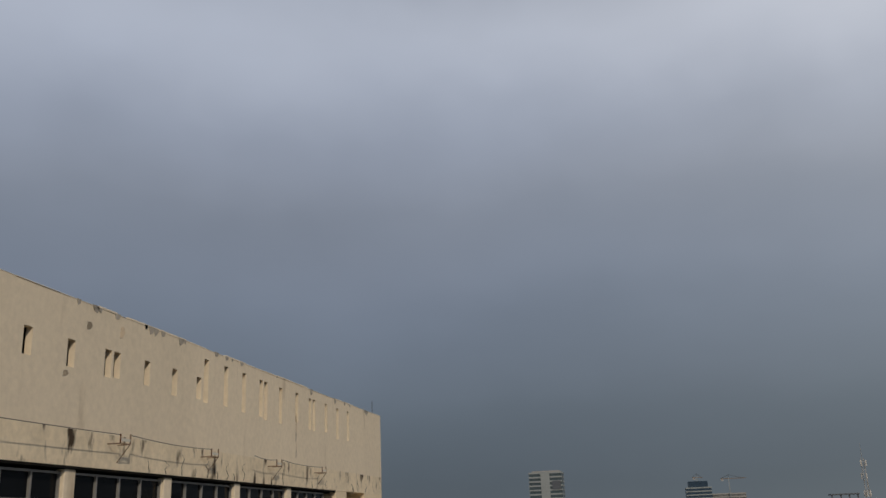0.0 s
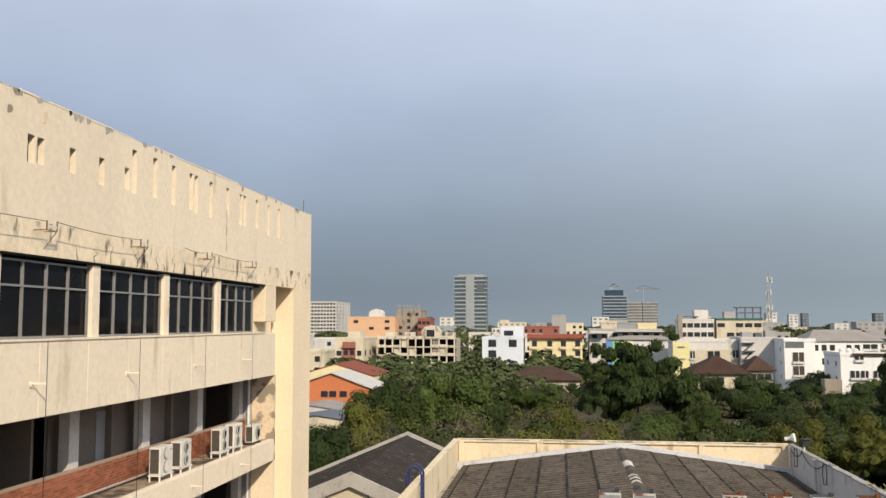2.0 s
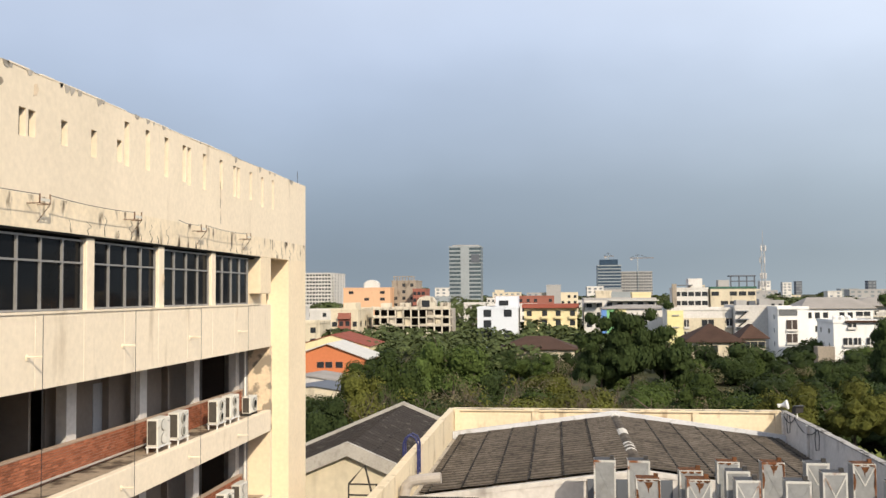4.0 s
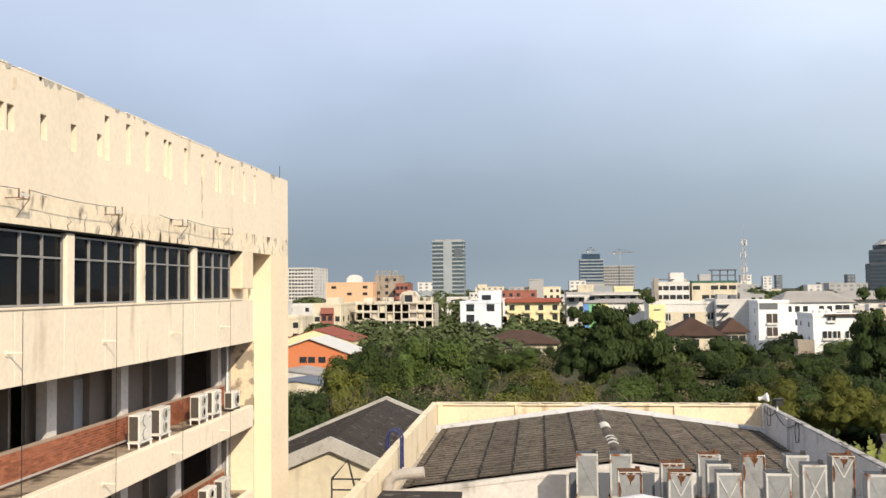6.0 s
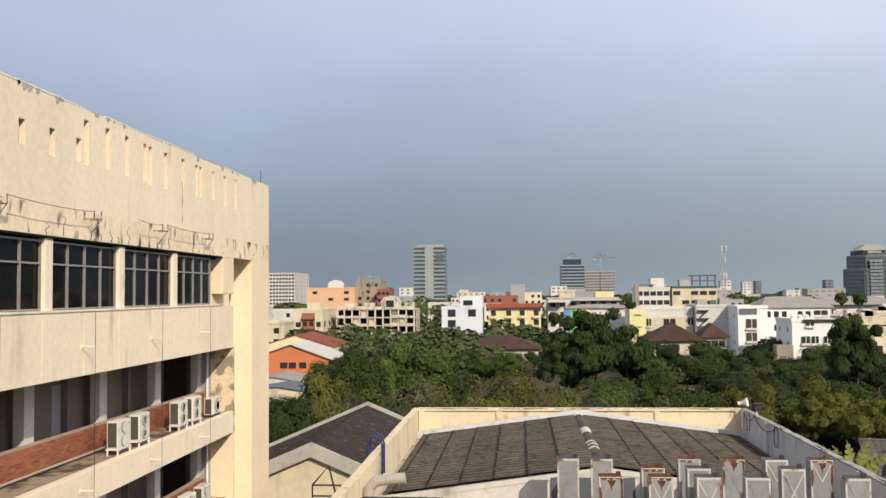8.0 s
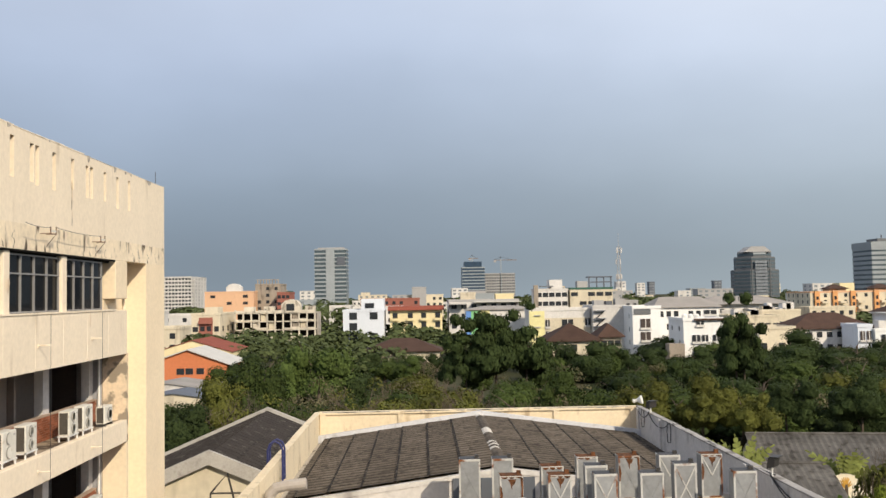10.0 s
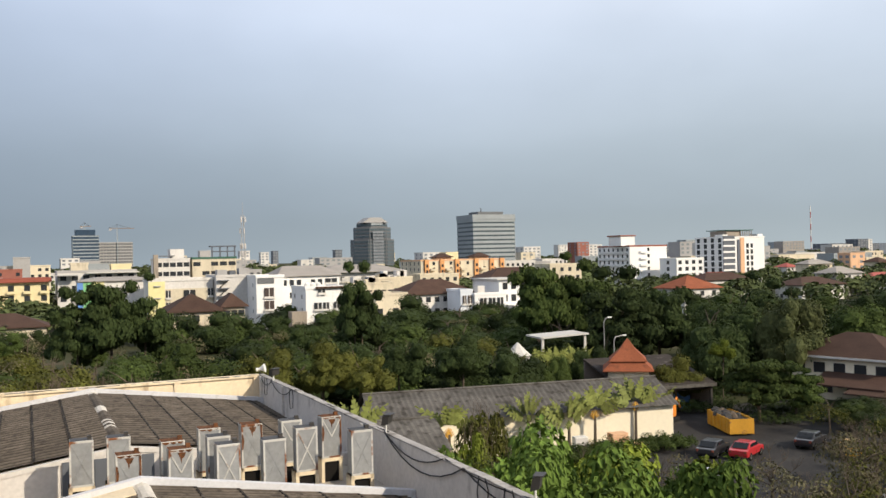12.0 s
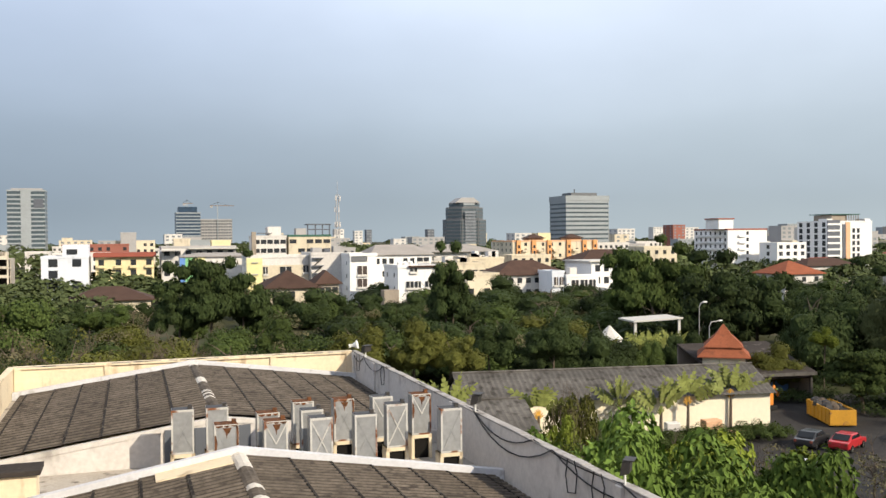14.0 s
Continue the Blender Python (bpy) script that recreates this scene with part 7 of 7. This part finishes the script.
# ---- fan palms along the shed ----
def fan_palm(x, y, h, gold, seed):
    g = random.Random(seed)
    t = thing("fan_palm", "fan palm with upright split leaves" + (" and golden stalks" if gold else ""), "palm", (x, y, 0), g.uniform(-20, 20), group="fan palms along the shed")
    bm = bmesh.new()
    tube(bm, [(0, 0, 0), (0.05, 0, h * 0.55)], 0.16, 8, 0.12)
    part("trunk", bm, M_BARK, t)
    bm = bmesh.new()
    for k in range(9):
        a = radians(-62 + 124 * k / 8)
        tube(bm, [(0, 0, h * 0.5), (0.5 * math.sin(a), g.uniform(-0.1, 0.1), h * 0.5 + 0.95 * math.cos(a) * 0.9)], 0.07, 5, 0.04)
    part("stalk_fan", bm, L_PALMGOLD if gold else L_PALM, t)
    for k in range(11):
        a = radians(-62 + 124 * k / 10 + g.uniform(-6, 6))
        L = g.uniform(1.9, 2.7)
        d = Vector((math.sin(a), g.uniform(-0.35, 0.35), math.cos(a)))
        side = Vector((math.cos(a), 0.4, -math.sin(a)))
        base = Vector((0, 0, h * 0.55)) + d * 0.8
        bm = bmesh.new()
        for s_ in (-1, 1):
            prev = None
            for j in range(7):
                f = j / 6
                c = base + d * (L * f) + Vector((d.x * 0.4, 0, -0.3)) * f * f
                wd = 0.5 * math.sin(math.pi * min(1, 0.15 + 0.85 * f)) + 0.02
                tip = c + side * (s_ * wd) + d * 0.18 - Vector((0, 0, 0.12 * f + 0.08))
                if prev:
                    q = [bm.verts.new(p) for p in (prev[0], c, tip, prev[0].lerp(c, 0.35) + (tip - c) * 0.9)]
                    bm.faces.new(q)
                prev = (c, tip)
        part("frond", bm, L_PALM, t)


for k, (x, y, h, gold) in enumerate(((21.4, 61.5, 9.8, False), (31.0, 67.0, 6.4, True), (39.9, 69.5, 6.2, False), (46.6, 69.2, 5.9, True), (51.1, 69.2, 6.6, True), (53.8, 70.0, 5.2, False), (43.2, 68.2, 5.0, False), (52, 94, 7.0, True), (58, 98, 6.5, False), (62, 100, 6.2, False), (66, 101, 6.0, False))):
    fan_palm(x, y, h, gold, k)

# hedge and undergrowth in the yard
def bushes(name, label, x0, x1, y0, y1, n, h, leaf, seed):
    g = np.random.default_rng(seed)
    vs = []
    src = crown("leafy", 0, leaf)
    co = np.array([v.co[:] for v in src.vertices]).reshape(-1, 4, 3)[::4].reshape(-1, 3) * np.array([1, 1, 0.9])
    for k in range(n):
        s_ = h * g.uniform(0.6, 1.2)
        vs.append(co * s_ + np.array([g.uniform(x0, x1), g.uniform(y0, y1), 0.05]))
    q = np.concatenate(vs)
    me = bpy.data.meshes.new(name)
    me.from_pydata(q.tolist(), [], np.arange(len(q)).reshape(-1, 4).tolist())
    me.update()
    return tagged(hang(name, me, leaf), label, "bushes", kind="stuff")


bushes("hedge", "dark overgrown hedge along the car park", 70, 84, 56, 76, 26, 2.6, L_DARK, 4)
bushes("undergrowth", "olive brush and weeds over the car park edge", 46, 68, 32, 50, 40, 2.1, L_OLIVE, 15)
bushes("undergrowth", "dry brush between the parked cars", 46, 70, 36, 46, 14, 1.7, L_DRY, 16)
bushes("undergrowth", "dark bushes behind the workshop", 58, 92, 84, 100, 42, 4.2, L_DARK, 21)
bushes("undergrowth", "green bushes under the canopy", 50, 66, 84, 101, 26, 3.6, L_MID, 22)
bushes("undergrowth", "dark bushes round the houses", 86, 130, 84, 124, 60, 4.6, L_DARK, 23)
bushes("undergrowth", "dark bushes beside the yellow skip", 66, 82, 68, 84, 26, 2.8, L_DARK, 24)
bushes("undergrowth", "green undergrowth between trees and cars", 28, 48, 24, 48, 34, 2.2, L_OLIVE, 5)
bushes("undergrowth", "low green shrubs by the white shed", 38, 55, 65.8, 67.6, 44, 2.9, L_MID, 6)
bushes("undergrowth", "dark shrubs behind the hall", -6, 30, 54, 80, 40, 3.0, L_DARK, 7)
bushes("undergrowth", "dark shrubs under the trees", -32, -24, 60, 110, 20, 3.4, L_DARK, 8)
bushes("undergrowth", "dry brush beside the parapet", 14, 28, 44, 58, 26, 2.0, L_MID, 9)

# ---- bricks of the breast walls ----
BRICK = B(-0.02, 0.0, -0.105, 0.105, 0, 0.062)
BRICK_ME = bpy.data.meshes.new("brick")
BRICK.to_mesh(BRICK_ME)
BRICK.free()
BRICK_ME.materials.append(M_BRICK)
rest = bmesh.new()
placed = 0
rb = random.Random(4)
for row in range(10):
    z = 13.475 + 0.012 + row * 0.076
    y = Y0 + (0.11 if row % 2 else 0.0)
    while y < Y1 - 0.2:
        dx = rb.uniform(-0.004, 0.004)
        if 19.6 < y < 25.0 and placed < 300:
            ob = hang("brick", BRICK_ME, None, office)
            ob.location = (-1.10 + dx, y, z)
            placed += 1
        else:
            box(rest, -1.12 + dx, -1.10 + dx, y - 0.105, y + 0.105, z, z + 0.062)
            box(rest, -1.12 + dx, -1.10 + dx, y - 0.105, y + 0.105, z - 3.3, z - 3.3 + 0.062)
        y += 0.222
ob = part("brickwork", rest, M_BRICK, office)
tagged(ob, kind="stuff")
